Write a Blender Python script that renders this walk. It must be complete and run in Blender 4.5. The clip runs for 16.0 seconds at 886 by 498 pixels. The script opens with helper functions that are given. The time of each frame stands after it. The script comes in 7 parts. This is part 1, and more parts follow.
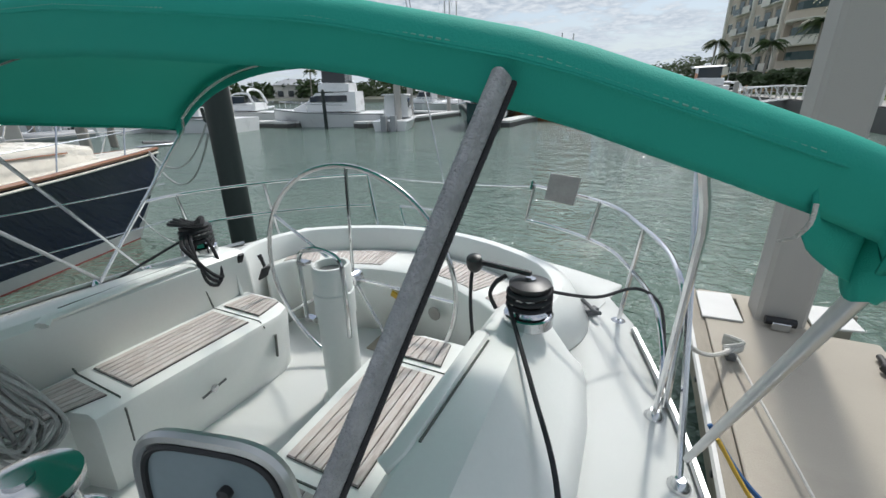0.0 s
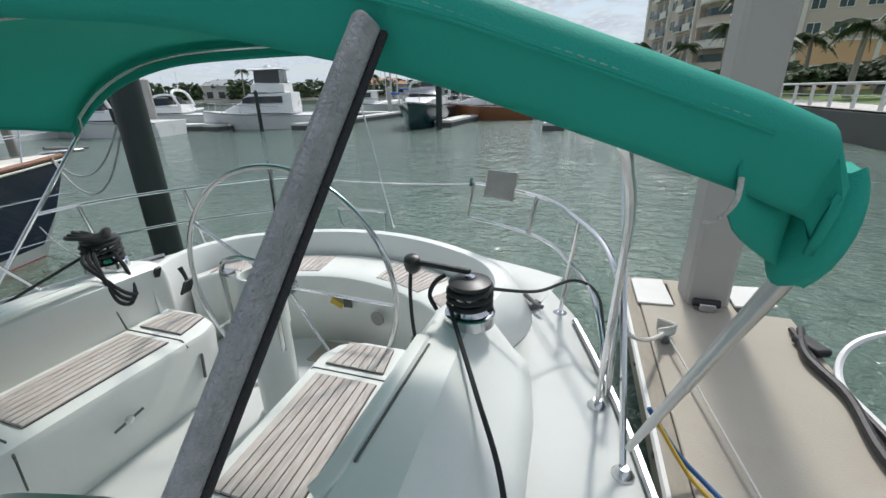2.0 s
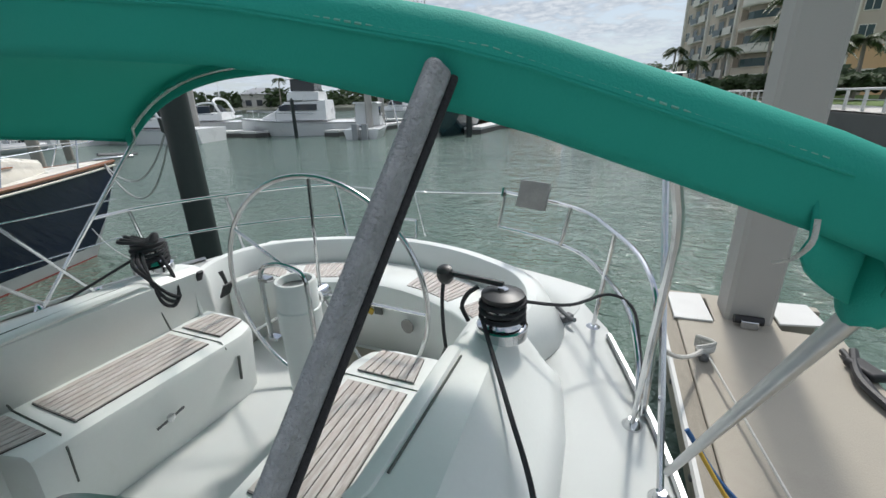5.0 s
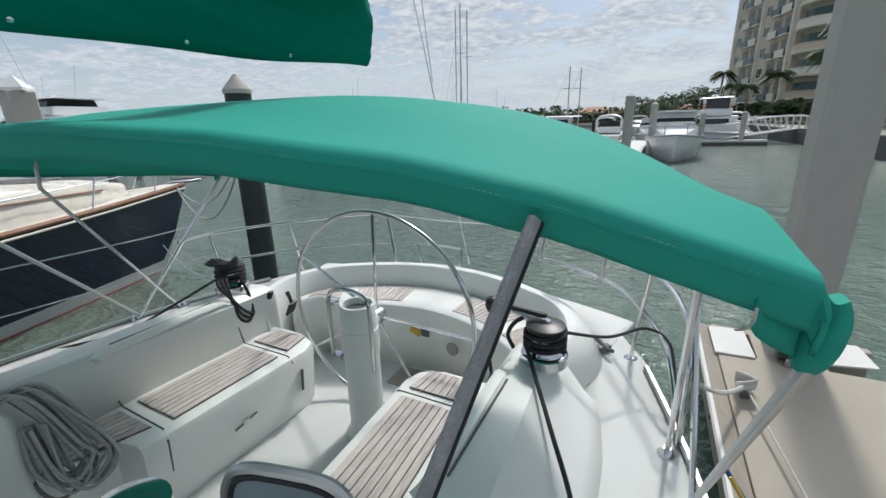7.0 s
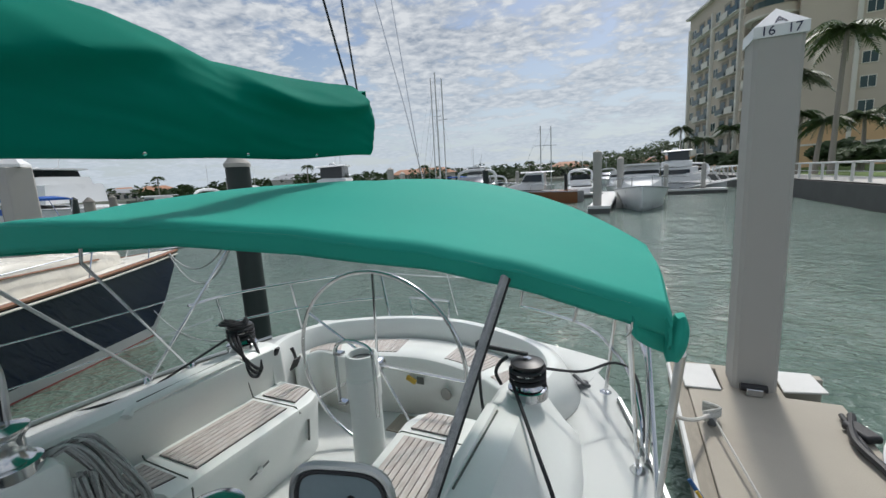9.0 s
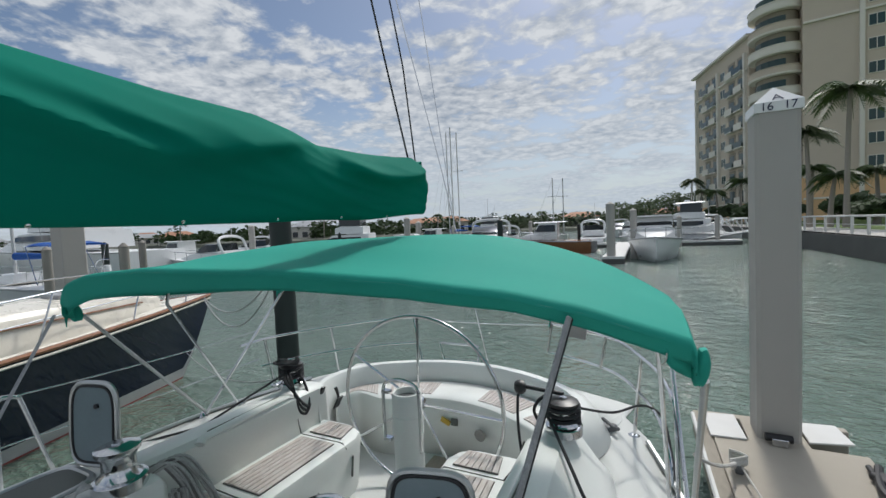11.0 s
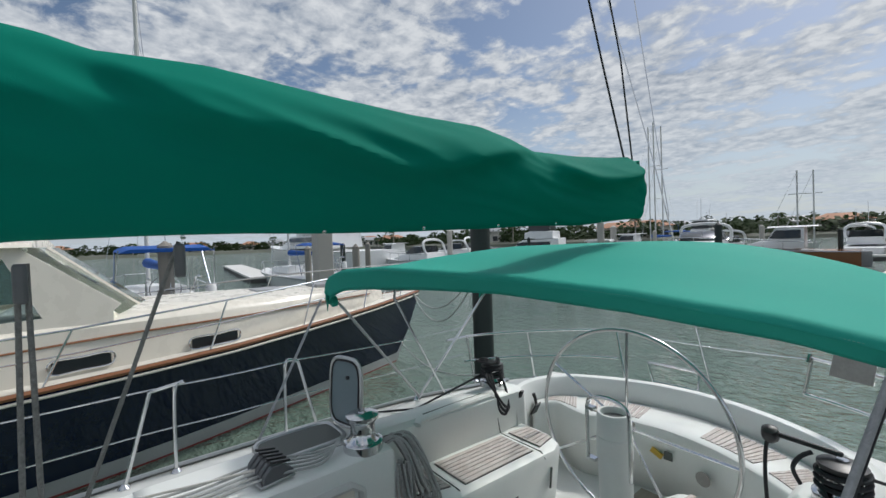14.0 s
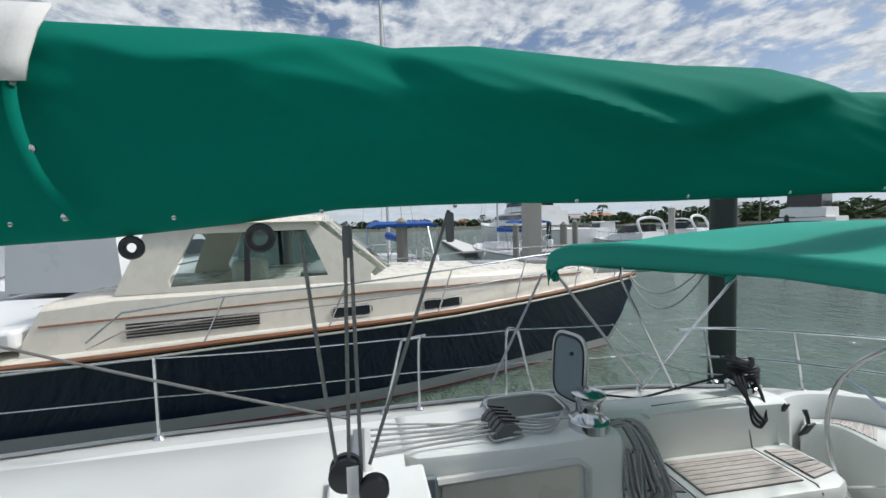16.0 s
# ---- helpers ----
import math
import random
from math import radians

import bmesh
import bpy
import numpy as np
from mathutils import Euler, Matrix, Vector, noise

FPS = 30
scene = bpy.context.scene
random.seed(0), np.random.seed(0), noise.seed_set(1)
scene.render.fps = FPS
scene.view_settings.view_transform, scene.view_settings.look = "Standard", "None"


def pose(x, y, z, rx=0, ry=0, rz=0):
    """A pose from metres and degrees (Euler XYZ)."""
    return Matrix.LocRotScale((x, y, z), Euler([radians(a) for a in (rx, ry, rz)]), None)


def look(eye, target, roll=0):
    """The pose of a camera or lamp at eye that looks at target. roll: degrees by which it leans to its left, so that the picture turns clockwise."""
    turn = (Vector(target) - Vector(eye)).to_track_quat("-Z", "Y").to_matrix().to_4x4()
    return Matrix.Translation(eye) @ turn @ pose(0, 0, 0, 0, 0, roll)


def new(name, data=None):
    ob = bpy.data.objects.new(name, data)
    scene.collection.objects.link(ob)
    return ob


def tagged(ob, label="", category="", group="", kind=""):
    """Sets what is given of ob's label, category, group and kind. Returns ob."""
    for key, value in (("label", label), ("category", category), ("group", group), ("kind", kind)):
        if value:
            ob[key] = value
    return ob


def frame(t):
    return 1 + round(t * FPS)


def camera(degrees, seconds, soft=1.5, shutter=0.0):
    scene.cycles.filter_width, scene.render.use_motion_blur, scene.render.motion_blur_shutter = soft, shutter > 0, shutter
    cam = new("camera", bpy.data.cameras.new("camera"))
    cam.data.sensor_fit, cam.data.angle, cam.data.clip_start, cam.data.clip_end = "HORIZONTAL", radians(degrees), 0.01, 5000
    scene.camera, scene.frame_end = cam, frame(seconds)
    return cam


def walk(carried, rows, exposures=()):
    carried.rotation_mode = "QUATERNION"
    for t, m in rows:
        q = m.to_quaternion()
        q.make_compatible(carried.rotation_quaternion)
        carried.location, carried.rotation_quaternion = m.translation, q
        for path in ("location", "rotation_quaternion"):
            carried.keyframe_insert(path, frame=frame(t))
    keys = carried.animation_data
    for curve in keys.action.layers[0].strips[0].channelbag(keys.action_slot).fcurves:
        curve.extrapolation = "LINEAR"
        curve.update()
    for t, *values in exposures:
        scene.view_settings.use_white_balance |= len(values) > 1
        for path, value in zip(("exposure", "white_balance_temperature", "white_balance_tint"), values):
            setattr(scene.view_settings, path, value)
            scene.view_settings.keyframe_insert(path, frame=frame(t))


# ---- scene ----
cam = camera(93.6, 16.0)
PATH = [
    (0, (1.471, 0.596, 1.31), (0.656, 2.281, 0.604), -1.1),
    (0.5, (1.495, 0.604, 1.272), (0.736, 2.322, 0.585), -1.7),
    (1, (1.5, 0.627, 1.271), (0.805, 2.37, 0.58), -1.8),
    (1.5, (1.496, 0.672, 1.285), (0.862, 2.429, 0.57), -1.5),
    (2, (1.493, 0.683, 1.28), (0.906, 2.458, 0.572), -1.3),
    (2.5, (1.498, 0.714, 1.259), (0.92, 2.49, 0.544), -1.5),
    (3, (1.501, 0.73, 1.248), (0.913, 2.499, 0.524), -1.5),
    (3.5, (1.493, 0.744, 1.259), (0.882, 2.499, 0.521), -1.5),
    (6, (1.461, 0.569, 1.346), (0.674, 2.307, 0.746), -1.0),
    (6.5, (1.46, 0.506, 1.383), (0.636, 2.236, 0.812), -0.7),
    (7, (1.482, 0.463, 1.437), (0.605, 2.164, 0.858), -1.5),
    (7.5, (1.501, 0.386, 1.449), (0.586, 2.077, 0.898), -1.2),
    (8, (1.473, 0.184, 1.471), (0.61, 1.926, 1.0), -0.9),
    (8.5, (1.549, 0.118, 1.533), (0.731, 1.898, 1.13), -1.7),
    (8.7, (1.599, 0.125, 1.536), (0.791, 1.916, 1.163), -2.6),
    (10.8, (1.583, -0.248, 1.567), (0.742, 1.563, 1.457), -3.3),
    (11, (1.555, -0.271, 1.596), (0.684, 1.526, 1.497), -2.6),
    (11.5, (1.56, -0.262, 1.591), (0.562, 1.47, 1.535), -2.8),
    (12, (1.53, -0.26, 1.597), (0.411, 1.397, 1.567), -2.6),
    (12.5, (1.518, -0.27, 1.607), (0.287, 1.306, 1.578), -2.4),
    (13, (1.512, -0.284, 1.604), (0.178, 1.205, 1.577), -2.8),
    (13.5, (1.463, -0.321, 1.608), (0.028, 1.071, 1.575), -2.4),
    (14, (1.441, -0.315, 1.607), (-0.118, 0.937, 1.567), -2.1),
    (14.5, (1.439, -0.295, 1.626), (-0.251, 0.774, 1.565), -1.8),
    (15, (1.401, -0.324, 1.605), (-0.405, 0.53, 1.531), -1.7),
    (15.5, (1.373, -0.375, 1.599), (-0.528, 0.241, 1.501), -1.9),
    (16, (1.364, -0.43, 1.586), (-0.595, -0.045, 1.472), -1.6),
]
walk(cam, [(t, look(eye, target, roll)) for t, eye, target, roll in PATH],
     [(0, 0.62), (3.5, 0.62), (6.5, 0.50), (8.5, 0.42), (11, 0.30), (14.5, 0.30), (16, 0.50)])

# ---- world, sun ----
SUN_AZ, SUN_EL = 4.0, 50.0            # degrees from the boat's fore-and-aft line, and above the horizon
world = bpy.data.worlds.new("sky")
scene.world = world
world.use_nodes = True
wn, wl = world.node_tree.nodes, world.node_tree.links
wn.clear()


def wnode(kind, **values):
    n = wn.new(kind)
    for key, value in values.items():
        if key in n.inputs:
            n.inputs[key].default_value = value
    return n


sky = wn.new("ShaderNodeTexSky")
sky.sky_type, sky.sun_disc = "NISHITA", False
sky.sun_elevation, sky.sun_rotation = radians(SUN_EL), radians(SUN_AZ)
sky.air_density, sky.dust_density, sky.ozone_density = 1.0, 1.2, 1.5
skyd = wn.new("ShaderNodeVectorMath")
skyd.operation = "SCALE"
skyd.inputs["Scale"].default_value = 0.070
wl.new(sky.outputs[0], skyd.inputs[0])
tc = wn.new("ShaderNodeTexCoord")
sep = wn.new("ShaderNodeSeparateXYZ")
wl.new(tc.outputs["Generated"], sep.inputs[0])


def wmath(op, a, b=None):
    n = wn.new("ShaderNodeMath")
    n.operation = op
    for i, v in enumerate((a, b)):
        if v is None:
            continue
        if isinstance(v, (int, float)):
            n.inputs[i].default_value = v
        else:
            wl.new(v, n.inputs[i])
    return n.outputs[0]


height = wmath("ADD", wmath("MAXIMUM", sep.outputs[2], 0.0), 0.12)
comb = wn.new("ShaderNodeCombineXYZ")
wl.new(wmath("DIVIDE", sep.outputs[0], height), comb.inputs[0])
wl.new(wmath("DIVIDE", sep.outputs[1], height), comb.inputs[1])
big = wnode("ShaderNodeTexNoise", Scale=1.15, Detail=3.0, Roughness=0.5)
small = wnode("ShaderNodeTexNoise", Scale=4.6, Detail=9.0, Roughness=0.62, Distortion=0.5)
dapple = wnode("ShaderNodeTexNoise", Scale=13.0, Detail=5.0, Roughness=0.55, Distortion=0.3)
for n in (big, small, dapple):
    wl.new(comb.outputs[0], n.inputs["Vector"])
cover = wmath("ADD", wmath("ADD", wmath("MULTIPLY", big.outputs[0], 0.95), wmath("MULTIPLY", small.outputs[0], 0.55)), wmath("MULTIPLY", dapple.outputs[0], 0.26))
ramp = wn.new("ShaderNodeValToRGB")
ramp.color_ramp.elements[0].position, ramp.color_ramp.elements[1].position = 0.77, 0.89
wl.new(cover, ramp.inputs[0])
shade = wn.new("ShaderNodeValToRGB")
shade.color_ramp.elements[0].position, shade.color_ramp.elements[1].position = 0.36, 0.60
shade.color_ramp.elements[0].color, shade.color_ramp.elements[1].color = (0.205, 0.25, 0.32, 1), (0.525, 0.55, 0.58, 1)
wl.new(wmath("ADD", wmath("MULTIPLY", small.outputs[0], 0.45), wmath("MULTIPLY", dapple.outputs[0], 0.55)), shade.inputs[0])
mixc = wn.new("ShaderNodeMix")
mixc.data_type = "RGBA"
wl.new(ramp.outputs[0], mixc.inputs[0])
wl.new(skyd.outputs[0], mixc.inputs[6])
wl.new(shade.outputs[0], mixc.inputs[7])
# pale haze low over the horizon
haze = wn.new("ShaderNodeMix")
haze.data_type = "RGBA"
hz = wn.new("ShaderNodeMapRange")
hz.inputs[1].default_value, hz.inputs[2].default_value = 0.0, 0.30
hz.inputs[3].default_value, hz.inputs[4].default_value = 0.85, 0.0
wl.new(sep.outputs[2], hz.inputs[0])
wl.new(hz.outputs[0], haze.inputs[0])
wl.new(mixc.outputs[2], haze.inputs[6])
haze.inputs[7].default_value = (0.40, 0.46, 0.52, 1)
# thin cloud glows in a broad ring round the sun
aim = wn.new("ShaderNodeVectorMath")
aim.operation = "DOT_PRODUCT"
aim.inputs[1].default_value = (math.sin(radians(SUN_AZ)) * math.cos(radians(SUN_EL)), math.cos(radians(SUN_AZ)) * math.cos(radians(SUN_EL)), math.sin(radians(SUN_EL)))
wl.new(tc.outputs["Generated"], aim.inputs[0])
glow = wmath("ADD", wmath("MULTIPLY", wmath("POWER", wmath("MAXIMUM", aim.outputs["Value"], 0.0), 55.0), 18.0), 1.0)
bg = wn.new("ShaderNodeBackground")
wl.new(glow, bg.inputs[1])
wl.new(haze.outputs[2], bg.inputs[0])
wout = wn.new("ShaderNodeOutputWorld")
wl.new(bg.outputs[0], wout.inputs[0])

sun = new("sun", bpy.data.lights.new("sun", "SUN"))
sun.data.energy, sun.data.angle, sun.data.color = 1.6, radians(4.5), (1.0, 0.95, 0.87)
a, e = radians(SUN_AZ), radians(SUN_EL)
sun.matrix_world = look((0, 0, 30), Vector((0, 0, 30)) - Vector((math.sin(a) * math.cos(e), math.cos(a) * math.cos(e), math.sin(e))))
scene.view_settings.exposure = 0.0

# ---- materials ----
def mat(name, color, rough=0.5, metal=0.0, vary=0.12, scale=4.0, grain=60.0, bump=0.0, bump_scale=80.0, coat=0.0, second=None,
        second_at=(0.5, 0.72), stretch=(1, 1, 1), ranvary=0.0, translucent=0.0, spec=0.5, transmission=0.0, ior=1.45, rvary=0.1):
    """A surface with wear at two scales: broad stains and fine grain, and an optional second colour in patches."""
    m = bpy.data.materials.new(name)
    m.use_nodes = True
    n, l = m.node_tree.nodes, m.node_tree.links
    p = n["Principled BSDF"]
    tcn = n.new("ShaderNodeTexCoord")
    mp = n.new("ShaderNodeMapping")
    mp.inputs["Scale"].default_value = stretch
    l.new(tcn.outputs["Object"], mp.inputs[0])
    co = mp.outputs[0]

    def tex(s, d=4.0):
        t = n.new("ShaderNodeTexNoise")
        t.inputs["Scale"].default_value, t.inputs["Detail"].default_value, t.inputs["Roughness"].default_value = s, d, 0.6
        l.new(co, t.inputs["Vector"])
        return t.outputs[0]

    def mth(op, a, b):
        q = n.new("ShaderNodeMath")
        q.operation = op
        for i, v in enumerate((a, b)):
            if isinstance(v, (int, float)):
                q.inputs[i].default_value = v
            else:
                l.new(v, q.inputs[i])
        return q.outputs[0]

    broad, fine = tex(scale), tex(grain, 2.0)
    amount = mth("ADD", mth("MULTIPLY", mth("SUBTRACT", broad, 0.5), 2 * vary), mth("MULTIPLY", mth("SUBTRACT", fine, 0.5), vary))
    if ranvary:
        info = n.new("ShaderNodeObjectInfo")
        amount = mth("ADD", amount, mth("MULTIPLY", mth("SUBTRACT", info.outputs["Random"], 0.5), 2 * ranvary))
    gain = mth("ADD", amount, 1.0)
    vm = n.new("ShaderNodeVectorMath")
    vm.operation = "SCALE"
    vm.inputs[0].default_value = color
    l.new(gain, vm.inputs["Scale"])
    out = vm.outputs[0]
    if second:
        rp = n.new("ShaderNodeValToRGB")
        rp.color_ramp.elements[0].position, rp.color_ramp.elements[1].position = second_at
        l.new(tex(scale * 1.7, 6.0), rp.inputs[0])
        mx = n.new("ShaderNodeMix")
        mx.data_type = "RGBA"
        l.new(rp.outputs[0], mx.inputs[0])
        l.new(out, mx.inputs[6])
        mx.inputs[7].default_value = (*second, 1)
        out = mx.outputs[2]
    l.new(out, p.inputs["Base Color"])
    l.new(mth("ADD", mth("MULTIPLY", mth("SUBTRACT", broad, 0.5), 2 * rvary), rough), p.inputs["Roughness"])
    p.inputs["Metallic"].default_value = metal
    p.inputs["Coat Weight"].default_value = coat
    p.inputs["Specular IOR Level"].default_value = spec
    p.inputs["Transmission Weight"].default_value = transmission
    p.inputs["IOR"].default_value = ior
    if bump:
        bp = n.new("ShaderNodeBump")
        bp.inputs["Strength"].default_value, bp.inputs["Distance"].default_value = bump, 0.01
        l.new(tex(bump_scale, 3.0), bp.inputs["Height"])
        l.new(bp.outputs[0], p.inputs["Normal"])
    if translucent:
        tr = n.new("ShaderNodeBsdfTranslucent")
        l.new(out, tr.inputs["Color"])
        ms = n.new("ShaderNodeMixShader")
        ms.inputs[0].default_value = translucent
        l.new(p.outputs[0], ms.inputs[1])
        l.new(tr.outputs[0], ms.inputs[2])
        l.new(ms.outputs[0], n["Material Output"].inputs["Surface"])
    return m


GEL = mat("white_gelcoat", (0.73, 0.75, 0.725), 0.34, vary=0.05, scale=2.5, bump=0.04, bump_scale=25, second=(0.66, 0.67, 0.62), second_at=(0.62, 0.9))
NONSKID = mat("nonskid_deck", (0.54, 0.56, 0.545), 0.6, vary=0.05, scale=3, grain=250, bump=0.25, bump_scale=260, second=(0.55, 0.56, 0.53), second_at=(0.6, 0.95))
# dark joint sealant; the same colour is painted as shade in hatch wells and holes
SEAM = mat("sealant_and_hole_shade", (0.10, 0.11, 0.10), 0.6)
TEAK = mat("weathered_teak", (0.46, 0.405, 0.375), 0.65, vary=0.22, scale=6, grain=90, stretch=(6, 1, 6), bump=0.3, bump_scale=60, ranvary=0.14, second=(0.60, 0.575, 0.555), second_at=(0.42, 0.70))
TEAK_X = mat("weathered_teak_across", (0.46, 0.405, 0.375), 0.65, vary=0.22, scale=6, grain=90, stretch=(1, 6, 6), bump=0.3, bump_scale=60, ranvary=0.14, second=(0.60, 0.575, 0.555), second_at=(0.42, 0.70))
CAULK = mat("black_caulking", (0.045, 0.04, 0.038), 0.7)
STEEL = mat("polished_stainless", (0.62, 0.63, 0.64), 0.16, 1.0, vary=0.08, scale=8, rvary=0.06)
ALU = mat("brushed_aluminium", (0.50, 0.51, 0.51), 0.38, 1.0, vary=0.1, scale=10, stretch=(1, 1, 0.1))
ALUPAINT = mat("painted_grey_spar", (0.55, 0.56, 0.55), 0.4, vary=0.08)
RUBBER = mat("black_rubber", (0.02, 0.02, 0.022), 0.55, vary=0.2)
BLACKPL = mat("black_plastic", (0.025, 0.026, 0.028), 0.4, vary=0.2)
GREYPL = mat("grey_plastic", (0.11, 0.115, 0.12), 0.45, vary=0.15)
ROPE_B = mat("dark_braided_rope", (0.035, 0.036, 0.04), 0.85, vary=0.3, scale=60, grain=300, bump=0.8, bump_scale=220)
ROPE_G = mat("grey_braided_rope", (0.46, 0.47, 0.46), 0.85, vary=0.3, scale=60, grain=300, bump=0.8, bump_scale=220)
ROPE_W = mat("white_mooring_rope", (0.58, 0.57, 0.53), 0.85, vary=0.2, scale=60, grain=300, bump=0.8, bump_scale=220)
ROPE_F = mat("flecked_sheet_rope", (0.20, 0.20, 0.19), 0.85, vary=0.6, scale=90, grain=260, bump=0.8, bump_scale=220)
CANVAS = mat("green_canvas", (0.028, 0.385, 0.298), 0.75, vary=0.06, scale=1.6, grain=500, bump=0.18, bump_scale=420, translucent=0.20, spec=0.25)
COVER = mat("green_sail_cover", (0.0002, 0.176, 0.124), 0.8, vary=0.08, scale=1.6, grain=500, bump=0.18, bump_scale=420, translucent=0.03, spec=0.08)
STITCH = mat("pale_stitching", (0.16, 0.42, 0.34), 0.8)
STRAP = mat("grey_webbing", (0.38, 0.39, 0.40), 0.85, vary=0.25, scale=30, grain=260, bump=0.9, bump_scale=300, second=(0.5, 0.51, 0.52), second_at=(0.5, 0.7))
STRAP_B = mat("black_webbing_edge", (0.03, 0.03, 0.032), 0.85, vary=0.2, bump=0.6, bump_scale=300)
DOCK = mat("tan_concrete_dock", (0.37, 0.338, 0.282), 0.85, vary=0.10, scale=1.4, grain=120, bump=0.25, bump_scale=90, second=(0.34, 0.30, 0.255), second_at=(0.55, 0.8))
DOCKPLATE = mat("pale_dock_plate", (0.60, 0.60, 0.58), 0.7, vary=0.08, bump=0.1)
WALER = mat("weathered_timber_waler", (0.30, 0.27, 0.22), 0.8, vary=0.25, scale=5, stretch=(6, 1, 6), bump=0.4, bump_scale=50, ranvary=0.1)
CONC = mat("grey_concrete_pile", (0.40, 0.385, 0.355), 0.85, vary=0.07, scale=1.2, grain=150, bump=0.15, bump_scale=120)
PVC = mat("white_plastic_cap", (0.75, 0.75, 0.74), 0.4, vary=0.04)
DARKPILE = mat("dark_sleeved_pile", (0.022, 0.032, 0.030), 0.55, vary=0.3, scale=3, stretch=(1, 1, 0.3), bump=0.3, bump_scale=20)
WOODPILE = mat("grey_timber_pile", (0.24, 0.225, 0.20), 0.85, vary=0.2, stretch=(3, 3, 0.4), bump=0.4, bump_scale=18, ranvary=0.2)
NAVY = mat("navy_topsides", (0.004, 0.009, 0.034), 0.08, vary=0.1, coat=0.15, rvary=0.03)
BOOT = mat("grey_boot_stripe", (0.42, 0.43, 0.42), 0.4)
ANTIFOUL = mat("red_antifouling", (0.22, 0.035, 0.03), 0.7, vary=0.25)
CREAM = mat("cream_gelcoat", (0.70, 0.665, 0.58), 0.28, vary=0.04)
WHITEB = mat("white_boat_gelcoat", (0.74, 0.75, 0.75), 0.3, vary=0.05, scale=1.0)
VARNISH = mat("varnished_toe_rail", (0.26, 0.105, 0.045), 0.25, vary=0.2, stretch=(6, 1, 6), coat=0.5)
PINKDECK = mat("pale_teak_foredeck", (0.50, 0.36, 0.28), 0.6, vary=0.12)
GLASSD = mat("dark_tinted_glass", (0.018, 0.024, 0.028), 0.06, vary=0.1, rvary=0.02, coat=0.3)
GLASS = mat("cabin_glass", (0.50, 0.60, 0.59), 0.02, vary=0.02, transmission=1.0, ior=1.1, rvary=0.01)
SMOKED = mat("smoked_acrylic", (0.20, 0.25, 0.27), 0.12, vary=0.1, rvary=0.04)
BLUECV = mat("blue_canvas", (0.008, 0.08, 0.33), 0.8, vary=0.1, bump=0.15, bump_scale=200)
TEALH = mat("dark_teal_hull", (0.012, 0.045, 0.055), 0.15, vary=0.1, coat=0.4)
GREYB = mat("grey_painted_boat", (0.30, 0.31, 0.32), 0.4, vary=0.1)
SEAWALL = mat("dark_wet_seawall", (0.10, 0.10, 0.095), 0.8, vary=0.3, scale=0.8, bump=0.4, bump_scale=6)
PATHM = mat("pale_promenade", (0.52, 0.50, 0.46), 0.85, vary=0.08, scale=0.6)
GRASS = mat("lawn", (0.10, 0.16, 0.035), 0.9, vary=0.25, scale=1.0, grain=20, bump=0.5, bump_scale=30)
STUCCO = mat("tan_stucco", (0.58, 0.505, 0.405), 0.9, vary=0.06, scale=0.3, grain=8, bump=0.1, bump_scale=20)
STUCCO2 = mat("orange_stucco", (0.70, 0.46, 0.25), 0.9, vary=0.07, scale=0.3, grain=8, bump=0.1, bump_scale=20)
TRIMW = mat("cream_trim", (0.74, 0.71, 0.62), 0.8, vary=0.05, scale=0.5)
WINDOW = mat("green_window_glass", (0.03, 0.065, 0.062), 0.1, vary=0.2, scale=0.5)
# stucco darkened so that its colour carries the shade of loggias, balconies and arches
SHADE_WALL = mat("stucco_painted_as_shade", (0.32, 0.28, 0.22), 0.9, vary=0.15, scale=0.5)
ROOFT = mat("terracotta_roof", (0.33, 0.17, 0.10), 0.85, vary=0.2)
LEAF = mat("palm_leaf", (0.055, 0.095, 0.025), 0.55, vary=0.3, scale=3, translucent=0.2, ranvary=0.2)
LEAF2 = mat("dark_foliage", (0.040, 0.070, 0.022), 0.7, vary=0.4, scale=2, grain=10, translucent=0.1, ranvary=0.25)
TRUNK = mat("palm_trunk", (0.30, 0.27, 0.23), 0.9, vary=0.2, stretch=(1, 1, 6), bump=0.5, bump_scale=10)
FARLAND = mat("far_shore", (0.10, 0.11, 0.085), 0.9, vary=0.3, scale=0.05, grain=0.5)
HOUSEW = mat("pale_house_wall", (0.60, 0.57, 0.52), 0.9, vary=0.06, scale=0.2, ranvary=0.12)
INK = mat("dark_lettering", (0.03, 0.035, 0.075), 0.6)
YELLOW = mat("yellow_tag", (0.55, 0.36, 0.05), 0.6)
BLUER = mat("blue_rope", (0.03, 0.10, 0.25), 0.8, vary=0.3, grain=300)
SOLAR = mat("grey_dirty_panel", (0.28, 0.27, 0.255), 0.5, vary=0.25, scale=8)


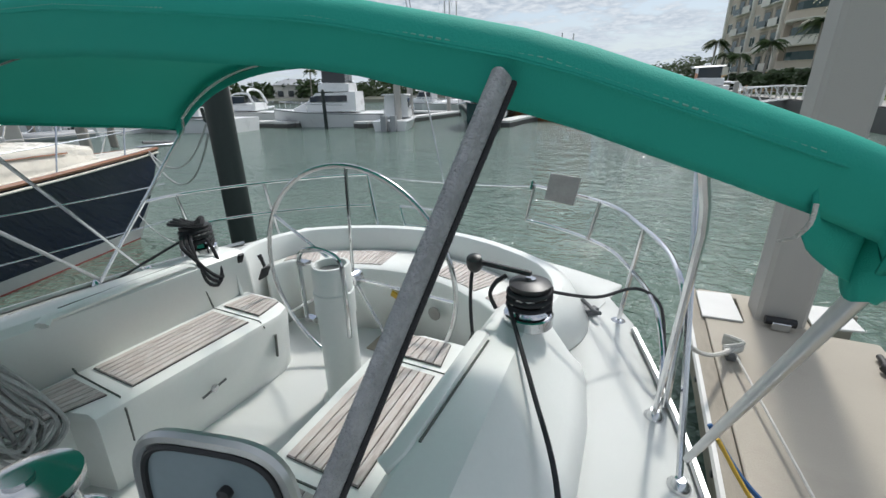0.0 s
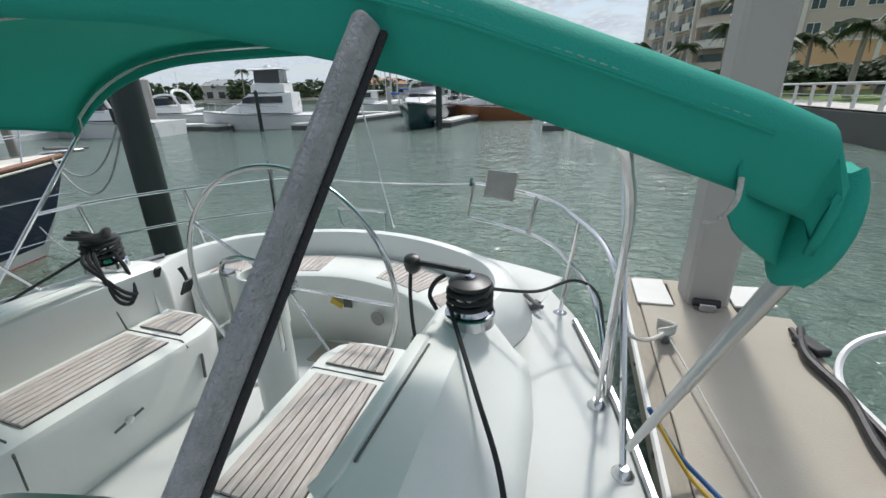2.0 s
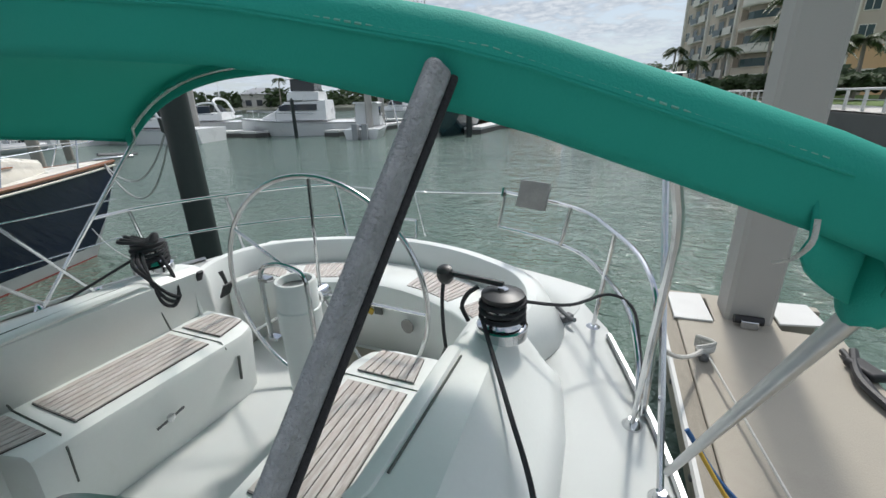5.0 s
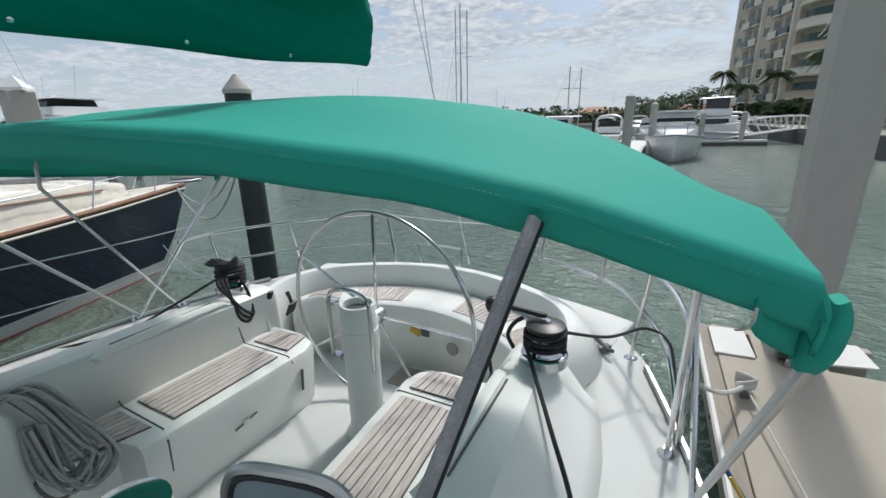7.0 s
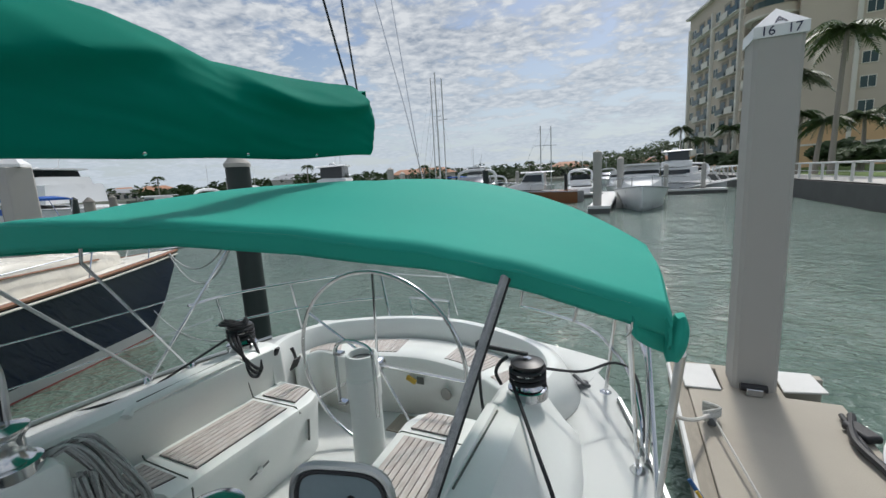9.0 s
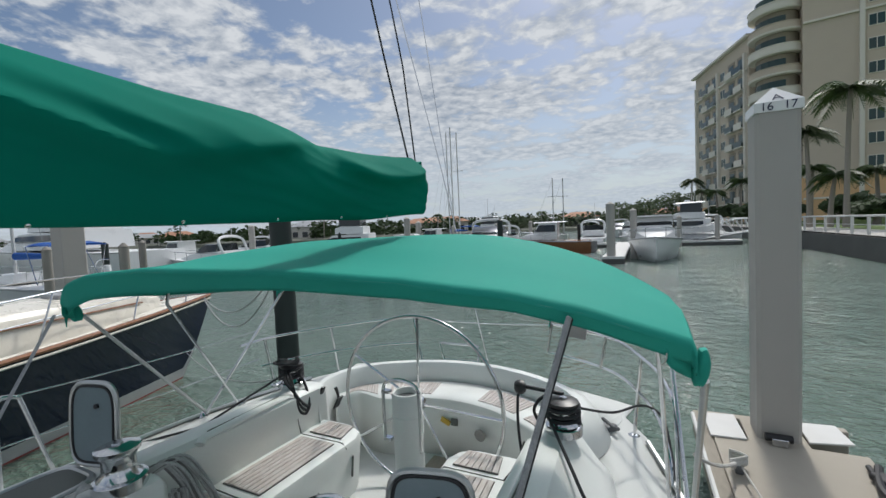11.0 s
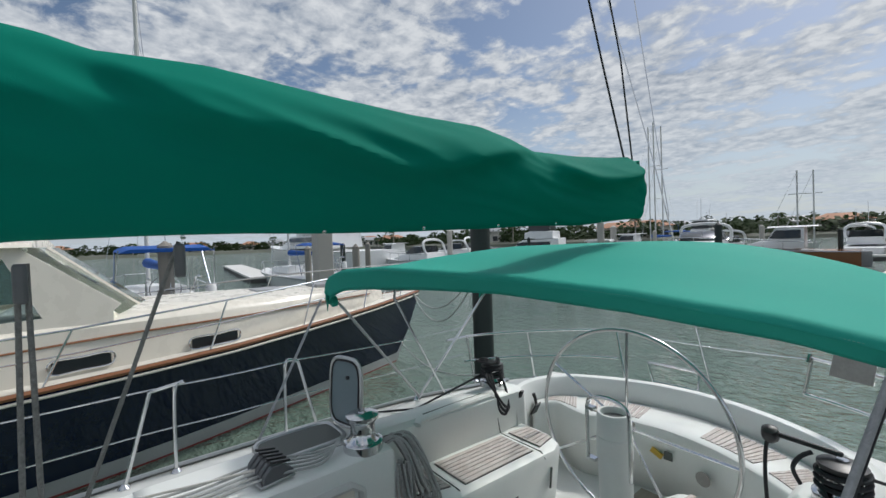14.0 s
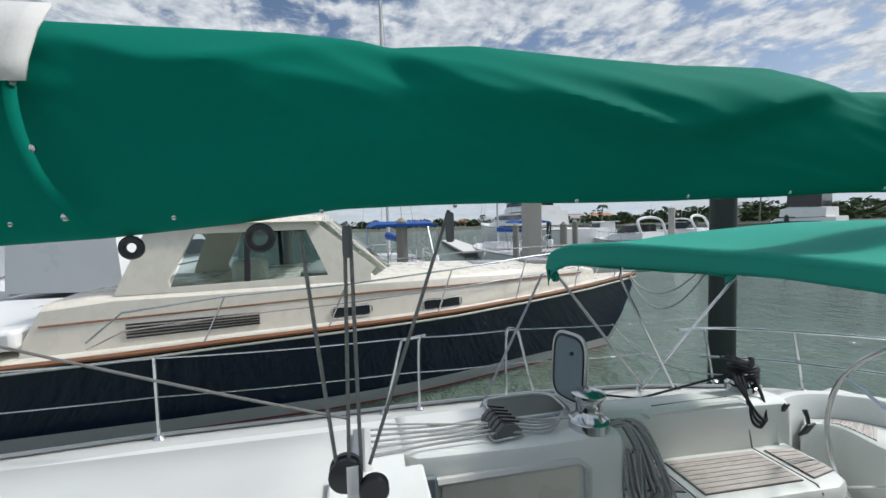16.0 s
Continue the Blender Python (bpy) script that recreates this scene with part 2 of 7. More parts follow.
def water_material():
    m = bpy.data.materials.new("harbour_water")
    m.use_nodes = True
    n, l = m.node_tree.nodes, m.node_tree.links
    p = n["Principled BSDF"]
    tcn = n.new("ShaderNodeTexCoord")
    heights = []
    for s, w, d, st in ((0.55, 0.60, 2.0, (1, 1.5, 1)), (2.2, 0.36, 3.0, (1, 1.8, 1)), (7.0, 0.19, 3.0, (1, 1.4, 1)), (19.0, 0.05, 2.0, (1, 1.2, 1))):
        mp = n.new("ShaderNodeMapping")
        mp.inputs["Scale"].default_value = st
        mp.inputs["Rotation"].default_value = (0, 0, 0.25 * s)
        l.new(tcn.outputs["Object"], mp.inputs[0])
        t = n.new("ShaderNodeTexNoise")
        t.inputs["Scale"].default_value, t.inputs["Detail"].default_value, t.inputs["Distortion"].default_value = s, d, 0.6
        l.new(mp.outputs[0], t.inputs["Vector"])
        k = n.new("ShaderNodeMath")
        k.operation = "MULTIPLY"
        k.inputs[1].default_value = w
        l.new(t.outputs[0], k.inputs[0])
        heights.append(k.outputs[0])
    total = heights[0]
    for h in heights[1:]:
        k = n.new("ShaderNodeMath")
        l.new(total, k.inputs[0]), l.new(h, k.inputs[1])
        total = k.outputs[0]
    bp = n.new("ShaderNodeBump")
    bp.inputs["Strength"].default_value, bp.inputs["Distance"].default_value = 1.0, 0.32
    l.new(total, bp.inputs["Height"])
    l.new(bp.outputs[0], p.inputs["Normal"])
    t = n.new("ShaderNodeTexNoise")
    t.inputs["Scale"].default_value, t.inputs["Detail"].default_value = 0.12, 3.0
    l.new(tcn.outputs["Object"], t.inputs["Vector"])
    rp = n.new("ShaderNodeValToRGB")
    rp.color_ramp.elements[0].color, rp.color_ramp.elements[1].color = (0.088, 0.140, 0.114, 1), (0.128, 0.180, 0.148, 1)
    rp.color_ramp.elements[0].position, rp.color_ramp.elements[1].position = 0.35, 0.65
    l.new(t.outputs[0], rp.inputs[0])
    l.new(rp.outputs[0], p.inputs["Base Color"])
    p.inputs["Roughness"].default_value, p.inputs["IOR"].default_value = 0.06, 1.33
    return m


WATER = water_material()

# ---- mesh helpers ----
class B:
    """A mesh in the making: vertices and faces."""

    def __init__(self):
        self.v, self.f = [], []

    def add(self, verts, faces):
        o = len(self.v)
        self.v += [tuple(p) for p in verts]
        self.f += [tuple(i + o for i in f) for f in faces]
        return self

    def box(self, x0, x1, y0, y1, z0, z1):
        return self.add([(x, y, z) for x in (x0, x1) for y in (y0, y1) for z in (z0, z1)],
                        [(0, 1, 3, 2), (4, 6, 7, 5), (0, 4, 5, 1), (2, 3, 7, 6), (0, 2, 6, 4), (1, 5, 7, 3)])

    def obox(self, m, sx, sy, sz):
        """A box of that size, centred, at the pose m."""
        c = [m @ Vector((x, y, z)) for x in (-sx / 2, sx / 2) for y in (-sy / 2, sy / 2) for z in (-sz / 2, sz / 2)]
        return self.add(c, [(0, 1, 3, 2), (4, 6, 7, 5), (0, 4, 5, 1), (2, 3, 7, 6), (0, 2, 6, 4), (1, 5, 7, 3)])

    def tube(self, pts, r, n=8, closed=False, flat=1.0):
        """A round bar along the points; flat squeezes one axis; r may be a list."""
        pts = [Vector(p) for p in pts]
        k = len(pts)
        rs = r if isinstance(r, (list, tuple)) else [r] * k
        rings, up = [], None
        for i, p in enumerate(pts):
            a, b = (pts[i - 1], pts[(i + 1) % k]) if closed else (pts[max(i - 1, 0)], pts[min(i + 1, k - 1)])
            t = (b - a).normalized()
            if up is None:
                up = t.orthogonal().normalized() if abs(t.z) > 0.95 else t.cross(Vector((0, 0, 1))).normalized()
            up = (up - t * up.dot(t)).normalized()
            w = t.cross(up)
            rings.append([p + rs[i] * (math.cos(q) * up + flat * math.sin(q) * w) for q in (2 * math.pi * j / n for j in range(n))])
        v = [p for ring in rings for p in ring]
        f = [(i * n + j, i * n + (j + 1) % n, (i + 1) % k * n + (j + 1) % n, (i + 1) % k * n + j) for i in range(k if closed else k - 1) for j in range(n)]
        if not closed:
            f += [tuple(range(n))[::-1], tuple((k - 1) * n + j for j in range(n))]
        return self.add(v, f)

    def lathe(self, profile, at=(0, 0, 0), n=24, m=None):
        """Turns (radius, height) pairs about z."""
        m = m or Matrix.Translation(at)
        k = len(profile)
        v = [m @ Vector((r * math.cos(2 * math.pi * j / n), r * math.sin(2 * math.pi * j / n), h)) for r, h in profile for j in range(n)]
        f = [(i * n + j, i * n + (j + 1) % n, (i + 1) * n + (j + 1) % n, (i + 1) * n + j) for i in range(k - 1) for j in range(n)]
        return self.add(v, f + [tuple(range(n))[::-1], tuple((k - 1) * n + j for j in range(n))])

    def loft(self, rows, closed=False, caps=False):
        """Joins rows of equally many points."""
        k, n = len(rows), len(rows[0])
        f = [(i * n + j, i * n + (j + 1) % n, (i + 1) * n + (j + 1) % n, (i + 1) * n + j) for i in range(k - 1) for j in range(n if closed else n - 1)]
        if caps:
            f += [tuple(range(n))[::-1], tuple((k - 1) * n + j for j in range(n))]
        return self.add([p for row in rows for p in row], f)

    def prism(self, poly, z0, z1):
        n = len(poly)
        return self.add([(x, y, z0) for x, y in poly] + [(x, y, z1) for x, y in poly],
                        [tuple(range(n))[::-1], tuple(range(n, 2 * n))] + [(i, (i + 1) % n, n + (i + 1) % n, n + i) for i in range(n)])

    def ball(self, c, r, n=10, squash=(1, 1, 1)):
        rows = []
        for i in range(n // 2 + 1):
            q = math.pi * min(max(i / (n // 2), 0.02), 0.98)
            rows.append([(c[0] + squash[0] * r * math.sin(q) * math.cos(2 * math.pi * j / n), c[1] + squash[1] * r * math.sin(q) * math.sin(2 * math.pi * j / n),
                          c[2] + squash[2] * r * math.cos(q)) for j in range(n)])
        return self.loft(rows[::-1], closed=True, caps=True)


ORIGIN = {}


def thing(name, at, label, category, group="", kind=""):
    ob = new(name)
    ob.empty_display_size = 0.1
    ob.location = at
    ORIGIN[ob.name] = Vector(at)
    return tagged(ob, label, category, group, kind)


def mesh_of(name, b, material, o, smooth=True):
    me = bpy.data.meshes.new(name)
    me.from_pydata([(x - o[0], y - o[1], z - o[2]) for x, y, z in b.v], [], b.f)
    bm = bmesh.new()
    bm.from_mesh(me)
    bmesh.ops.recalc_face_normals(bm, faces=bm.faces)
    bm.to_mesh(me)
    bm.free()
    me.materials.append(material)
    if smooth:
        me.shade_smooth()
        me.set_sharp_from_angle(angle=radians(38))
    return me


def part(name, b, material, parent, label="", bevel=0.0, smooth=True, solid=0.0):
    """One mesh object under a thing or a part; the mesh is given in the world's metres."""
    o = ORIGIN[parent.name]
    ob = new(name, mesh_of(name, b, material, o, smooth))
    ob.parent = parent
    ORIGIN[ob.name] = o
    if solid:
        s = ob.modifiers.new("thickness", "SOLIDIFY")
        s.thickness, s.offset = solid, 0
    if bevel:
        s = ob.modifiers.new("bevel", "BEVEL")
        s.width, s.segments, s.limit_method, s.angle_limit = bevel, 2, "ANGLE", radians(40)
    return tagged(ob, label)


def solo(name, b, material, label, category, group="", kind="", bevel=0.0, at=None, smooth=True):
    """A thing of one mesh."""
    at = Vector(at) if at else Vector(b.v[0])
    ob = new(name, mesh_of(name, b, material, at, smooth))
    ob.location = at
    ORIGIN[ob.name] = at
    if bevel:
        s = ob.modifiers.new("bevel", "BEVEL")
        s.width, s.segments, s.limit_method, s.angle_limit = bevel, 2, "ANGLE", radians(40)
    return tagged(ob, label, category, group, kind)


def curve(pts, n=8, closed=False):
    """A smooth line through the points (Catmull-Rom)."""
    pts = [Vector(p) for p in pts]
    k, out = len(pts), []
    for i in range(k if closed else k - 1):
        p0, p1, p2, p3 = ((pts[(i + d) % k] for d in (-1, 0, 1, 2)) if closed else (pts[min(max(i + d, 0), k - 1)] for d in (-1, 0, 1, 2)))
        for j in range(n):
            t = j / n
            out.append(0.5 * (2 * p1 + (p2 - p0) * t + (2 * p0 - 5 * p1 + 4 * p2 - p3) * t * t + (3 * p1 - p0 - 3 * p2 + p3) * t ** 3))
    return out if closed else out + [pts[-1]]


def lerp(a, b, t):
    return a + (b - a) * t


def table(pairs, x):
    """Piecewise linear reading of (x, value) pairs."""
    return float(np.interp(x, [p[0] for p in pairs], [p[1] for p in pairs]))


def sag(a, b, drop, n=10):
    """A slack line between two points."""
    a, b = Vector(a), Vector(b)
    return [a.lerp(b, i / n) - Vector((0, 0, drop * 4 * (i / n) * (1 - i / n))) for i in range(n + 1)]


# ---- water ----
WATER_Z = -1.1
solo("water", B().add([(-2500, -2500, WATER_Z), (2500, -2500, WATER_Z), (2500, 2500, WATER_Z), (-2500, 2500, WATER_Z)], [(0, 1, 2, 3)]), WATER,
     "green rippled harbour water with sun glitter", "water", kind="structure", at=(0, 0, WATER_Z))

# ---- the sailing boat: hull, deck, cockpit ----
HB = [(-7.0, 1.0), (-5.5, 1.5), (-4, 1.78), (-2, 1.92), (0, 1.95), (1.0, 1.93), (1.8, 1.85), (2.2, 1.77), (2.6, 1.66), (3.0, 1.54), (3.35, 1.35), (3.6, 1.08), (3.78, 0.72), (3.84, 0.0)]
SOLE_Z, SEAT_Z, HELM_Z = -0.42, 0.03, 0.08
WELL = -0.08            # the middle line of the cockpit well


def deck_z(x):
    return 0.055 - 0.03 * x


boat = thing("sailing_boat", (0, 0, WATER_Z), "white fibreglass sailing boat moored alongside the dock", "sailboat")
ys = [-7 + 0.25 * i for i in range(41)] + [3.1, 3.2, 3.35, 3.5, 3.6, 3.7, 3.78, 3.82, 3.84]
rows = []
for y in ys:
    h = table(HB, y)
    ring = []
    for s in (1, -1):
        zt = deck_z(s * h)
        side = [(s * h, y, zt), (s * h * 0.985, y, zt - 0.35), (s * h * 0.93, y, -0.75), (s * h * 0.80, y, -1.25), (s * h * 0.3, y, -1.5)]
        ring += side if s == 1 else side[::-1]
    rows.append(ring)
part("hull", B().loft(rows, caps=True), GEL, boat)
# side decks and foredeck, outside the coamings and the coach roof
b = B()
for s in (1, -1):
    rows = []
    for y in [-7 + 0.2 * i for i in range(51)] + [3.1, 3.2, 3.3]:
        o = table(HB, y)
        i = table([(-7, 0.0), (-5, 0.3), (-4.2, 1.0), (-3, 1.25), (0.9, 1.30), (2.4, 1.28), (2.8, 1.12), (3.0, 0.95), (3.3, 0.6)], y)
        rows.append([(s * lerp(i, o, t), y, deck_z(s * lerp(i, o, t))) for t in (0, 0.33, 0.66, 1)])
    b.loft(rows)
part("side_deck", b, NONSKID, boat, "pale non-skid side deck", solid=0.01)
# toe rail
for s in (1, -1):
    part("toe_rail", B().tube([(s * (table(HB, y) - 0.02), y, deck_z(s * table(HB, y)) + 0.022) for y in [-6.5 + 0.25 * i for i in range(37)] + [2.6, 2.9]], 0.017, 6), ALU, boat, "perforated aluminium toe rail")
    part("deck_seam", B().tube([(s * 1.44, 1.0, deck_z(s * 1.44) + 0.001), (s * 1.435, 1.8, deck_z(s * 1.44) + 0.001), (s * 1.36, 2.4, deck_z(s * 1.4) + 0.001)], 0.004, 5), SEAM, boat)

# coach roof
rows = []
for y in (-5.2, -4.2, -3, -1.5, -0.5, -0.27):
    w = table([(-5.2, 0.35), (-4.2, 0.8), (-3, 0.98), (-1.5, 1.02), (0.9, 1.04)], y)
    t = table([(-5.2, 0.08), (-4.2, 0.30), (-3, 0.42), (-1.5, 0.46), (0.8, 0.46)], y)
    prof = [(w + 0.30, deck_z(0) - 0.03), (w + 0.22, t * 0.55), (w + 0.12, t * 0.88), (w, t), (w * 0.6, t + 0.035), (0.0, t + 0.05)]
    rows.append([(x, y, z) for x, z in prof] + [(-x, y, z) for x, z in prof[-2::-1]])
part("coach_roof", B().loft(rows, caps=True), GEL, boat)
part("coach_roof_nonskid", B().loft([[(x, y, 0.466 + 0.042 * (1 - (x / 1.05) ** 2) + 0.004) for x in (-0.92, -0.6, -0.3, 0.0, 0.3, 0.6, 0.92)] for y in (-3.2, -2, -0.9, -0.42)]), NONSKID, boat, solid=0.006)
# side platforms of the coach roof, either side of the companionway
for s in (1, -1):
    rows = []
    for y in (-0.272, -0.2, 0.3, 0.78, 0.85, 0.875):
        w, t = 1.03, 0.463 - (0.03 if y > 0.86 else 0.0) - (0.004 if y < -0.25 else 0.0)
        inn = 0.53 + (0.10 if y < -0.25 else (0.03 if y < -0.15 else 0.0))
        prof = [(w + 0.30, deck_z(0) - 0.03), (w + 0.22, t * 0.55), (w + 0.12, t * 0.88), (w, t), (0.75, t + 0.012), (inn + 0.03, t + 0.014), (inn + 0.008, t + 0.004), (inn, t - 0.03), (inn, -0.40)]
        rows.append([(s * x, y, z) for x, z in prof])
    part("roof_platform", B().loft(rows), GEL, boat, "white moulded cabin top beside the companionway", solid=0.012)
    part("platform_end", B().box(min(s * 0.53, s * 1.22), max(s * 0.53, s * 1.22), 0.845, 0.885, -0.43, 0.452), GEL, boat, bevel=0.02)
    part("lining_panel", B().box(min(s * 0.518, s * 0.53), max(s * 0.518, s * 0.53), -0.10, 0.62, -0.35, 0.36), CREAM, boat, "cream companionway lining panel", bevel=0.005)
    part("lining_frame", B().tube([(s * 0.515, -0.12, 0.37), (s * 0.515, 0.60, 0.375), (s * 0.515, 0.66, 0.33), (s * 0.515, 0.66, -0.3)], 0.022, 6), DOCKPLATE, boat, "pale moulded frame")
    part("acrylic_slide", B().box(min(s * 0.50, s * 0.53), max(s * 0.50, s * 0.53), -0.25, -0.13, -0.35, 0.40), SMOKED, boat, bevel=0.004)
part("companionway_floor", B().box(-0.53, 0.53, -0.27, 0.85, -0.44, -0.40), GEL, boat)
part("bridge_deck", B().box(-0.53, 0.53, 0.80, 0.88, -0.42, -0.12), GEL, boat, bevel=0.015)
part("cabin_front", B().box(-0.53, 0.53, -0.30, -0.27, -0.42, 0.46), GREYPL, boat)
part("sliding_hatch", B().box(-0.40, 0.40, -0.60, -0.20, 0.515, 0.545), GEL, boat, "white sliding companionway hatch", bevel=0.012)


# cockpit sole and the well's inner liner
part("cockpit_sole", B().box(-0.95, 0.95, 0.84, 3.35, SOLE_Z - 0.04, SOLE_Z), NONSKID, boat)
for s in (1, -1):
    seat = B()
    inner = [(0.86, 0.62), (1.18, 0.60), (1.22, 0.44), (2.22, 0.40), (2.32, 0.44), (2.36, 0.54)]
    rows = []
    for y, x in inner:
        rows.append([(WELL + s * (x + 0.03), y, SOLE_Z), (WELL + s * (x - 0.02), y, SEAT_Z - 0.05), (WELL + s * (x - 0.008), y, SEAT_Z - 0.015), (WELL + s * (x + 0.03), y, SEAT_Z), (WELL + s * 0.84, y, SEAT_Z), (WELL + s * 1.0, y, SEAT_Z), (WELL + s * 1.0, y, SOLE_Z)])
    part("seat_base", seat.loft(rows, closed=True, caps=True), GEL, boat)
    part("seat_joint", B().tube([(WELL + s * 0.385, 2.10, SEAT_Z - 0.04), (WELL + s * 0.42, 2.10, SEAT_Z + 0.001), (WELL + s * 0.84, 2.10, SEAT_Z + 0.001)], 0.004, 5), SEAM, boat)
    part("seat_joint", B().tube([(WELL + s * 0.44, 1.33, -0.2), (WELL + s * 0.415, 1.33, SEAT_Z - 0.04), (WELL + s * 0.47, 1.345, SEAT_Z + 0.001), (WELL + s * 0.85, 1.355, SEAT_Z + 0.001), (WELL * (1 - s) / 2 + s * 0.905, 1.34, 0.15), (WELL * (1 - s) / 2 + s * 0.965, 1.32, 0.33)], 0.005, 5), SEAM, boat)
    part("locker_slot", B().tube([(WELL + s * 0.378, 2.16, SEAT_Z - 0.12), (WELL + s * 0.395, 2.16, SEAT_Z - 0.28)], 0.008, 6), SEAM, boat)
    latch = part("locker_latch", B().lathe([(0.022, 0), (0.022, 0.008), (0.012, 0.012)], m=pose(WELL + s * 0.388, 1.72, -0.17, 0, -90 * s, 0), n=14), STEEL, boat, "round steel locker latch")
    part("latch_tongue", B().obox(pose(WELL + s * 0.384, 1.72, -0.172, 8, 0, 0), 0.006, 0.15, 0.012), GREYPL, boat)
    # coaming: the seat's back, its broad rounded top and the slope to the side deck
    rows = []
    for y, xi, top in ((0.84, 1.02, 0.36), (1.25, 0.985, 0.355), (1.7, 0.965, 0.35), (2.05, 0.95, 0.345), (2.33, 0.95, 0.335), (2.40, 0.955, 0.315), (2.44, 0.97, 0.25), (2.46, 1.0, 0.12)):
        base = table([(0.8, 0.88), (1.4, 0.87), (2.2, 0.83), (2.9, 0.80)], y) + s * WELL
        xo = table([(0.8, 1.46), (2.2, 1.42), (2.6, 1.30), (2.9, 1.15)], y)
        zo = deck_z(s * xo) - 0.02
        lo = SOLE_Z if y > 2.32 else SEAT_Z - 0.02
        prof = [(base, lo), (xi - 0.03, top - 0.03), (xi, top), (xi + 0.06, top + 0.006), (xi + 0.16, top), (lerp(xi, xo, 0.55), lerp(top, zo, 0.28)), (lerp(xi, xo, 0.78), lerp(top, zo, 0.66)), (xo, zo)]
        rows.append([(s * x, y, z) for x, z in prof])
    part("coaming", B().loft(rows), GEL, boat, "moulded cockpit coaming with a rounded top", solid=0.012)
    part("coaming_lip", B().tube([(s * 0.93, 1.30, 0.335), (s * 0.952, 1.34, 0.352), (s * 0.958, 1.7, 0.356), (s * 0.955, 2.02, 0.352), (s * 0.95, 2.06, 0.33)], 0.034, 8, flat=0.6), GEL, boat)
    part("coaming_slit", B().tube([(s * 0.995, 1.40, 0.363), (s * 0.998, 1.98, 0.36)], 0.005, 5), SEAM, boat)
    part("coaming_joint", B().tube([(WELL + s * 0.83, 2.10, SEAT_Z + 0.004), (WELL / 2 + s * 0.875, 2.08, 0.15), (WELL / 3 + s * 0.925, 2.06, 0.325)], 0.005, 5), SEAM, boat)

# helm seat, curved round the stern, and the rim behind it
FRONT = [(-1.0, 2.62), (-0.92, 2.84), (-0.60, 2.80), (-0.35, 2.92), (0, 2.98), (0.35, 2.92), (0.60, 2.80), (0.80, 2.66), (0.98, 2.50)]
BACK = [(-1.06, 2.72), (-0.98, 2.98), (-0.80, 3.12), (-0.42, 3.30), (0, 3.37), (0.42, 3.30), (0.80, 3.12), (0.98, 2.92), (1.06, 2.62)]
fr, bk = curve([(x, y, 0) for x, y in FRONT], 5), curve([(x, y, 0) for x, y in BACK], 5)
rows = [[(f.x * 0.99, f.y - 0.02, SOLE_Z), (f.x, f.y, HELM_Z - 0.04), (f.x * 1.0, f.y + 0.012, HELM_Z - 0.01), (f.x, f.y + 0.03, HELM_Z), (k.x, k.y, HELM_Z)] for f, k in zip(fr, bk)]
part("helm_seat", B().loft(rows), GEL, boat, "moulded curved helm seat", solid=0.012)
RIM = curve([(x, y, 0) for x, y in ((-0.90, 2.30), (-1.04, 2.55), (-1.06, 2.78), (-0.97, 3.0), (-0.80, 3.16), (-0.42, 3.34), (0, 3.41), (0.42, 3.34), (0.80, 3.16), (0.97, 3.0), (1.06, 2.78), (1.04, 2.55), (0.90, 2.30))], 5)
rows = []
for p in RIM:
    out = Vector((p.x, (p.y - 2.0) * 0.9, 0)).normalized()
    q = p + out * 0.10
    r = p + out * 0.28
    rows.append([(p.x * 0.97, p.y, SOLE_Z), (p.x, p.y, HELM_Z - 0.02), (*(p + out * 0.02).xy, 0.20), (*(p + out * 0.05).xy, 0.245), (*q.xy, 0.25), (*(p + out * 0.17).xy, 0.21), (*r.xy, deck_z(r.x) + 0.01)])
part("stern_rim", B().loft(rows), GEL, boat, "raised rounded rim round the stern", solid=0.012)
b = B()
rows = []
for p in RIM[8:-8]:
    out = Vector((p.x, (p.y - 2.0) * 0.9, 0)).normalized()
    r = p + out * 0.24
    h = max(table(HB, min(r.y, 3.8)), 0.05)
    far = Vector((max(-1.45, min(1.45, r.x * 1.18)), 3.83 - 0.20 * (r.x) ** 2, 0))
    rows.append([(*r.xy, deck_z(r.x) + 0.006), (*far.xy, deck_z(r.x) - 0.01)])
part("stern_deck", b.loft(rows), NONSKID, boat, solid=0.01)
part("locker_recess", B().box(-0.16, 0.20, 2.66, 2.90, SOLE_Z, SOLE_Z + 0.012), WALER, boat, "worn wooden foot block on the sole", bevel=0.004)
part("instrument_dial", B().lathe([(0.05, 0), (0.05, 0.012), (0.03, 0.016)], m=pose(0.30, 2.865, -0.13, 90, 0, -12), n=18), SOLAR, boat, "round grey dial in the helm locker")
part("yellow_shutoff", B().obox(pose(-0.05, 2.935, -0.10, 0, 25, 0), 0.09, 0.02, 0.04), YELLOW, boat, "yellow shut-off lever")
part("locker_hole", B().obox(pose(0.03, 2.945, -0.10, 0, 0, 0), 0.06, 0.012, 0.06), SEAM, boat)

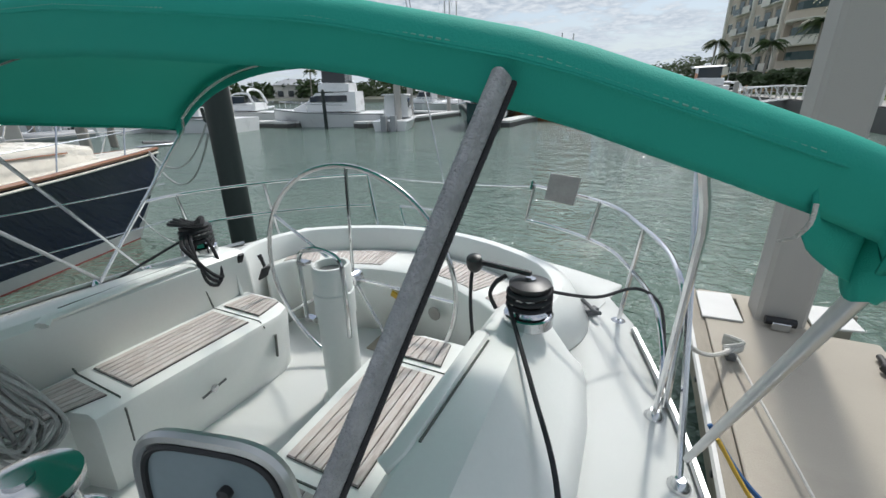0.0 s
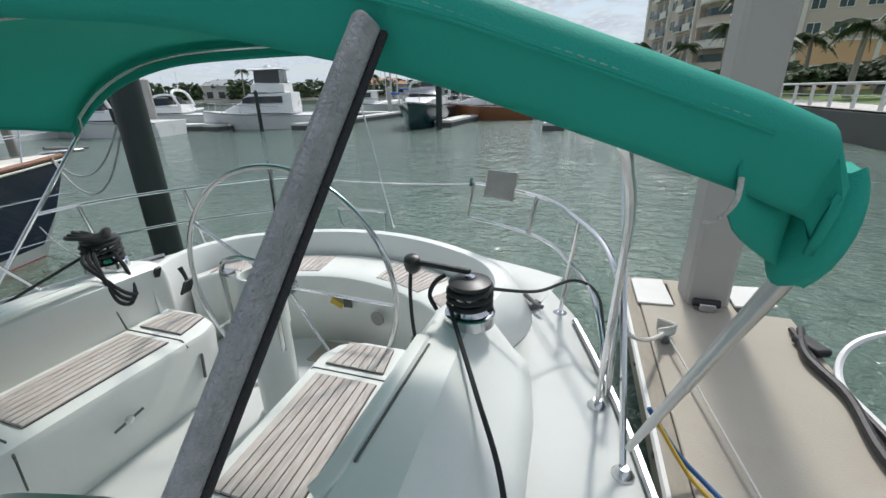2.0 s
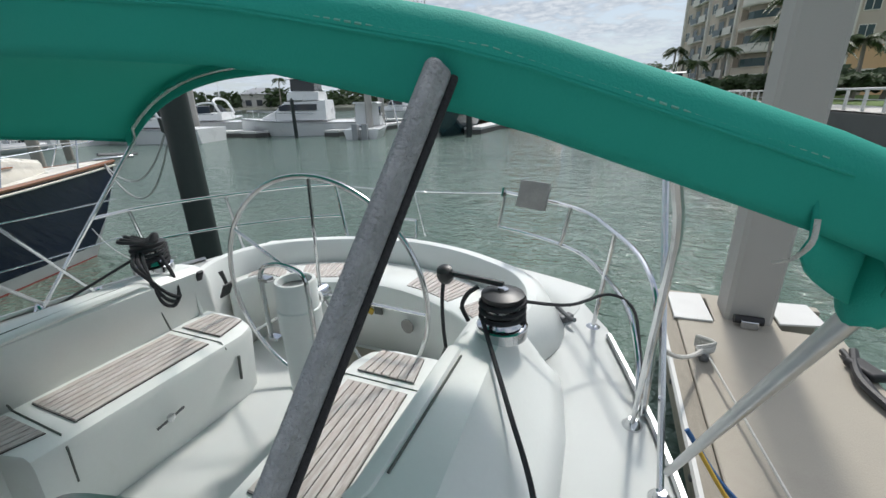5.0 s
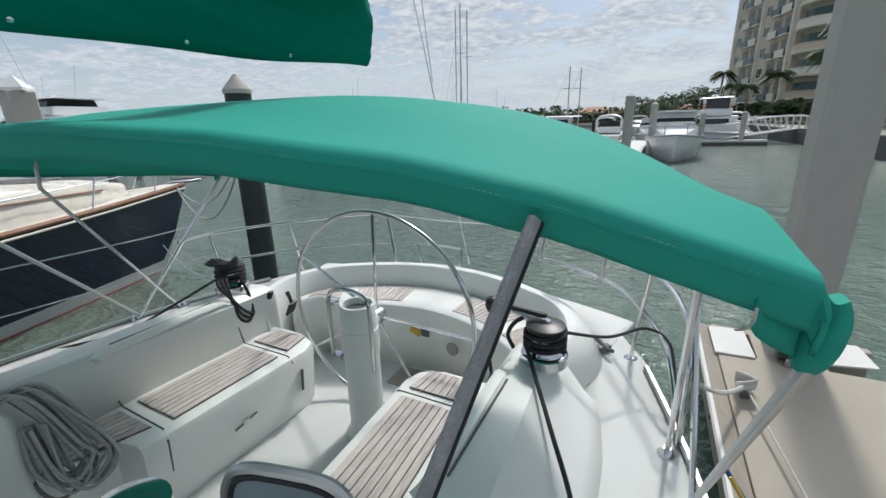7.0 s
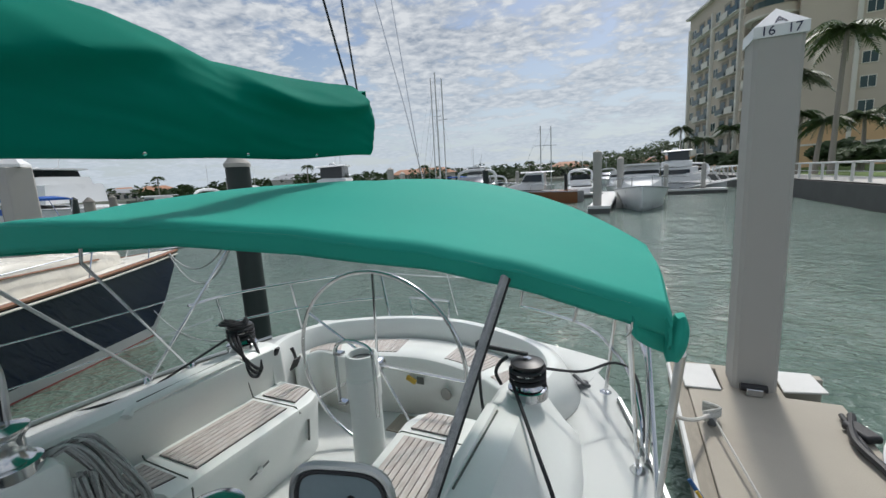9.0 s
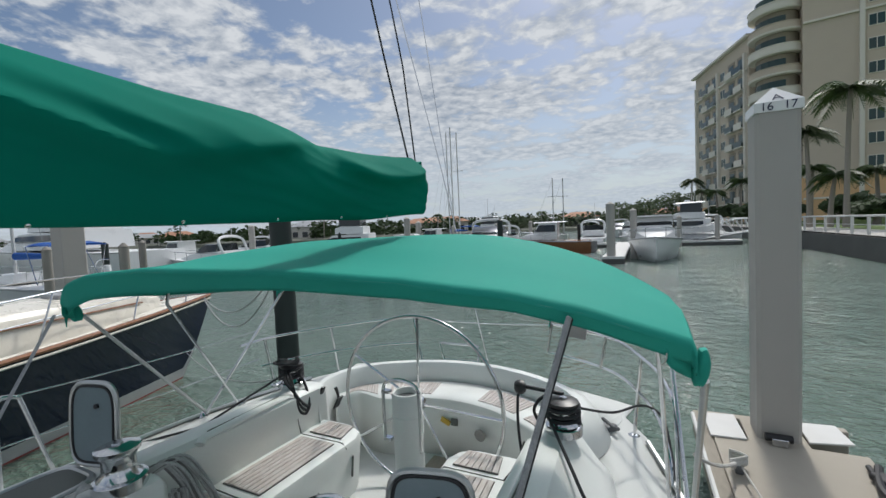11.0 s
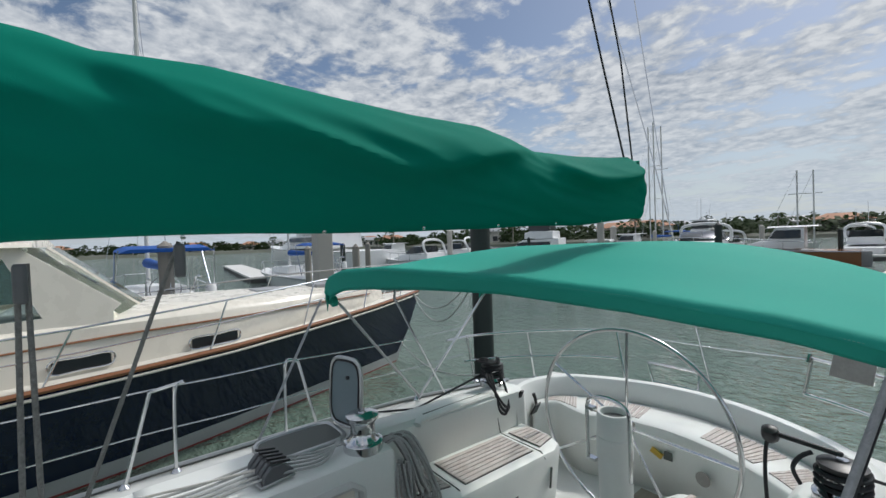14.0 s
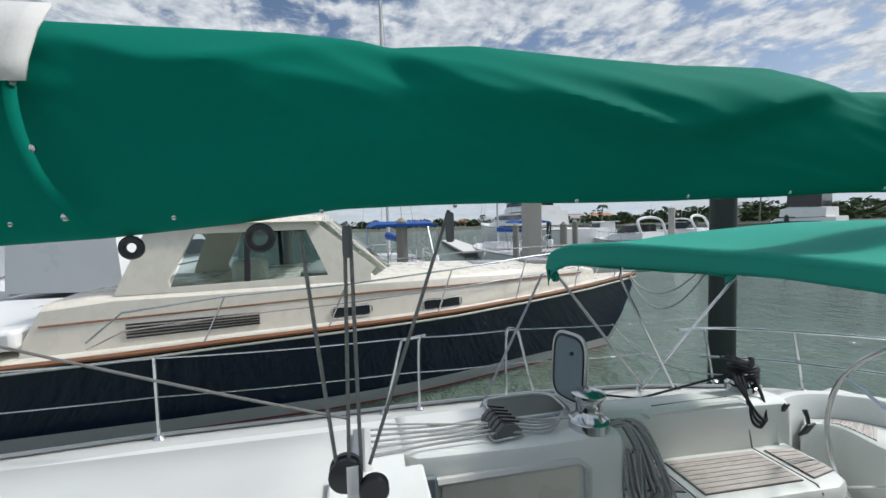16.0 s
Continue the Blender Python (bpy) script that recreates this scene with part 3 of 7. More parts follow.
# teak gratings: each slat a piece of its own on a dark bed
def grating(corners, lengthwise, count, z, gap=0.13, label="weathered grey teak grating with black caulking", margin=0.0):
    """Slats between two sides of a four-cornered bed: corners near-inner, near-outer, far-outer, far-inner."""
    a, b2, c, d = (Vector((*p, z)) for p in corners)
    bed = part("teak_bed", B().add([(p.x, p.y, z + 0.002) for p in (a, b2, c, d)] + [(p.x, p.y, z + 0.006) for p in (a, b2, c, d)],
                                   [(3, 2, 1, 0), (4, 5, 6, 7), (0, 1, 5, 4), (1, 2, 6, 5), (2, 3, 7, 6), (3, 0, 4, 7)]), CAULK, boat, label)
    for i in range(count):
        t0, t1 = (i + gap / 2) / count, (i + 1 - gap / 2) / count
        if lengthwise:
            q = (a.lerp(b2, t0), a.lerp(b2, t1), d.lerp(c, t1), d.lerp(c, t0))
        else:
            q = (a.lerp(d, t0), b2.lerp(c, t0), b2.lerp(c, t1), a.lerp(d, t1))
        cc = sum(q, Vector()) / 4
        up = [cc + (p - cc) * 0.985 for p in q]
        sl = B().add([(p.x, p.y, z + 0.004) for p in q] + [(p.x, p.y, z + 0.013) for p in up], [(3, 2, 1, 0), (4, 5, 6, 7), (0, 1, 5, 4), (1, 2, 6, 5), (2, 3, 7, 6), (3, 0, 4, 7)])
        part("slat", sl, TEAK if lengthwise else TEAK_X, bed, smooth=False)


for s in (1, -1):
    grating([(WELL + s * 0.485, 1.41), (WELL + s * 0.815, 1.41), (WELL + s * 0.785, 2.06), (WELL + s * 0.465, 2.06)], True, 8, SEAT_Z)
    grating([(WELL + s * 0.465, 2.14), (WELL + s * 0.78, 2.14), (WELL + s * 0.75, 2.33), (WELL + s * 0.50, 2.33)], True, 7, SEAT_Z)
    grating([(WELL + s * 0.66, 0.92), (WELL + s * 0.87, 0.92), (WELL + s * 0.825, 1.325), (WELL + s * 0.53, 1.325)], True, 7, SEAT_Z)
# helm seat slats run fore and aft along the curve
for lo, hi in ((3, 9), (11, 17), (23, 29), (31, 37)):
    q0 = [fr[i].lerp(bk[i], 0.18) for i in range(lo, hi + 1)]
    q1 = [fr[i].lerp(bk[i], 0.88) for i in range(lo, hi + 1)]
    bed = part("teak_bed", B().loft([[(p.x, p.y, HELM_Z + 0.003) for p in q0], [(p.x, p.y, HELM_Z + 0.003) for p in q1]]), CAULK, boat, "weathered teak helm seat grating", solid=0.004)
    for i in range(hi - lo):
        for h0, h1 in ((0.06, 0.44), (0.56, 0.94)):
            q = (q0[i].lerp(q0[i + 1], h0), q0[i].lerp(q0[i + 1], h1), q1[i].lerp(q1[i + 1], h1), q1[i].lerp(q1[i + 1], h0))
            sl = B().add([(p.x, p.y, HELM_Z + 0.005) for p in q] + [(p.x, p.y, HELM_Z + 0.013) for p in q], [(3, 2, 1, 0), (4, 5, 6, 7), (0, 1, 5, 4), (1, 2, 6, 5), (2, 3, 7, 6), (3, 0, 4, 7)])
            part("slat", sl, TEAK, bed, smooth=False)

# ---- pedestal and wheel ----
ped = thing("steering_pedestal", (0.02, 2.2, SOLE_Z), "white round steering pedestal with a steel grab rail", "pedestal")
part("column", B().lathe([(0.105, SOLE_Z), (0.105, 0.16), (0.112, 0.165), (0.112, 0.30), (0.106, 0.305), (0.106, 0.44), (0.10, 0.455), (0.085, 0.455), (0.08, 0.40)], at=(0.02, 2.2, 0), n=28), GEL, ped)
part("foot_collar", B().lathe([(0.135, SOLE_Z), (0.135, SOLE_Z + 0.015), (0.11, SOLE_Z + 0.035)], at=(0.02, 2.2, 0), n=28), GEL, ped)
part("compass_well", B().lathe([(0.082, 0.0), (0.082, 0.01)], at=(0.02, 2.2, 0.405), n=20), GREYPL, ped)
part("grab_rail", B().tube(curve([(-0.125, 2.12, 0.12), (-0.125, 2.12, 0.40), (-0.11, 2.12, 0.52), (-0.03, 2.12, 0.56), (0.07, 2.12, 0.56), (0.15, 2.12, 0.52), (0.165, 2.12, 0.40), (0.165, 2.12, 0.08)], 6), 0.0125, 8), STEEL, ped, "bent stainless grab rail")
for z in (0.02, 0.36):
    part("rail_clamp", B().box(-0.13, -0.07, 2.105, 2.15, z + 0.1, z + 0.12), STEEL, ped)
wheel = thing("ship_wheel", (-0.015, 2.42, 0.26), "large stainless steering wheel with thin spokes", "wheel")
WC, WR = Vector((-0.015, 2.42, 0.27)), 0.674
part("rim", B().tube([WC + Vector((WR * math.cos(q), 0, WR * math.sin(q))) for q in (2 * math.pi * i / 72 for i in range(72))], 0.0145, 10, closed=True), STEEL, wheel)
part("hub", B().lathe([(0.05, -0.04), (0.055, 0), (0.05, 0.04), (0.02, 0.06)], m=pose(*WC, 90, 0, 0), n=18), STEEL, wheel)
for i in (0, 1, 2, 4, 5):
    q = math.radians((88, 150, 212, 270, 300, 358)[i])
    part("spoke", B().tube([WC + Vector((0.04 * math.cos(q), 0, 0.04 * math.sin(q))), WC + Vector((WR * math.cos(q), 0, WR * math.sin(q)))], 0.010, 8), STEEL, wheel)
part("axle", B().tube([(0.0, 2.28, 0.275), (-0.01, 2.43, 0.27)], 0.03, 12), STEEL, wheel)

# ---- winches ----
def winch(at, dark, label, r=0.095):
    x, y, z = at
    w = thing("winch", at, label, "winch", "deck winches")
    part("base", B().lathe([(r * 1.15, z), (r * 1.15, z + 0.045), (r, z + 0.055)], at=(x, y, 0)), STEEL, w)
    part("drum", B().lathe([(r * 0.95, z + 0.055), (r * 0.72, z + 0.085), (r * 0.70, z + 0.14), (r * 0.86, z + 0.165)], at=(x, y, 0)), STEEL, w)
    part("jaw_ring", B().lathe([(r * 0.9, z + 0.166), (r * 0.95, z + 0.175), (r * 0.95, z + 0.19), (r * 0.5, z + 0.205), (r * 0.2, z + 0.205)], at=(x, y, 0)), BLACKPL if dark else STEEL, w)
    part("handle_socket", B().lathe([(r * 0.25, z + 0.205), (r * 0.25, z + 0.212), (r * 0.12, z + 0.212)], at=(x, y, 0), n=8), STEEL, w)
    return w


winch((1.10, 2.22, 0.345), True, "stainless sheet winch wound with black rope on the coaming")
winch((-1.10, 2.22, 0.345), True, "stainless sheet winch wound with black rope on the coaming")
winch((-0.64, 0.74, 0.475), False, "polished coach roof winch beside the hatch")
winch((0.55, 0.76, 0.475), False, "polished coach roof winch beside the hatch", 0.092)
for s in (1, -1):
    pts = [(s * 1.10 + 0.092 * math.cos(q), 2.22 + 0.092 * math.sin(q), 0.412 + 0.011 * q / 2.2) for q in (0.35 * i for i in range(58))]
    solo("winch_rope", B().tube(pts, 0.011, 6), ROPE_B, "black rope turns wound on the winch drum", "rope", "winch ropes")
h = thing("cranked_handle", (1.10, 2.22, 0.57), "black cranked winch handle standing in the winch top", "crank")
part("arm", B().obox(pose(0.965, 2.245, 0.575, 0, 0, -9), 0.28, 0.028, 0.022), BLACKPL, h, bevel=0.008)
part("grip", B().lathe([(0.02, 0.0), (0.036, 0.02), (0.039, 0.045), (0.034, 0.075), (0.015, 0.085)], m=pose(0.83, 2.268, 0.53, 20, 0, 0), n=14), BLACKPL, h)
def rope(name, pts, r, material, label, group=""):
    return solo(name, B().tube(pts, r, 6), material, label, "rope", group)


rope("sheet_rope", curve([(1.035, 2.15, 0.43), (1.09, 2.05, 0.40), (1.23, 1.81, 0.305), (1.36, 1.58, 0.205), (1.445, 1.30, 0.09), (1.48, 1.1, 0.03), (1.50, 0.6, 0.025), (1.55, -0.6, 0.03), (1.55, -2.6, 0.03)], 6), 0.0095, ROPE_B, "black jib sheet led forward along the side deck")
rope("sheet_tail", curve([(0.84, 2.27, 0.56), (0.81, 2.28, 0.52), (0.80, 2.28, 0.40), (0.80, 2.29, 0.25), (0.81, 2.30, 0.12), (0.82, 2.31, 0.06)], 5), 0.009, ROPE_B, "black rope tail hanging from the winch handle")
rope("furling_line", curve([(1.15, 2.30, 0.47), (1.35, 2.55, 0.36), (1.52, 2.75, 0.35), (1.64, 2.72, 0.30), (1.68, 2.55, 0.16), (1.70, 2.30, 0.06)], 6), 0.008, ROPE_B, "dark line from the winch to the rail")
rope("winch_handle_rope", curve([(1.0, 2.20, 0.56), (0.96, 2.18, 0.53), (0.93, 2.19, 0.46), (0.955, 2.20, 0.39)], 6), 0.010, ROPE_B, "short black rope end over the coaming")
b = B()
for k in range(3):
    b.tube(curve([(-1.06, 2.15 - 0.02 * k, 0.50), (-0.98, 2.10 - 0.03 * k, 0.46), (-0.93, 2.08, 0.36), (-0.915, 2.10 + 0.02 * k, 0.22 + 0.02 * k), (-0.905, 2.16 + 0.02 * k, 0.17 + 0.02 * k), (-0.915, 2.21, 0.24), (-0.95, 2.22, 0.36), (-1.02, 2.22, 0.47)], 5), 0.011, 6)
solo("rope_bight", b, ROPE_B, "black rope bights hanging over the seat back", "rope")
b = B()
for k in range(5):
    b.tube(curve([(-1.20 + 0.03 * k, 2.14 + 0.012 * k, 0.56), (-1.12, 2.08 + 0.02 * k, 0.575 + 0.012 * (k % 3)), (-1.03, 2.12 + 0.015 * k, 0.57), (-1.02, 2.22, 0.555 + 0.01 * k), (-1.12, 2.30, 0.56)], 5), 0.011, 6)
solo("tangled_rope", b, ROPE_B, "tangled black rope heaped on the winch", "rope")
b = B()
for k in range(8):
    b.tube(curve([(0.60 + 0.012 * k, 0.70 + 0.01 * k, 0.50), (0.66 + 0.01 * k, 0.80, 0.545 + 0.006 * (k % 3)), (0.70 + 0.008 * k, 0.87 + 0.006 * k, 0.50), (0.66, 0.92 - 0.008 * k, 0.42), (0.58 + 0.01 * k, 0.91, 0.47), (0.60, 0.82, 0.52)], 5), 0.009, 5)
solo("rope_bundle", b, ROPE_B, "dark rope bundle beside the coach roof winch", "rope")
rope("mooring_spring", [(-1.16, 2.15, 0.44), (-1.55, 1.72, 0.15), (-1.88, 1.40, 0.10)], 0.009, ROPE_B, "dark line led from the winch across the side deck")

# grey coil over the cabin corner
coil = thing("rope_coil", (-0.55, 0.95, 0.03), "grey coiled ropes hanging over the cabin corner", "rope")
for k in range(16):
    rk = random.Random(300 + k)
    w = 0.02 + 0.05 * rk.random()
    x = -0.58 + 0.012 * (k % 6) + 0.01 * rk.random()
    y = 0.90 + 0.0070 * k
    low = 0.02 + 0.13 * rk.random()
    part("loop", B().tube(curve([(x - 0.08, y - 0.07, 0.48), (x - 0.02, y - 0.02, 0.505 + 0.012 * rk.random()), (x + 0.03, y + 0.02, 0.44), (x + 0.05, y + 0.05 + w, 0.25), (x + 0.05 + 0.02 * rk.random(), y + 0.08 + w, low + 0.07), (x + 0.058, y + 0.035, low), (x + 0.05, y - w * 0.5, low + 0.10), (x + 0.02, y - 0.03, 0.38)], 6), 0.0072, 6), ROPE_G if k % 4 else ROPE_F, coil)

# deck cleat and the engine throttle plate
c = thing("deck_cleat", (1.30, 3.0, 0.02), "grey mooring cleat bolted to the stern quarter", "cleat")
part("horn", B().tube(curve([(1.24, 3.07, 0.075), (1.28, 3.03, 0.065), (1.32, 2.97, 0.065), (1.36, 2.93, 0.075)], 4), 0.013, 8), GREYPL, c)
part("foot", B().obox(pose(1.30, 3.0, 0.04, 0, 0, -40), 0.05, 0.10, 0.05), GREYPL, c, bevel=0.01)
c = thing("throttle_lever", (-0.87, 2.52, 0.16), "black engine throttle plate with a lever", "lever")
part("plate", B().obox(pose(-0.868, 2.50, 0.13, 0, -62, 8), 0.11, 0.09, 0.016), BLACKPL, c, bevel=0.006)
part("lever", B().tube([(-0.855, 2.50, 0.15), (-0.86, 2.49, 0.22), (-0.875, 2.485, 0.265)], [0.011, 0.013, 0.016], 8), BLACKPL, c)
c = thing("line_clip", (-0.93, 2.30, 0.27), "black line clip on the coaming end", "clip")
part("clip_body", B().obox(pose(-0.915, 2.36, 0.27, 0, -62, 0), 0.10, 0.04, 0.02), BLACKPL, c, bevel=0.005)

# ---- pushpit, stanchions, lifelines ----
R = 0.0125
push = thing("pushpit_rail", (0, 3.5, 0), "stainless pushpit rail round the stern", "rail")
top_r = curve([(0.74, 3.74, 0.625), (1.0, 3.60, 0.625), (1.32, 3.36, 0.62), (1.50, 3.02, 0.61), (1.63, 2.70, 0.59), (1.69, 2.46, 0.52), (1.70, 2.36, 0.40), (1.70, 2.32, 0.20), (1.70, 2.30, 0.02)], 6)
low_r = curve([(0.70, 3.70, 0.36), (1.0, 3.56, 0.36), (1.32, 3.32, 0.355), (1.50, 2.98, 0.345), (1.61, 2.70, 0.31), (1.665, 2.50, 0.18), (1.68, 2.42, 0.02)], 6)
part("top_rail", B().tube(top_r, R, 8), STEEL, push)
part("middle_rail", B().tube(low_r, R * 0.9, 8), STEEL, push)
top_l = curve([(-0.78, 3.70, 0.62), (-1.05, 3.52, 0.62), (-1.48, 3.15, 0.60), (-1.72, 2.85, 0.59), (-1.84, 2.60, 0.585), (-1.87, 2.35, 0.58)], 6)
low_l = curve([(-0.74, 3.66, 0.35), (-1.05, 3.48, 0.35), (-1.48, 3.11, 0.34), (-1.72, 2.81, 0.33), (-1.85, 2.56, 0.325)], 6)
part("top_rail", B().tube(top_l, R, 8), STEEL, push)
part("middle_rail", B().tube(low_l, R * 0.9, 8), STEEL, push)
for p, q in (((0.74, 3.74, 0.625), (0.70, 3.70, 0.36)), ((1.52, 2.98, 0.61), (1.46, 3.0, 0.0)), ((-1.84, 2.60, 0.585), (-1.80, 2.66, 0.08)), ((-1.48, 3.15, 0.60), (-1.44, 3.20, 0.08)), ((-0.78, 3.70, 0.62), (-0.62, 3.60, 0.10)), ((1.25, 3.42, 0.62), (1.20, 3.40, 0.36))):
    part("rail_post", B().tube([p, q], R, 8), STEEL, push)
for q in ((1.46, 3.0, 0.012), (-1.80, 2.66, 0.11), (-1.44, 3.20, 0.10)):
    part("post_foot", B().lathe([(0.042, -0.006), (0.042, 0.004), (0.018, 0.018)], at=q, n=14), STEEL, push)
ladder = thing("boarding_ladder", (-0.3, 3.8, 0.1), "folded stainless boarding ladder on the stern", "ladder")
part("ladder_loop", B().tube(curve([(-0.42, 3.74, 0.13), (-0.50, 3.79, 0.31), (-0.44, 3.80, 0.33), (-0.10, 3.82, 0.32), (-0.06, 3.81, 0.29), (-0.05, 3.76, 0.14)], 5), 0.011, 8), STEEL, ladder)
part("ladder_rung", B().tube([(-0.44, 3.75, 0.17), (-0.06, 3.77, 0.17)], 0.010, 8), STEEL, ladder)
panel = thing("rail_panel", (0.98, 3.58, 0.62), "square grey weathered board clamped on the rail", "board")
part("board", B().obox(pose(0.985, 3.52, 0.665, 72, 0, -24), 0.24, 0.19, 0.018), SOLAR, panel, bevel=0.006)
part("bracket", B().obox(pose(0.985, 3.57, 0.635, 0, 0, -28), 0.10, 0.06, 0.03), STEEL, panel, bevel=0.004)
rope("stern_gate_line", sag((-0.78, 3.70, 0.615), (0.74, 3.74, 0.62), 0.02), 0.005, STEEL, "thin wire across the open stern gate")
b = B()
b.tube([(0.72, 3.72, 0.60), (0.73, 3.735, 0.66)], 0.014, 6)
solo("gate_hook", b, STEEL, "steel gate hook on the rail end", "hook")
rope("flag_halyard", [(0.12, 3.60, 0.26), (-0.03, 3.60, 0.94), (-0.30, 3.60, 2.2), (-0.72, 3.62, 3.9), (-1.4, 3.5, 7.0)], 0.006, STEEL, "wire backstay leaning forward over the stern", "backstays")
rope("backstay_wire", [(-0.2, 3.62, 1.75), (-0.48, 3.62, 3.97), (-1.05, 3.6, 8.5)], 0.005, STEEL, "thin wire stay above the stern", "backstays")


def stanchion(x, y, lean=0.0):
    z = deck_z(x)
    s = thing("stanchion", (x, y, z), "upright stainless stanchion with lifelines through it", "stanchion", "stanchions")
    part("post", B().tube([(x, y, z), (x * (1 + lean), y, z + 0.60)], 0.012, 8), STEEL, s)
    part("foot", B().lathe([(0.04, z - 0.004), (0.04, z + 0.008), (0.018, z + 0.03)], at=(x, y, 0), n=14), STEEL, s)
    return s


for x, y in ((-1.88, -1.9), (-1.88, -3.8), (1.90, -1.75), (1.90, -3.6)):
    stanchion(x, y)


def gate(y0, y1):
    """A braced gate stanchion, two legs joined at the top."""
    z = deck_z(-1.88)
    g = thing("gate_stanchion", (-1.88, y0, z), "braced stainless gate stanchion at the deck edge", "stanchion", "gate stanchions")
    part("frame", B().tube(curve([(-1.88, y0, z), (-1.88, y0 + 0.005, z + 0.45), (-1.88, y0 + 0.02, z + 0.585), (-1.88, y0 + 0.06, z + 0.60), (-1.88, lerp(y0, y1, 0.45), z + 0.575)], 6) + [Vector((-1.88, y1, z))], 0.0125, 8), STEEL, g)
    for y in (y0, y1):
        part("foot", B().lathe([(0.035, z - 0.004), (0.035, z + 0.008), (0.016, z + 0.03)], at=(-1.88, y, 0), n=12), STEEL, g)


gate(-0.02, -0.30)
gate(0.71, 0.965)
for dz, r in ((0.59, 0.0045), (0.31, 0.004)):
    z = deck_z(-1.88) + dz
    rope("lifeline", sag((-1.88, -3.8, z), (-1.88, -1.9, z), 0.01) + sag((-1.88, -1.9, z), (-1.88, -0.2, z), 0.012) + sag((-1.88, -0.04, z), (-1.88, 0.73, z), 0.008) + sag((-1.88, 0.85, z), (-1.86, 2.55, z - 0.02), 0.015), r, STEEL, "steel wire lifeline along the deck edge", "lifelines")
rope("boat_spring_line", sag((-1.9, -3.2, 1.0), (-1.45, -0.55, 0.30), 0.02), 0.010, ROPE_F, "grey rope led across the coach roof side")

# ---- bimini ----
bim = thing("bimini", (0.06, 1.75, 0), "green canvas bimini on a stainless folding frame", "bimini")
CX, HW = 0.035, 1.635
YF, YR = 0.925, 2.58
FRONT_Z = [(-1.62, 1.285), (-1.55, 1.345), (-1.42, 1.390), (-1.23, 1.430), (-0.7, 1.467), (0.25, 1.460), (0.8, 1.437), (1.18, 1.396), (1.385, 1.354), (1.52, 1.307), (1.60, 1.279), (1.66, 1.257), (1.715, 1.225)]
HEM = [(-1.62, 0.17), (-1.3, 0.145), (-0.6, 0.125), (-0.1, 0.095), (0.25, 0.082), (0.8, 0.072), (1.2, 0.062), (1.5, 0.066), (1.72, 0.074)]
SWEEP = [(-1.62, 0.05), (-1.45, 0.01), (1.0, 0.0), (1.3, 0.035), (1.5, 0.085), (1.6, 0.12), (1.715, 0.165)]


def corner(s, y):
    # how far the front edge sweeps aft towards the corners
    return table(SWEEP, CX + HW * s) * max(0.0, 1 - (y - YF) / 0.9)


def canopy(s, y):
    zc = table([(0.955, 1.466), (1.35, 1.525), (1.9, 1.555), (2.3, 1.56), (YR, 1.55)], y)
    drop = table([(0.955, 0.186), (1.4, 0.27), (2.0, 0.36), (YR, 0.42)], y)
    a = abs(s)
    z = zc - drop * a ** (2.6 if s > 0 else 3.4) - 0.012 * math.sin(math.pi * (y - YF) / 0.88) ** 2 * (1 - a)
    t = min(1.0, max(0.0, (y - YF) / 0.55))
    return lerp(table(FRONT_Z, CX + HW * s), z, t * t * (3 - 2 * t))


rows = []
S = [-1 + 2 * i / 64 for i in range(65)]
for v in range(31):
    row = []
    for s in S:
        a = abs(s)
        x = CX + HW * s
        hemf = table(HEM, x) - 0.02
        hemr = 0.085
        if v < 5:
            t = v / 4
            y, dz = YF - 0.012 + 0.0 * t + 0.02 * (1 - t), -hemf * (1 - t) - 0.022
        elif v < 8:
            q = (v - 4) / 4 * math.pi / 2
            y, dz = YF - 0.012 + 0.03 * (1 - math.cos(q)), -0.022 * (1 - math.sin(q))
        elif v < 24:
            y, dz = lerp(YF + 0.02, YR - 0.03, (v - 8) / 15), 0.0
        else:
            q = (v - 23) / 7
            y, dz = YR - 0.03 + 0.03 * math.sin(min(1, q * 2) * math.pi / 2), -0.01 * min(1, q * 2) - hemr * max(0, q - 0.3) / 0.7
        yy = min(max(y, YF), YR)
        z = canopy(s, yy) + dz + 0.0035 * noise.noise(Vector((x * 2.5, y * 2.5, 3.0)))
        row.append((x, y + corner(s, yy), z))
    # hanging side hems
    for sgn, idx in ((-1, 0), (1, -1)):
        x, y, z = row[idx]
        hem = [(x + sgn * 0.012, y, z - 0.03), (x + sgn * 0.006, y, z - (0.045 if 5 <= v < 25 else 0.03))]
        row = hem[::-1] + row if sgn < 0 else row + hem
    rows.append(row)
part("canopy", B().loft(rows), CANVAS, bim, "green canvas top with a hanging hem", solid=0.004)
part("seam", B().tube([(CX + HW * (-0.97 + 1.94 * k / 60), YF - 0.0135 + corner(-0.97 + 1.94 * k / 60, YF), canopy(-0.97 + 1.94 * k / 60, YF) - 0.024) for k in range(61)], 0.0014, 4), CANVAS, bim, "sewn seam along the front edge")

b = B()
for k in range(420):
    s0, s1 = -0.96 + 1.92 * k / 420, -0.96 + 1.92 * (k + 0.6) / 420
    b.tube([(CX + HW * q, YF - 0.0125 + corner(q, YF), canopy(q, YF) - 0.019) for q in (s0, s1)], 0.0009, 4)
part("stitching", b, STITCH, bim, "pale stitching along the hem")


def bow(y, lift):
    return [(CX + HW * s * 0.985, y + corner(s, y), canopy(s, y) - lift - 0.02 * max(0, abs(s) - 0.93) / 0.07) for s in (-1 + 2 * i / 30 for i in range(31))]


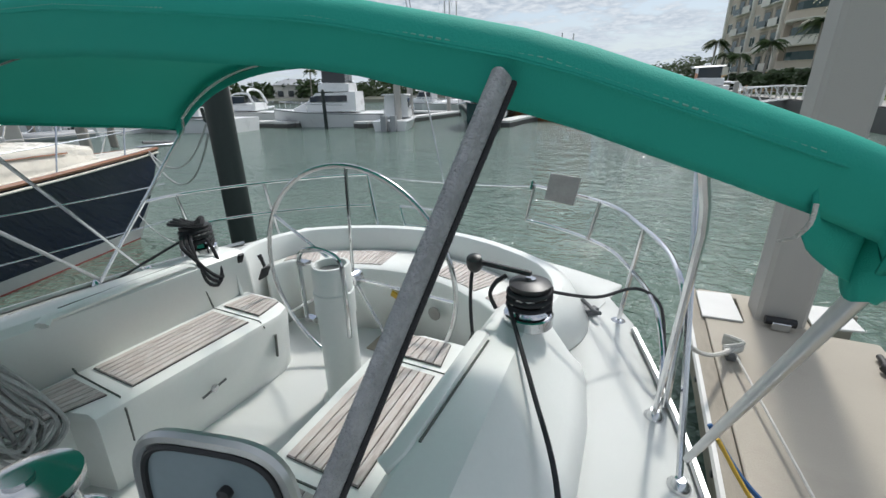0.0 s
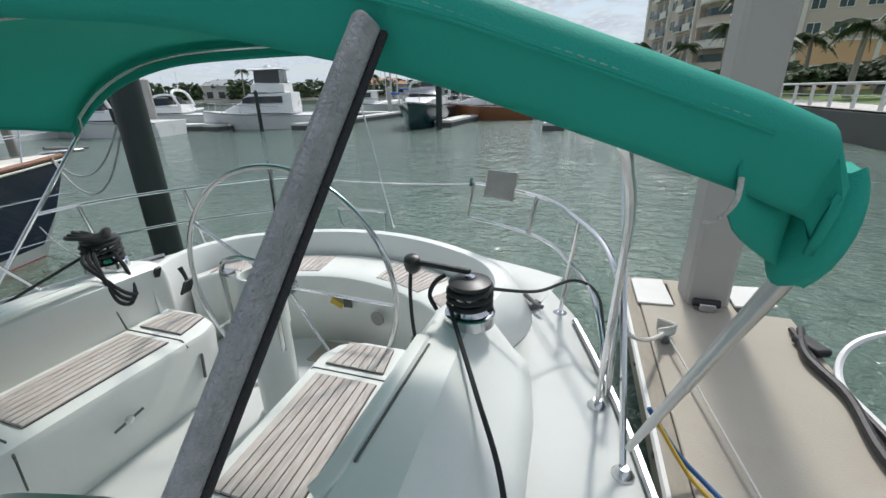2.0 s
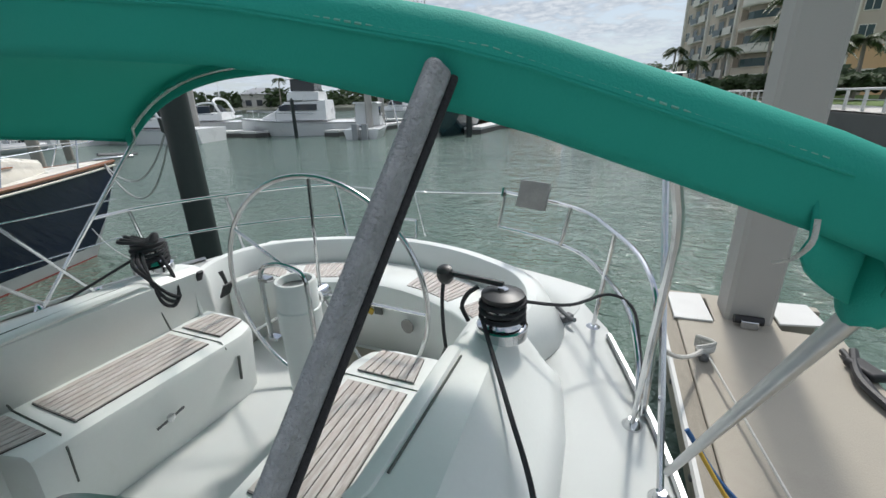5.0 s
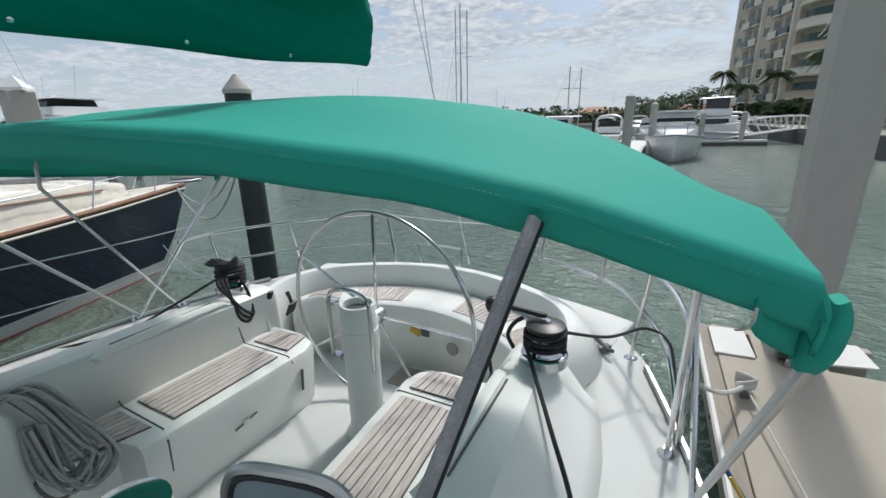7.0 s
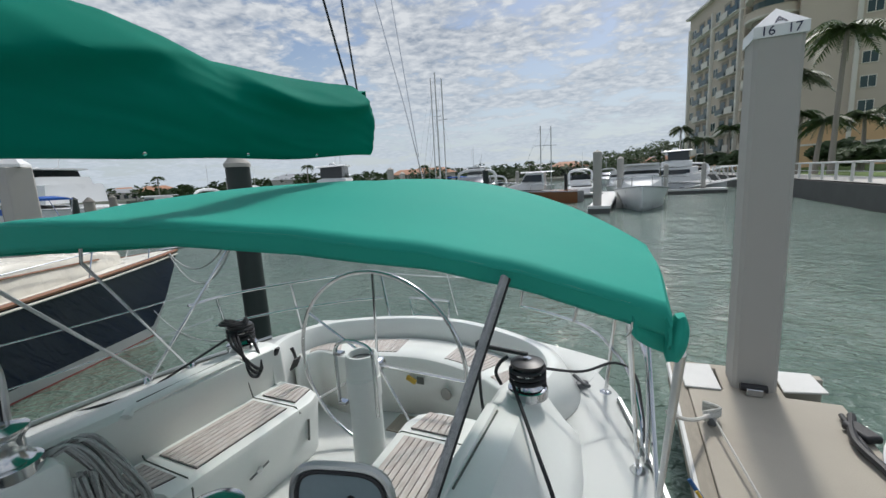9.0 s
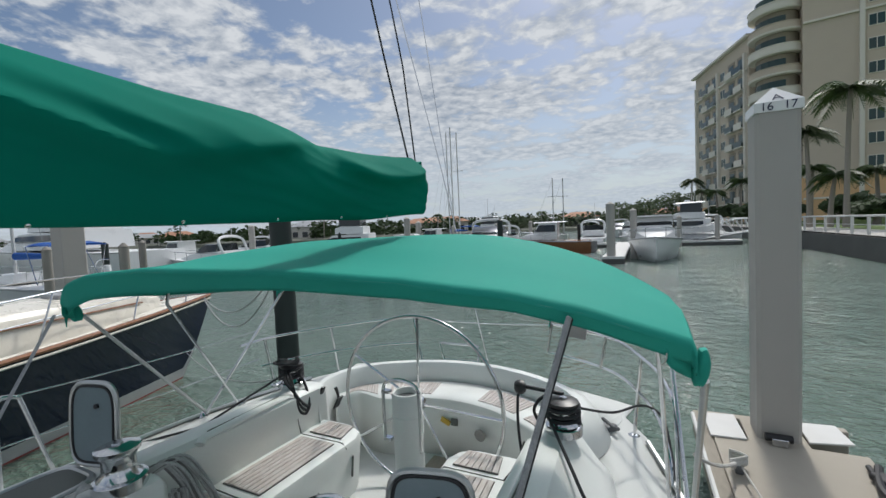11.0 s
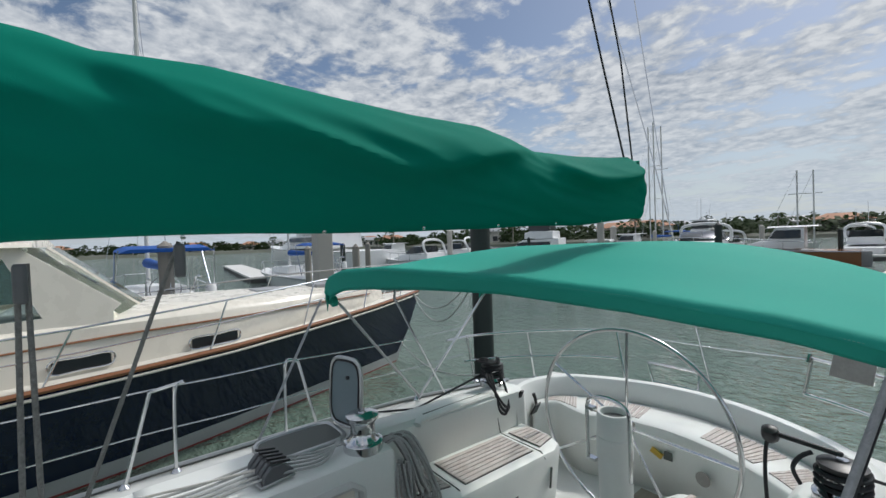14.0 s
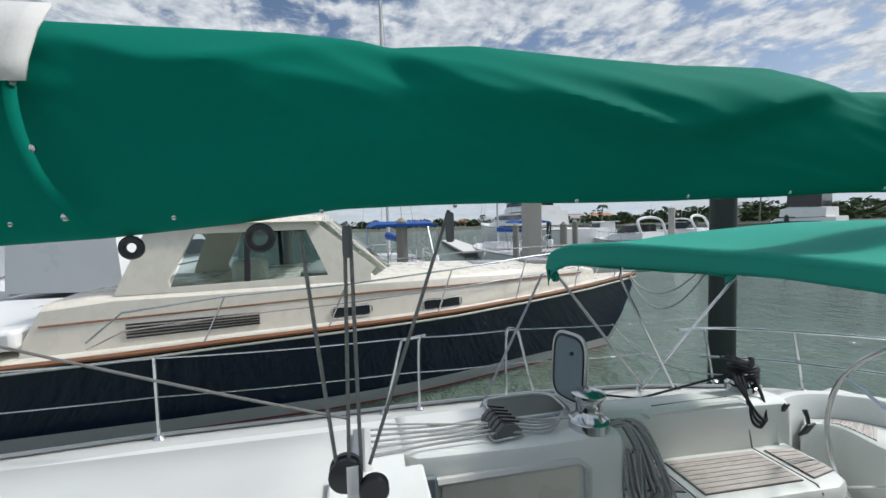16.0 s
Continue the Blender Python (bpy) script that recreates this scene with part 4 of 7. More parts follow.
part("front_bow", B().tube(bow(YF + 0.03, 0.02)[::-1], 0.0105, 8), STEEL, bim)
part("middle_bow", B().tube([(-1.72, 2.20, 0.09), (-1.42, 1.46, 1.16)] + bow(1.45, 0.045)[2:-3] + curve([bow(1.45, 0.045)[-4], (1.535, 1.455, 1.215), (1.580, 1.49, 1.13), (1.600, 1.56, 1.03)], 5)[1:] + [(1.655, 2.23, 0.02)], 0.0105, 8), STEEL, bim)
part("rear_bow", B().tube([(-1.80, 1.90, 0.10), (-1.47, 2.54, 1.10)] + bow(2.55, 0.045)[1:-1] + [(1.66, 2.54, 1.08), (1.735, 1.90, 0.01)], 0.0125, 8), STEEL, bim)
for x, y in ((1.735, 1.90), (1.655, 2.23), (-1.80, 1.90), (-1.72, 2.20)):
    part("frame_foot", B().lathe([(0.04, deck_z(x) - 0.004), (0.04, deck_z(x) + 0.01), (0.017, deck_z(x) + 0.04)], at=(x, y, 0), n=14), STEEL, bim)
part("strut", B().tube([(1.725, 1.83, 0.20), (1.712, 1.165, 1.105)], 0.0115, 10), ALU, bim, "grey aluminium corner strut")
part("strut", B().tube([(-1.80, 1.93, 0.14), (-1.595, 1.06, 1.155)], 0.0115, 10), ALU, bim, "grey aluminium corner strut")
for x, y, z in ((1.60, 1.035, 1.205), (-1.50, 0.905, 1.255)):
    part("tie_strap", B().tube(curve([(x + 0.006, y, z + 0.012), (x + 0.004, y - 0.006, z - 0.004), (x - 0.001, y + 0.004, z - 0.020), (x - 0.008, y + 0.016, z - 0.028)], 4), 0.0019, 6, flat=0.6), ROPE_W, bim, "white webbing tie at the corner")
# canvas pockets drawn over the frame's corners, and the slack flap beside each
for sg, px, py, pz in ((1, 1.690, 1.13, 1.105), (-1, -1.600, 1.03, 1.130)):
    rows = []
    for t in range(9):
        f = t / 8
        w, d_ = 0.025 * math.sin(math.pi * (0.12 + 0.80 * f)) ** 0.6, 0.040 * math.sin(math.pi * (0.14 + 0.78 * f)) ** 0.6
        rows.append([(px + sg * 0.012 * f + w * math.cos(q), py - 0.02 * f + d_ * math.sin(q), pz + 0.11 * f + 0.003 * math.sin(3 * q + 5 * f)) for q in (2 * math.pi * j / 16 for j in range(16))])
    part("corner_pocket", B().loft(rows, closed=True, caps=True), CANVAS, bim, "green canvas pocket over the frame corner")
    rows = []
    for t in range(9):
        f = t / 8
        x, y = lerp(px - sg * 0.085, px, f), lerp(1.045 if sg > 0 else YF, py, f)
        rows.append([(x, y, lerp(1.235, pz + 0.09, f)), (x + sg * 0.004, y + 0.006 * math.sin(9 * f), lerp(1.20, pz + 0.05, f)), (x, y, lerp(1.188, pz + 0.008, f ** 0.7))])
    part("corner_flap", B().loft(rows), CANVAS, bim, "slack green canvas flap", solid=0.003)
# the wide hold-down strap by the companionway
t0, t1 = Vector((1.356, 0.955, 1.325)), Vector((1.153, 0.424, 0.46))
d = (t1 - t0).normalized()
side = Vector((0.92, -0.39, 0)).cross(d).normalized().cross(d) * -1
wv = d.cross(side).normalized()
m = Matrix((wv, side, d)).transposed().to_4x4()
m.translation = (t0 + t1) / 2
part("hold_down_strap", B().obox(m, 0.019, 0.012, (t1 - t0).length), STRAP, bim, "grey woven webbing strap to the coach roof", bevel=0.004)
m2 = m.copy()
m2.translation = m.translation - wv * 0.0125
part("strap_edge", B().obox(m2, 0.006, 0.014, (t1 - t0).length), STRAP_B, bim, "black strap edge", bevel=0.003)
q0, q1 = Vector((-1.622, 0.93, 1.185)), Vector((-1.345, 0.225, 0.11))
part("hold_down_strap", B().tube([q0.lerp(q1, k / 6) for k in range(7)], 0.013, 6, flat=0.35), STRAP, bim, "grey woven webbing strap to the side deck")
part("strap_ring", B().tube([q1 + Vector((0.02 * math.cos(k), 0.008 * math.cos(k), 0.02 + 0.022 * math.sin(k))) for k in (2 * math.pi * j / 14 for j in range(14))], 0.005, 6, closed=True), STEEL, bim)
part("strap_pad_eye", B().lathe([(0.03, 0), (0.03, 0.01), (0.012, 0.03)], at=(t1.x, t1.y, 0.45), n=12), STEEL, bim)

# ---- boom with its sail cover ----
boom = thing("boom", (0.1, -1.0, 1.6), "boom with the sail stowed under a green canvas cover", "boom")


def boom_x(y):
    return 0.24 * (y + 3.6) / 5.7


# the height at which the upper cloth laps over the stowed sail, in two swags
SWAG = [(-3.6, 2.05), (-1.6, 2.0), (-1.05, 2.05), (-1.0, 1.99), (-0.87, 1.96), (-0.7, 2.0), (-0.55, 2.06), (-0.36, 2.09), (-0.28, 2.01), (-0.2, 1.96), (-0.08, 1.905), (0.13, 1.895), (0.3, 1.85), (0.47, 1.82), (0.65, 1.85), (0.85, 1.905), (1.1, 1.985), (1.2, 1.99), (1.4, 1.88), (1.7, 1.87), (1.95, 1.895), (2.15, 1.98)]
LAP_Y = [-3.6 + 5.75 * k / 300 for k in range(301)]
LAP_Z = np.convolve(np.pad([table(SWAG, k) for k in LAP_Y], 4, mode="edge"), np.ones(9) / 9, "valid")
rows = []
N = 112
for i in range(201):
    y = -3.6 + 5.75 * i / 200
    top = table([(-3.6, 2.36), (-1.2, 2.13), (-0.6, 2.125), (-0.42, 2.112), (-0.33, 2.092), (-0.08, 2.108), (0.18, 2.094), (0.57, 2.072), (0.9, 2.074), (1.06, 2.045), (1.22, 2.0), (1.4, 2.008), (1.6, 2.02), (1.86, 2.03), (2.05, 2.045), (2.15, 1.985)], y)
    bot = table([(-3.6, 1.46), (-1.1, 1.575), (-0.77, 1.605), (-0.48, 1.64), (0, 1.648), (0.57, 1.643), (1.4, 1.66), (2.12, 1.69)], y)
    lap = float(np.interp(y, LAP_Y, LAP_Z))
    w = table([(-3.6, 0.17), (-0.5, 0.155), (0.8, 0.135), (1.7, 0.095), (2.15, 0.075)], y)
    row = []
    for j in range(N):
        q = 2 * math.pi * j / N
        cx, cz = math.sin(q), math.cos(q)
        hh = (top - bot) / 2
        # widest above the middle, drawn in below, with slanting folds
        up = max(0.0, cz - 0.25)
        wid = w * (1.0 - 0.75 * up ** 1.6 if cz > 0.25 else 1.0 - 0.42 * ((0.25 - cz) / 1.25) ** 1.1)
        zz = (top + bot) / 2 + hh * cz
        over = 1 / (1 + math.exp(max(-40.0, min(40.0, -(zz - lap) / 0.011))))
        edge = math.exp(-((zz - lap) / 0.045) ** 2)
        side = max(0.0, 1 - cz * cz)
        fold = (0.070 * over - 0.030 + 0.020 * edge) * side + 0.022 * noise.noise(Vector((y * 2.1, cz * 1.6 + 0.8 * y, 5.0 + cx))) * side + 0.010 * (1 - 2.4 * abs(noise.noise(Vector((2.9 * y + 2.4 * cz, 1.2 * cz - 0.7 * y, 9.0))))) * (1 - cz ** 4)
        row.append((boom_x(y) + cx * (wid + fold), y, (top + bot) / 2 + hh * cz + 0.010 * noise.noise(Vector((y * 2.2, 1.0, 2.0)))))
    rows.append(row)
part("sail_cover", B().loft(rows, closed=True, caps=True), COVER, boom, "green canvas sail cover with soft folds")
part("spar", B().tube([(boom_x(-4.0), -4.0, 1.56), (boom_x(-1.0), -1.0, 1.655), (boom_x(0), 0.0, 1.72), (boom_x(2.09), 2.09, 1.765)], 0.045, 12), ALUPAINT, boom, "grey aluminium boom under the cover")
part("cover_tail", B().loft([[(boom_x(1.95) - 0.02, 1.95, 1.97), (boom_x(1.95) + 0.03, 1.95, 1.97)], [(boom_x(2.1) - 0.015, 2.12, 2.035), (boom_x(2.1) + 0.03, 2.12, 2.03)], [(boom_x(2.12) - 0.01, 2.125, 1.90), (boom_x(2.12) + 0.02, 2.125, 1.90)]]), COVER, boom, solid=0.006)
for i in range(9):
    y = -1.25 + 0.36 * i
    part("cover_snap", B().lathe([(0.006, 0), (0.006, 0.003), (0.003, 0.004)], m=pose(boom_x(y) + 0.085, y, 1.622 + 0.02 * (y + 1), 0, 100, 0), n=10), STEEL, boom)
part("corner_patch", B().loft([[(boom_x(y) + dx, y, z) for y in (-1.62, -1.4, -1.17, -1.12)] for dx, z in ((0.095, 2.13), (0.150, 2.05), (0.185, 1.97), (0.198, 1.92))]), DOCKPLATE, boom, "pale grey corner patch on the sail cover", solid=0.006)
# thin dark plate, its colour standing for the shade in a hole
part("patch_hole", B().prism([(0, 0), (0.035, 0.012), (0.05, -0.012), (0.012, -0.03)], 0, 0.004), SEAM, boom)
boom.children[-1].data.transform(Matrix.Translation((boom_x(-1.30) + 0.196, -1.27, 1.975)) @ pose(0, 0, 0, 90, 0, 90) @ Matrix.Translation(ORIGIN[boom.name]))
boom.children[-1].data.transform(Matrix.Translation(-ORIGIN[boom.name]))
# seam flap with snaps and the pale corner patch forward
part("cover_flap", B().tube(curve([(boom_x(-1.1) + 0.115, -1.20, 2.03), (boom_x(-1.1) + 0.165, -1.17, 1.87), (boom_x(-1.1) + 0.165, -1.13, 1.72), (boom_x(-1.1) + 0.10, -1.08, 1.60)], 6), 0.012, 6, flat=0.4), COVER, boom)
for k, z in ((0, 1.93), (1, 1.78), (2, 1.63)):
    part("cover_snap", B().lathe([(0.010, 0), (0.010, 0.005), (0.004, 0.008)], m=pose(boom_x(-1.2) + 0.168 - (0.045 if k == 2 else 0.0) - (0.012 if k == 0 else 0), -1.17 + 0.03 * k, z, 0, 90, 0), n=10), STEEL, boom)
rope("topping_lift", [(boom_x(2.05), 2.04, 1.95), (boom_x(2.0) - 0.06, 1.9, 2.6), (-0.02, 0.8, 6.5)], 0.006, ROPE_B, "dark topping lift rising from the boom end", "boom lines")
rope("boom_line", [(boom_x(2.05) + 0.02, 2.07, 1.96), (boom_x(2.0), 2.0, 2.6), (0.08, 1.0, 6.5)], 0.005, ROPE_B, "dark thin line rising from the boom end", "boom lines")

# ---- mainsheet ----
sheet = thing("mainsheet_tackle", (0.12, -0.5, 0.5), "mainsheet tackle between the boom and the coach roof", "tackle")
by = lambda y: boom_x(y)
low = Vector((0.13, -0.48, 0.86))
b1 = part("lower_block", B().lathe([(0.042, -0.03), (0.05, -0.025), (0.05, -0.008), (0.035, -0.004), (0.035, 0.004), (0.05, 0.008), (0.05, 0.025), (0.042, 0.03)], m=pose(low.x, low.y - 0.02, low.z, 0, 90, 0), n=20), BLACKPL, sheet, "black double block")
part("lower_block", B().lathe([(0.04, -0.02), (0.045, -0.012), (0.03, 0), (0.045, 0.012), (0.04, 0.02)], m=pose(low.x + 0.02, low.y + 0.06, low.z - 0.05, 0, 90, 0), n=20), BLACKPL, sheet)
part("block_cheek", B().obox(pose(low.x + 0.03, low.y, low.z - 0.03), 0.006, 0.035, 0.13), STEEL, sheet, bevel=0.002)
part("block_strap", B().tube([(low.x, low.y, low.z - 0.02), (low.x, low.y - 0.005, 0.55)], 0.012, 8), STEEL, sheet)
part("car", B().box(0.06, 0.20, -0.54, -0.42, 0.51, 0.56), STEEL, sheet, bevel=0.01)
for y, ztop, yb in ((-0.60, 1.58, -0.525), (-0.475, 1.59, -0.49), (-0.46, 1.59, -0.455), (-0.17, 1.63, -0.43)):
    part("fall", B().tube([(by(y), y, ztop), (low.x + 0.005, yb, low.z + 0.02)], 0.0058, 6), ROPE_F, sheet, "flecked grey sheet rope")
for y, z in ((-0.47, 1.575), (-0.17, 1.61)):
    part("upper_block", B().obox(pose(by(y) + 0.01, y, z - 0.03), 0.018, 0.026, 0.09), GREYPL, sheet, bevel=0.008)
part("ring_block", B().tube([(by(-0.75) + 0.03, -0.70 + 0.030 * math.cos(q), 1.565 + 0.030 * math.sin(q)) for q in (2 * math.pi * i / 24 for i in range(24))], 0.011, 8, closed=True), BLACKPL, sheet, "black low-friction ring")
part("ring_block", B().tube([(by(-1.05) + 0.03, -1.02 + 0.022 * math.cos(q), 1.55 + 0.022 * math.sin(q)) for q in (2 * math.pi * i / 24 for i in range(24))], 0.010, 8, closed=True), BLACKPL, sheet, "black low-friction ring")
part("traveller_track", B().box(-0.85, 0.85, -0.51, -0.45, 0.485, 0.515), ALU, sheet, bevel=0.004)

# ---- hatches, clutches, halyard tails on the coach roof ----
def hatch(s, at_x, lean):
    h = thing("deck_hatch", (s * at_x, 0.62, 0.47), "open oblong deck hatch with a smoked lid standing up", "hatch", "deck hatches")
    x0, x1 = s * (at_x - 0.145), s * (at_x + 0.145)
    ring = [(s * at_x + 0.15 * math.copysign(abs(math.cos(q)) ** 0.45, math.cos(q)), 0.50 + 0.23 * math.copysign(abs(math.sin(q)) ** 0.45, math.sin(q))) for q in (2 * math.pi * i / 40 for i in range(40))]
    part("frame", B().tube([(x, y, 0.486) for x, y in ring], 0.016, 6, closed=True, flat=0.7), ALU, h)
    # flat dark plate: the shade inside the open hatch is put into its colour
    part("well", B().prism([(s * at_x + (x - s * at_x) * 0.93, 0.5 + (y - 0.5) * 0.93) for x, y in ring], 0.478, 0.487), SEAM, h)
    m = pose(s * at_x, 0.87 if s > 0 else 0.78, 0.49, -lean, 0, 14)
    tall = 0.155 if s > 0 else 0.205
    lid = [(0.142 * math.copysign(abs(math.cos(q)) ** 0.5, math.cos(q)), tall + tall * math.copysign(abs(math.sin(q)) ** 0.5, math.sin(q))) for q in (2 * math.pi * i / 40 for i in range(40))]
    lidp = part("lid", B().loft([[m @ Vector((x * k, d, tall + (z - tall) * k)) for x, z in lid] for k, d in ((0.94, -0.008), (0.94, 0.008))], closed=True, caps=True), SMOKED, h, "smoked acrylic hatch lid")
    part("lid_frame", B().tube([m @ Vector((x, 0, z)) for x, z in lid], 0.013, 8, closed=True), ALU, lidp, "grey aluminium rim")
    part("lid_seal", B().tube([m @ Vector((x * 0.90, -0.010, tall + (z - tall) * 0.93)) for x, z in lid], 0.006, 6, closed=True), RUBBER, lidp)
    part("lid_latch", B().lathe([(0.012, 0), (0.012, 0.012), (0.006, 0.016)], m=m @ pose(0.03, -0.008, tall * 1.45, 90, 0, 0), n=10), BLACKPL, lidp)


hatch(1, 0.91, 4)
hatch(-1, 0.95, 4)
cl = thing("rope_clutch", (-0.76, 0.25, 0.49), "bank of grey rope clutches on the coach roof", "clutch")
part("base_plate", B().obox(pose(-0.69, 0.25, 0.50, 0, 0, 8), 0.22, 0.17, 0.012), ALU, cl, bevel=0.004)
for i in range(5):
    x = -0.775 + 0.043 * i
    m = pose(x, 0.25 + 0.005 * i, 0.0, 0, 0, 8)
    part("clutch_body", B().loft([[m @ Vector((dx, dy, z)) for dy, z in ((-0.075, 0.503), (0.075, 0.503), (0.072, 0.53), (0.02, 0.572), (-0.035, 0.575), (-0.07, 0.54))] for dx in (-0.015, 0.015)], closed=True, caps=True), GREYPL, cl, bevel=0.004)
    part("clutch_lever", B().obox(m @ pose(0, 0.012, 0.583, -14, 0, 0), 0.020, 0.10, 0.012), BLACKPL, cl, bevel=0.003)
for i in range(5):
    x = -0.775 + 0.043 * i
    rope("halyard_tail", curve([(x - 0.02 + 0.02 * (i - 2), -0.42, 0.508), (x - 0.005, -0.05, 0.512), (x, 0.25, 0.525), (x + 0.03 + 0.01 * (4 - i), 0.48, 0.515), (-0.66 - 0.02 * i, 0.64, 0.53)], 5), 0.0065, ROPE_G, "grey halyard tail led aft over the coach roof", "halyards")
rope("handrail_line", curve([(-0.9, -0.35, 0.50), (-0.75, 0.0, 0.53), (-0.68, 0.3, 0.53)], 5), 0.006, ROPE_W, "thin pale rope across the coach roof")
# ---- dock ----
DOCK_Z = -0.5
dock = thing("floating_dock", (2.9, 0, DOCK_Z - 0.5), "tan concrete floating dock with timber walers", "dock")
XI = lambda y: 2.10 - 0.015 * (y - 2.0)
part("deck_slab", B().prism([(XI(-6) + 0.05, -6.0), (2.95, -6.0), (3.20, 3.0), (3.24, 4.35), (2.86, 4.35), (2.86, 4.80), (3.26, 4.80), (3.26, 4.90), (XI(4.90) + 0.05, 4.90), (XI(4.80) + 0.05, 4.80), (2.40, 4.80), (2.40, 4.35), (XI(4.35) + 0.05, 4.35)], DOCK_Z - 0.5, DOCK_Z), DOCK, dock, bevel=0.012)
for i in range(4):
    y0, y1 = -6 + 2.73 * i, -6 + 2.73 * (i + 1) - 0.012
    part("waler", B().add([(XI(y) + dx, y, z) for z in (DOCK_Z - 0.24, DOCK_Z - 0.012) for y, dx in ((y0, -0.06), (y0, 0.045), (y1, 0.045), (y1, -0.06))], [(3, 2, 1, 0), (4, 5, 6, 7), (0, 1, 5, 4), (1, 2, 6, 5), (2, 3, 7, 6), (3, 0, 4, 7)]), WALER, dock, "weathered timber waler along the edge", bevel=0.006)
    for k in range(3):
        yb = y0 + 0.5 + 0.85 * k
        part("waler_bolt", B().lathe([(0.02, 0), (0.02, 0.012), (0.008, 0.016)], m=pose(XI(yb) - 0.06, yb, DOCK_Z - 0.12, 0, -90, 0), n=8), GREYPL, dock)
part("rubber_edge", B().tube([(XI(y) - 0.065, y, DOCK_Z - 0.03) for y in (-6, -2, 2, 4.85)], 0.022, 6), DOCKPLATE, dock, "pale vinyl fender strip")
for poly in ([(2.09, 4.29), (2.38, 4.31), (2.36, 4.84), (2.08, 4.80)], [(2.86, 4.42), (3.20, 4.50), (3.18, 4.88), (2.88, 4.85)]):
    part("corner_plate", B().prism(poly, DOCK_Z + 0.002, DOCK_Z + 0.02), DOCKPLATE, dock, "pale cover plate beside the pile", bevel=0.004)
part("pile_roller", B().tube([(2.52, 4.33, DOCK_Z + 0.06), (2.72, 4.33, DOCK_Z + 0.06)], 0.035, 12), RUBBER, dock)
part("roller_bracket", B().box(2.56, 2.68, 4.27, 4.33, DOCK_Z + 0.004, DOCK_Z + 0.07), STEEL, dock, bevel=0.006)

# ---- the numbered concrete pile ----
pile = thing("dock_pile", (2.73, 4.58, -3), "square grey concrete dock pile with a white numbered cap", "pile")
PX, PY, PW = 2.645, 4.57, 0.168
sq = lambda w, c: [(PX - w + c, PY - w), (PX + w - c, PY - w), (PX + w, PY - w + c), (PX + w, PY + w - c), (PX + w - c, PY + w), (PX - w + c, PY + w), (PX - w, PY + w - c), (PX - w, PY - w + c)]
part("shaft", B().prism(sq(PW, 0.03), -3.0, 2.53), CONC, pile)
W2 = PW + 0.012
part("cap", B().add([(PX + a * W2, PY + b2 * W2, z) for z in (2.50, 2.585) for a, b2 in ((-1, -1), (1, -1), (1, 1), (-1, 1))] + [(PX, PY, 2.75)],
                    [(0, 1, 5, 4), (1, 2, 6, 5), (2, 3, 7, 6), (3, 0, 4, 7), (4, 5, 8), (5, 6, 8), (6, 7, 8), (7, 4, 8), (3, 2, 1, 0)]), PVC, pile, "white pyramid cap")


def lettering(text, m, size, parent, material=INK, name="lettering"):
    cu = bpy.data.curves.new(name, "FONT")
    cu.body, cu.size, cu.align_x, cu.extrude = text, size, "CENTER", 0.001
    tmp = new("tmp", cu)
    me = bpy.data.meshes.new_from_object(tmp.evaluated_get(bpy.context.evaluated_depsgraph_get()))
    bpy.data.objects.remove(tmp)
    o = ORIGIN[parent.name]
    me.transform(Matrix.Translation(-o) @ m)
    me.materials.clear()
    me.materials.append(material)
    ob = new(name, me)
    ob.parent = parent
    ORIGIN[ob.name] = o
    return ob


tilt = math.degrees(math.atan2(W2, 0.165))
lettering("16", pose(PX - 0.085, PY - W2 - 0.003, 2.512, 90, 0, 0), 0.10, pile)
lettering("17", pose(PX + 0.085, PY - W2 - 0.003, 2.512, 90, 0, 0), 0.10, pile)
lettering("A", pose(PX, PY - W2 * 0.92, 2.602, 90 - tilt, 0, 0), 0.13, pile)

# ---- mooring lines and cleats on the dock ----
for y in (3.72, 1.95):
    x = XI(y) + 0.14
    c = thing("dock_cleat", (x, y, DOCK_Z), "galvanised dock cleat with a mooring line made fast", "cleat", "dock cleats")
    part("horn", B().tube(curve([(x - 0.02, y - 0.12, DOCK_Z + 0.09), (x, y - 0.05, DOCK_Z + 0.07), (x, y + 0.05, DOCK_Z + 0.07), (x + 0.02, y + 0.12, DOCK_Z + 0.09)], 4), 0.016, 8), GREYPL, c)
    part("foot", B().box(x - 0.03, x + 0.03, y - 0.05, y + 0.05, DOCK_Z, DOCK_Z + 0.065), GREYPL, c, bevel=0.01)
b = B()
x, y = XI(3.72) + 0.14, 3.72
for k in range(9):
    q = 0.7 * k
    b.tube(curve([(x - 0.06 + 0.01 * math.sin(q), y - 0.09 + 0.02 * math.cos(q), DOCK_Z + 0.06 + 0.008 * k), (x + 0.05, y - 0.02 + 0.01 * math.sin(2 * q), DOCK_Z + 0.09 + 0.008 * k), (x - 0.05, y + 0.04, DOCK_Z + 0.08 + 0.009 * k), (x + 0.06, y + 0.09 - 0.015 * k / 4, DOCK_Z + 0.05 + 0.008 * k), (x + 0.02, y + 0.0, DOCK_Z + 0.04 + 0.006 * k)], 5), 0.013, 6)
solo("mooring_rope_hitch", b, ROPE_W, "white mooring rope heaped on the dock cleat", "rope")
rope("stern_line", sag((x - 0.02, y - 0.05, DOCK_Z + 0.10), (1.83, 2.85, 0.02), 0.05), 0.014, ROPE_W, "white twisted stern line from the dock to the boat", "mooring lines")
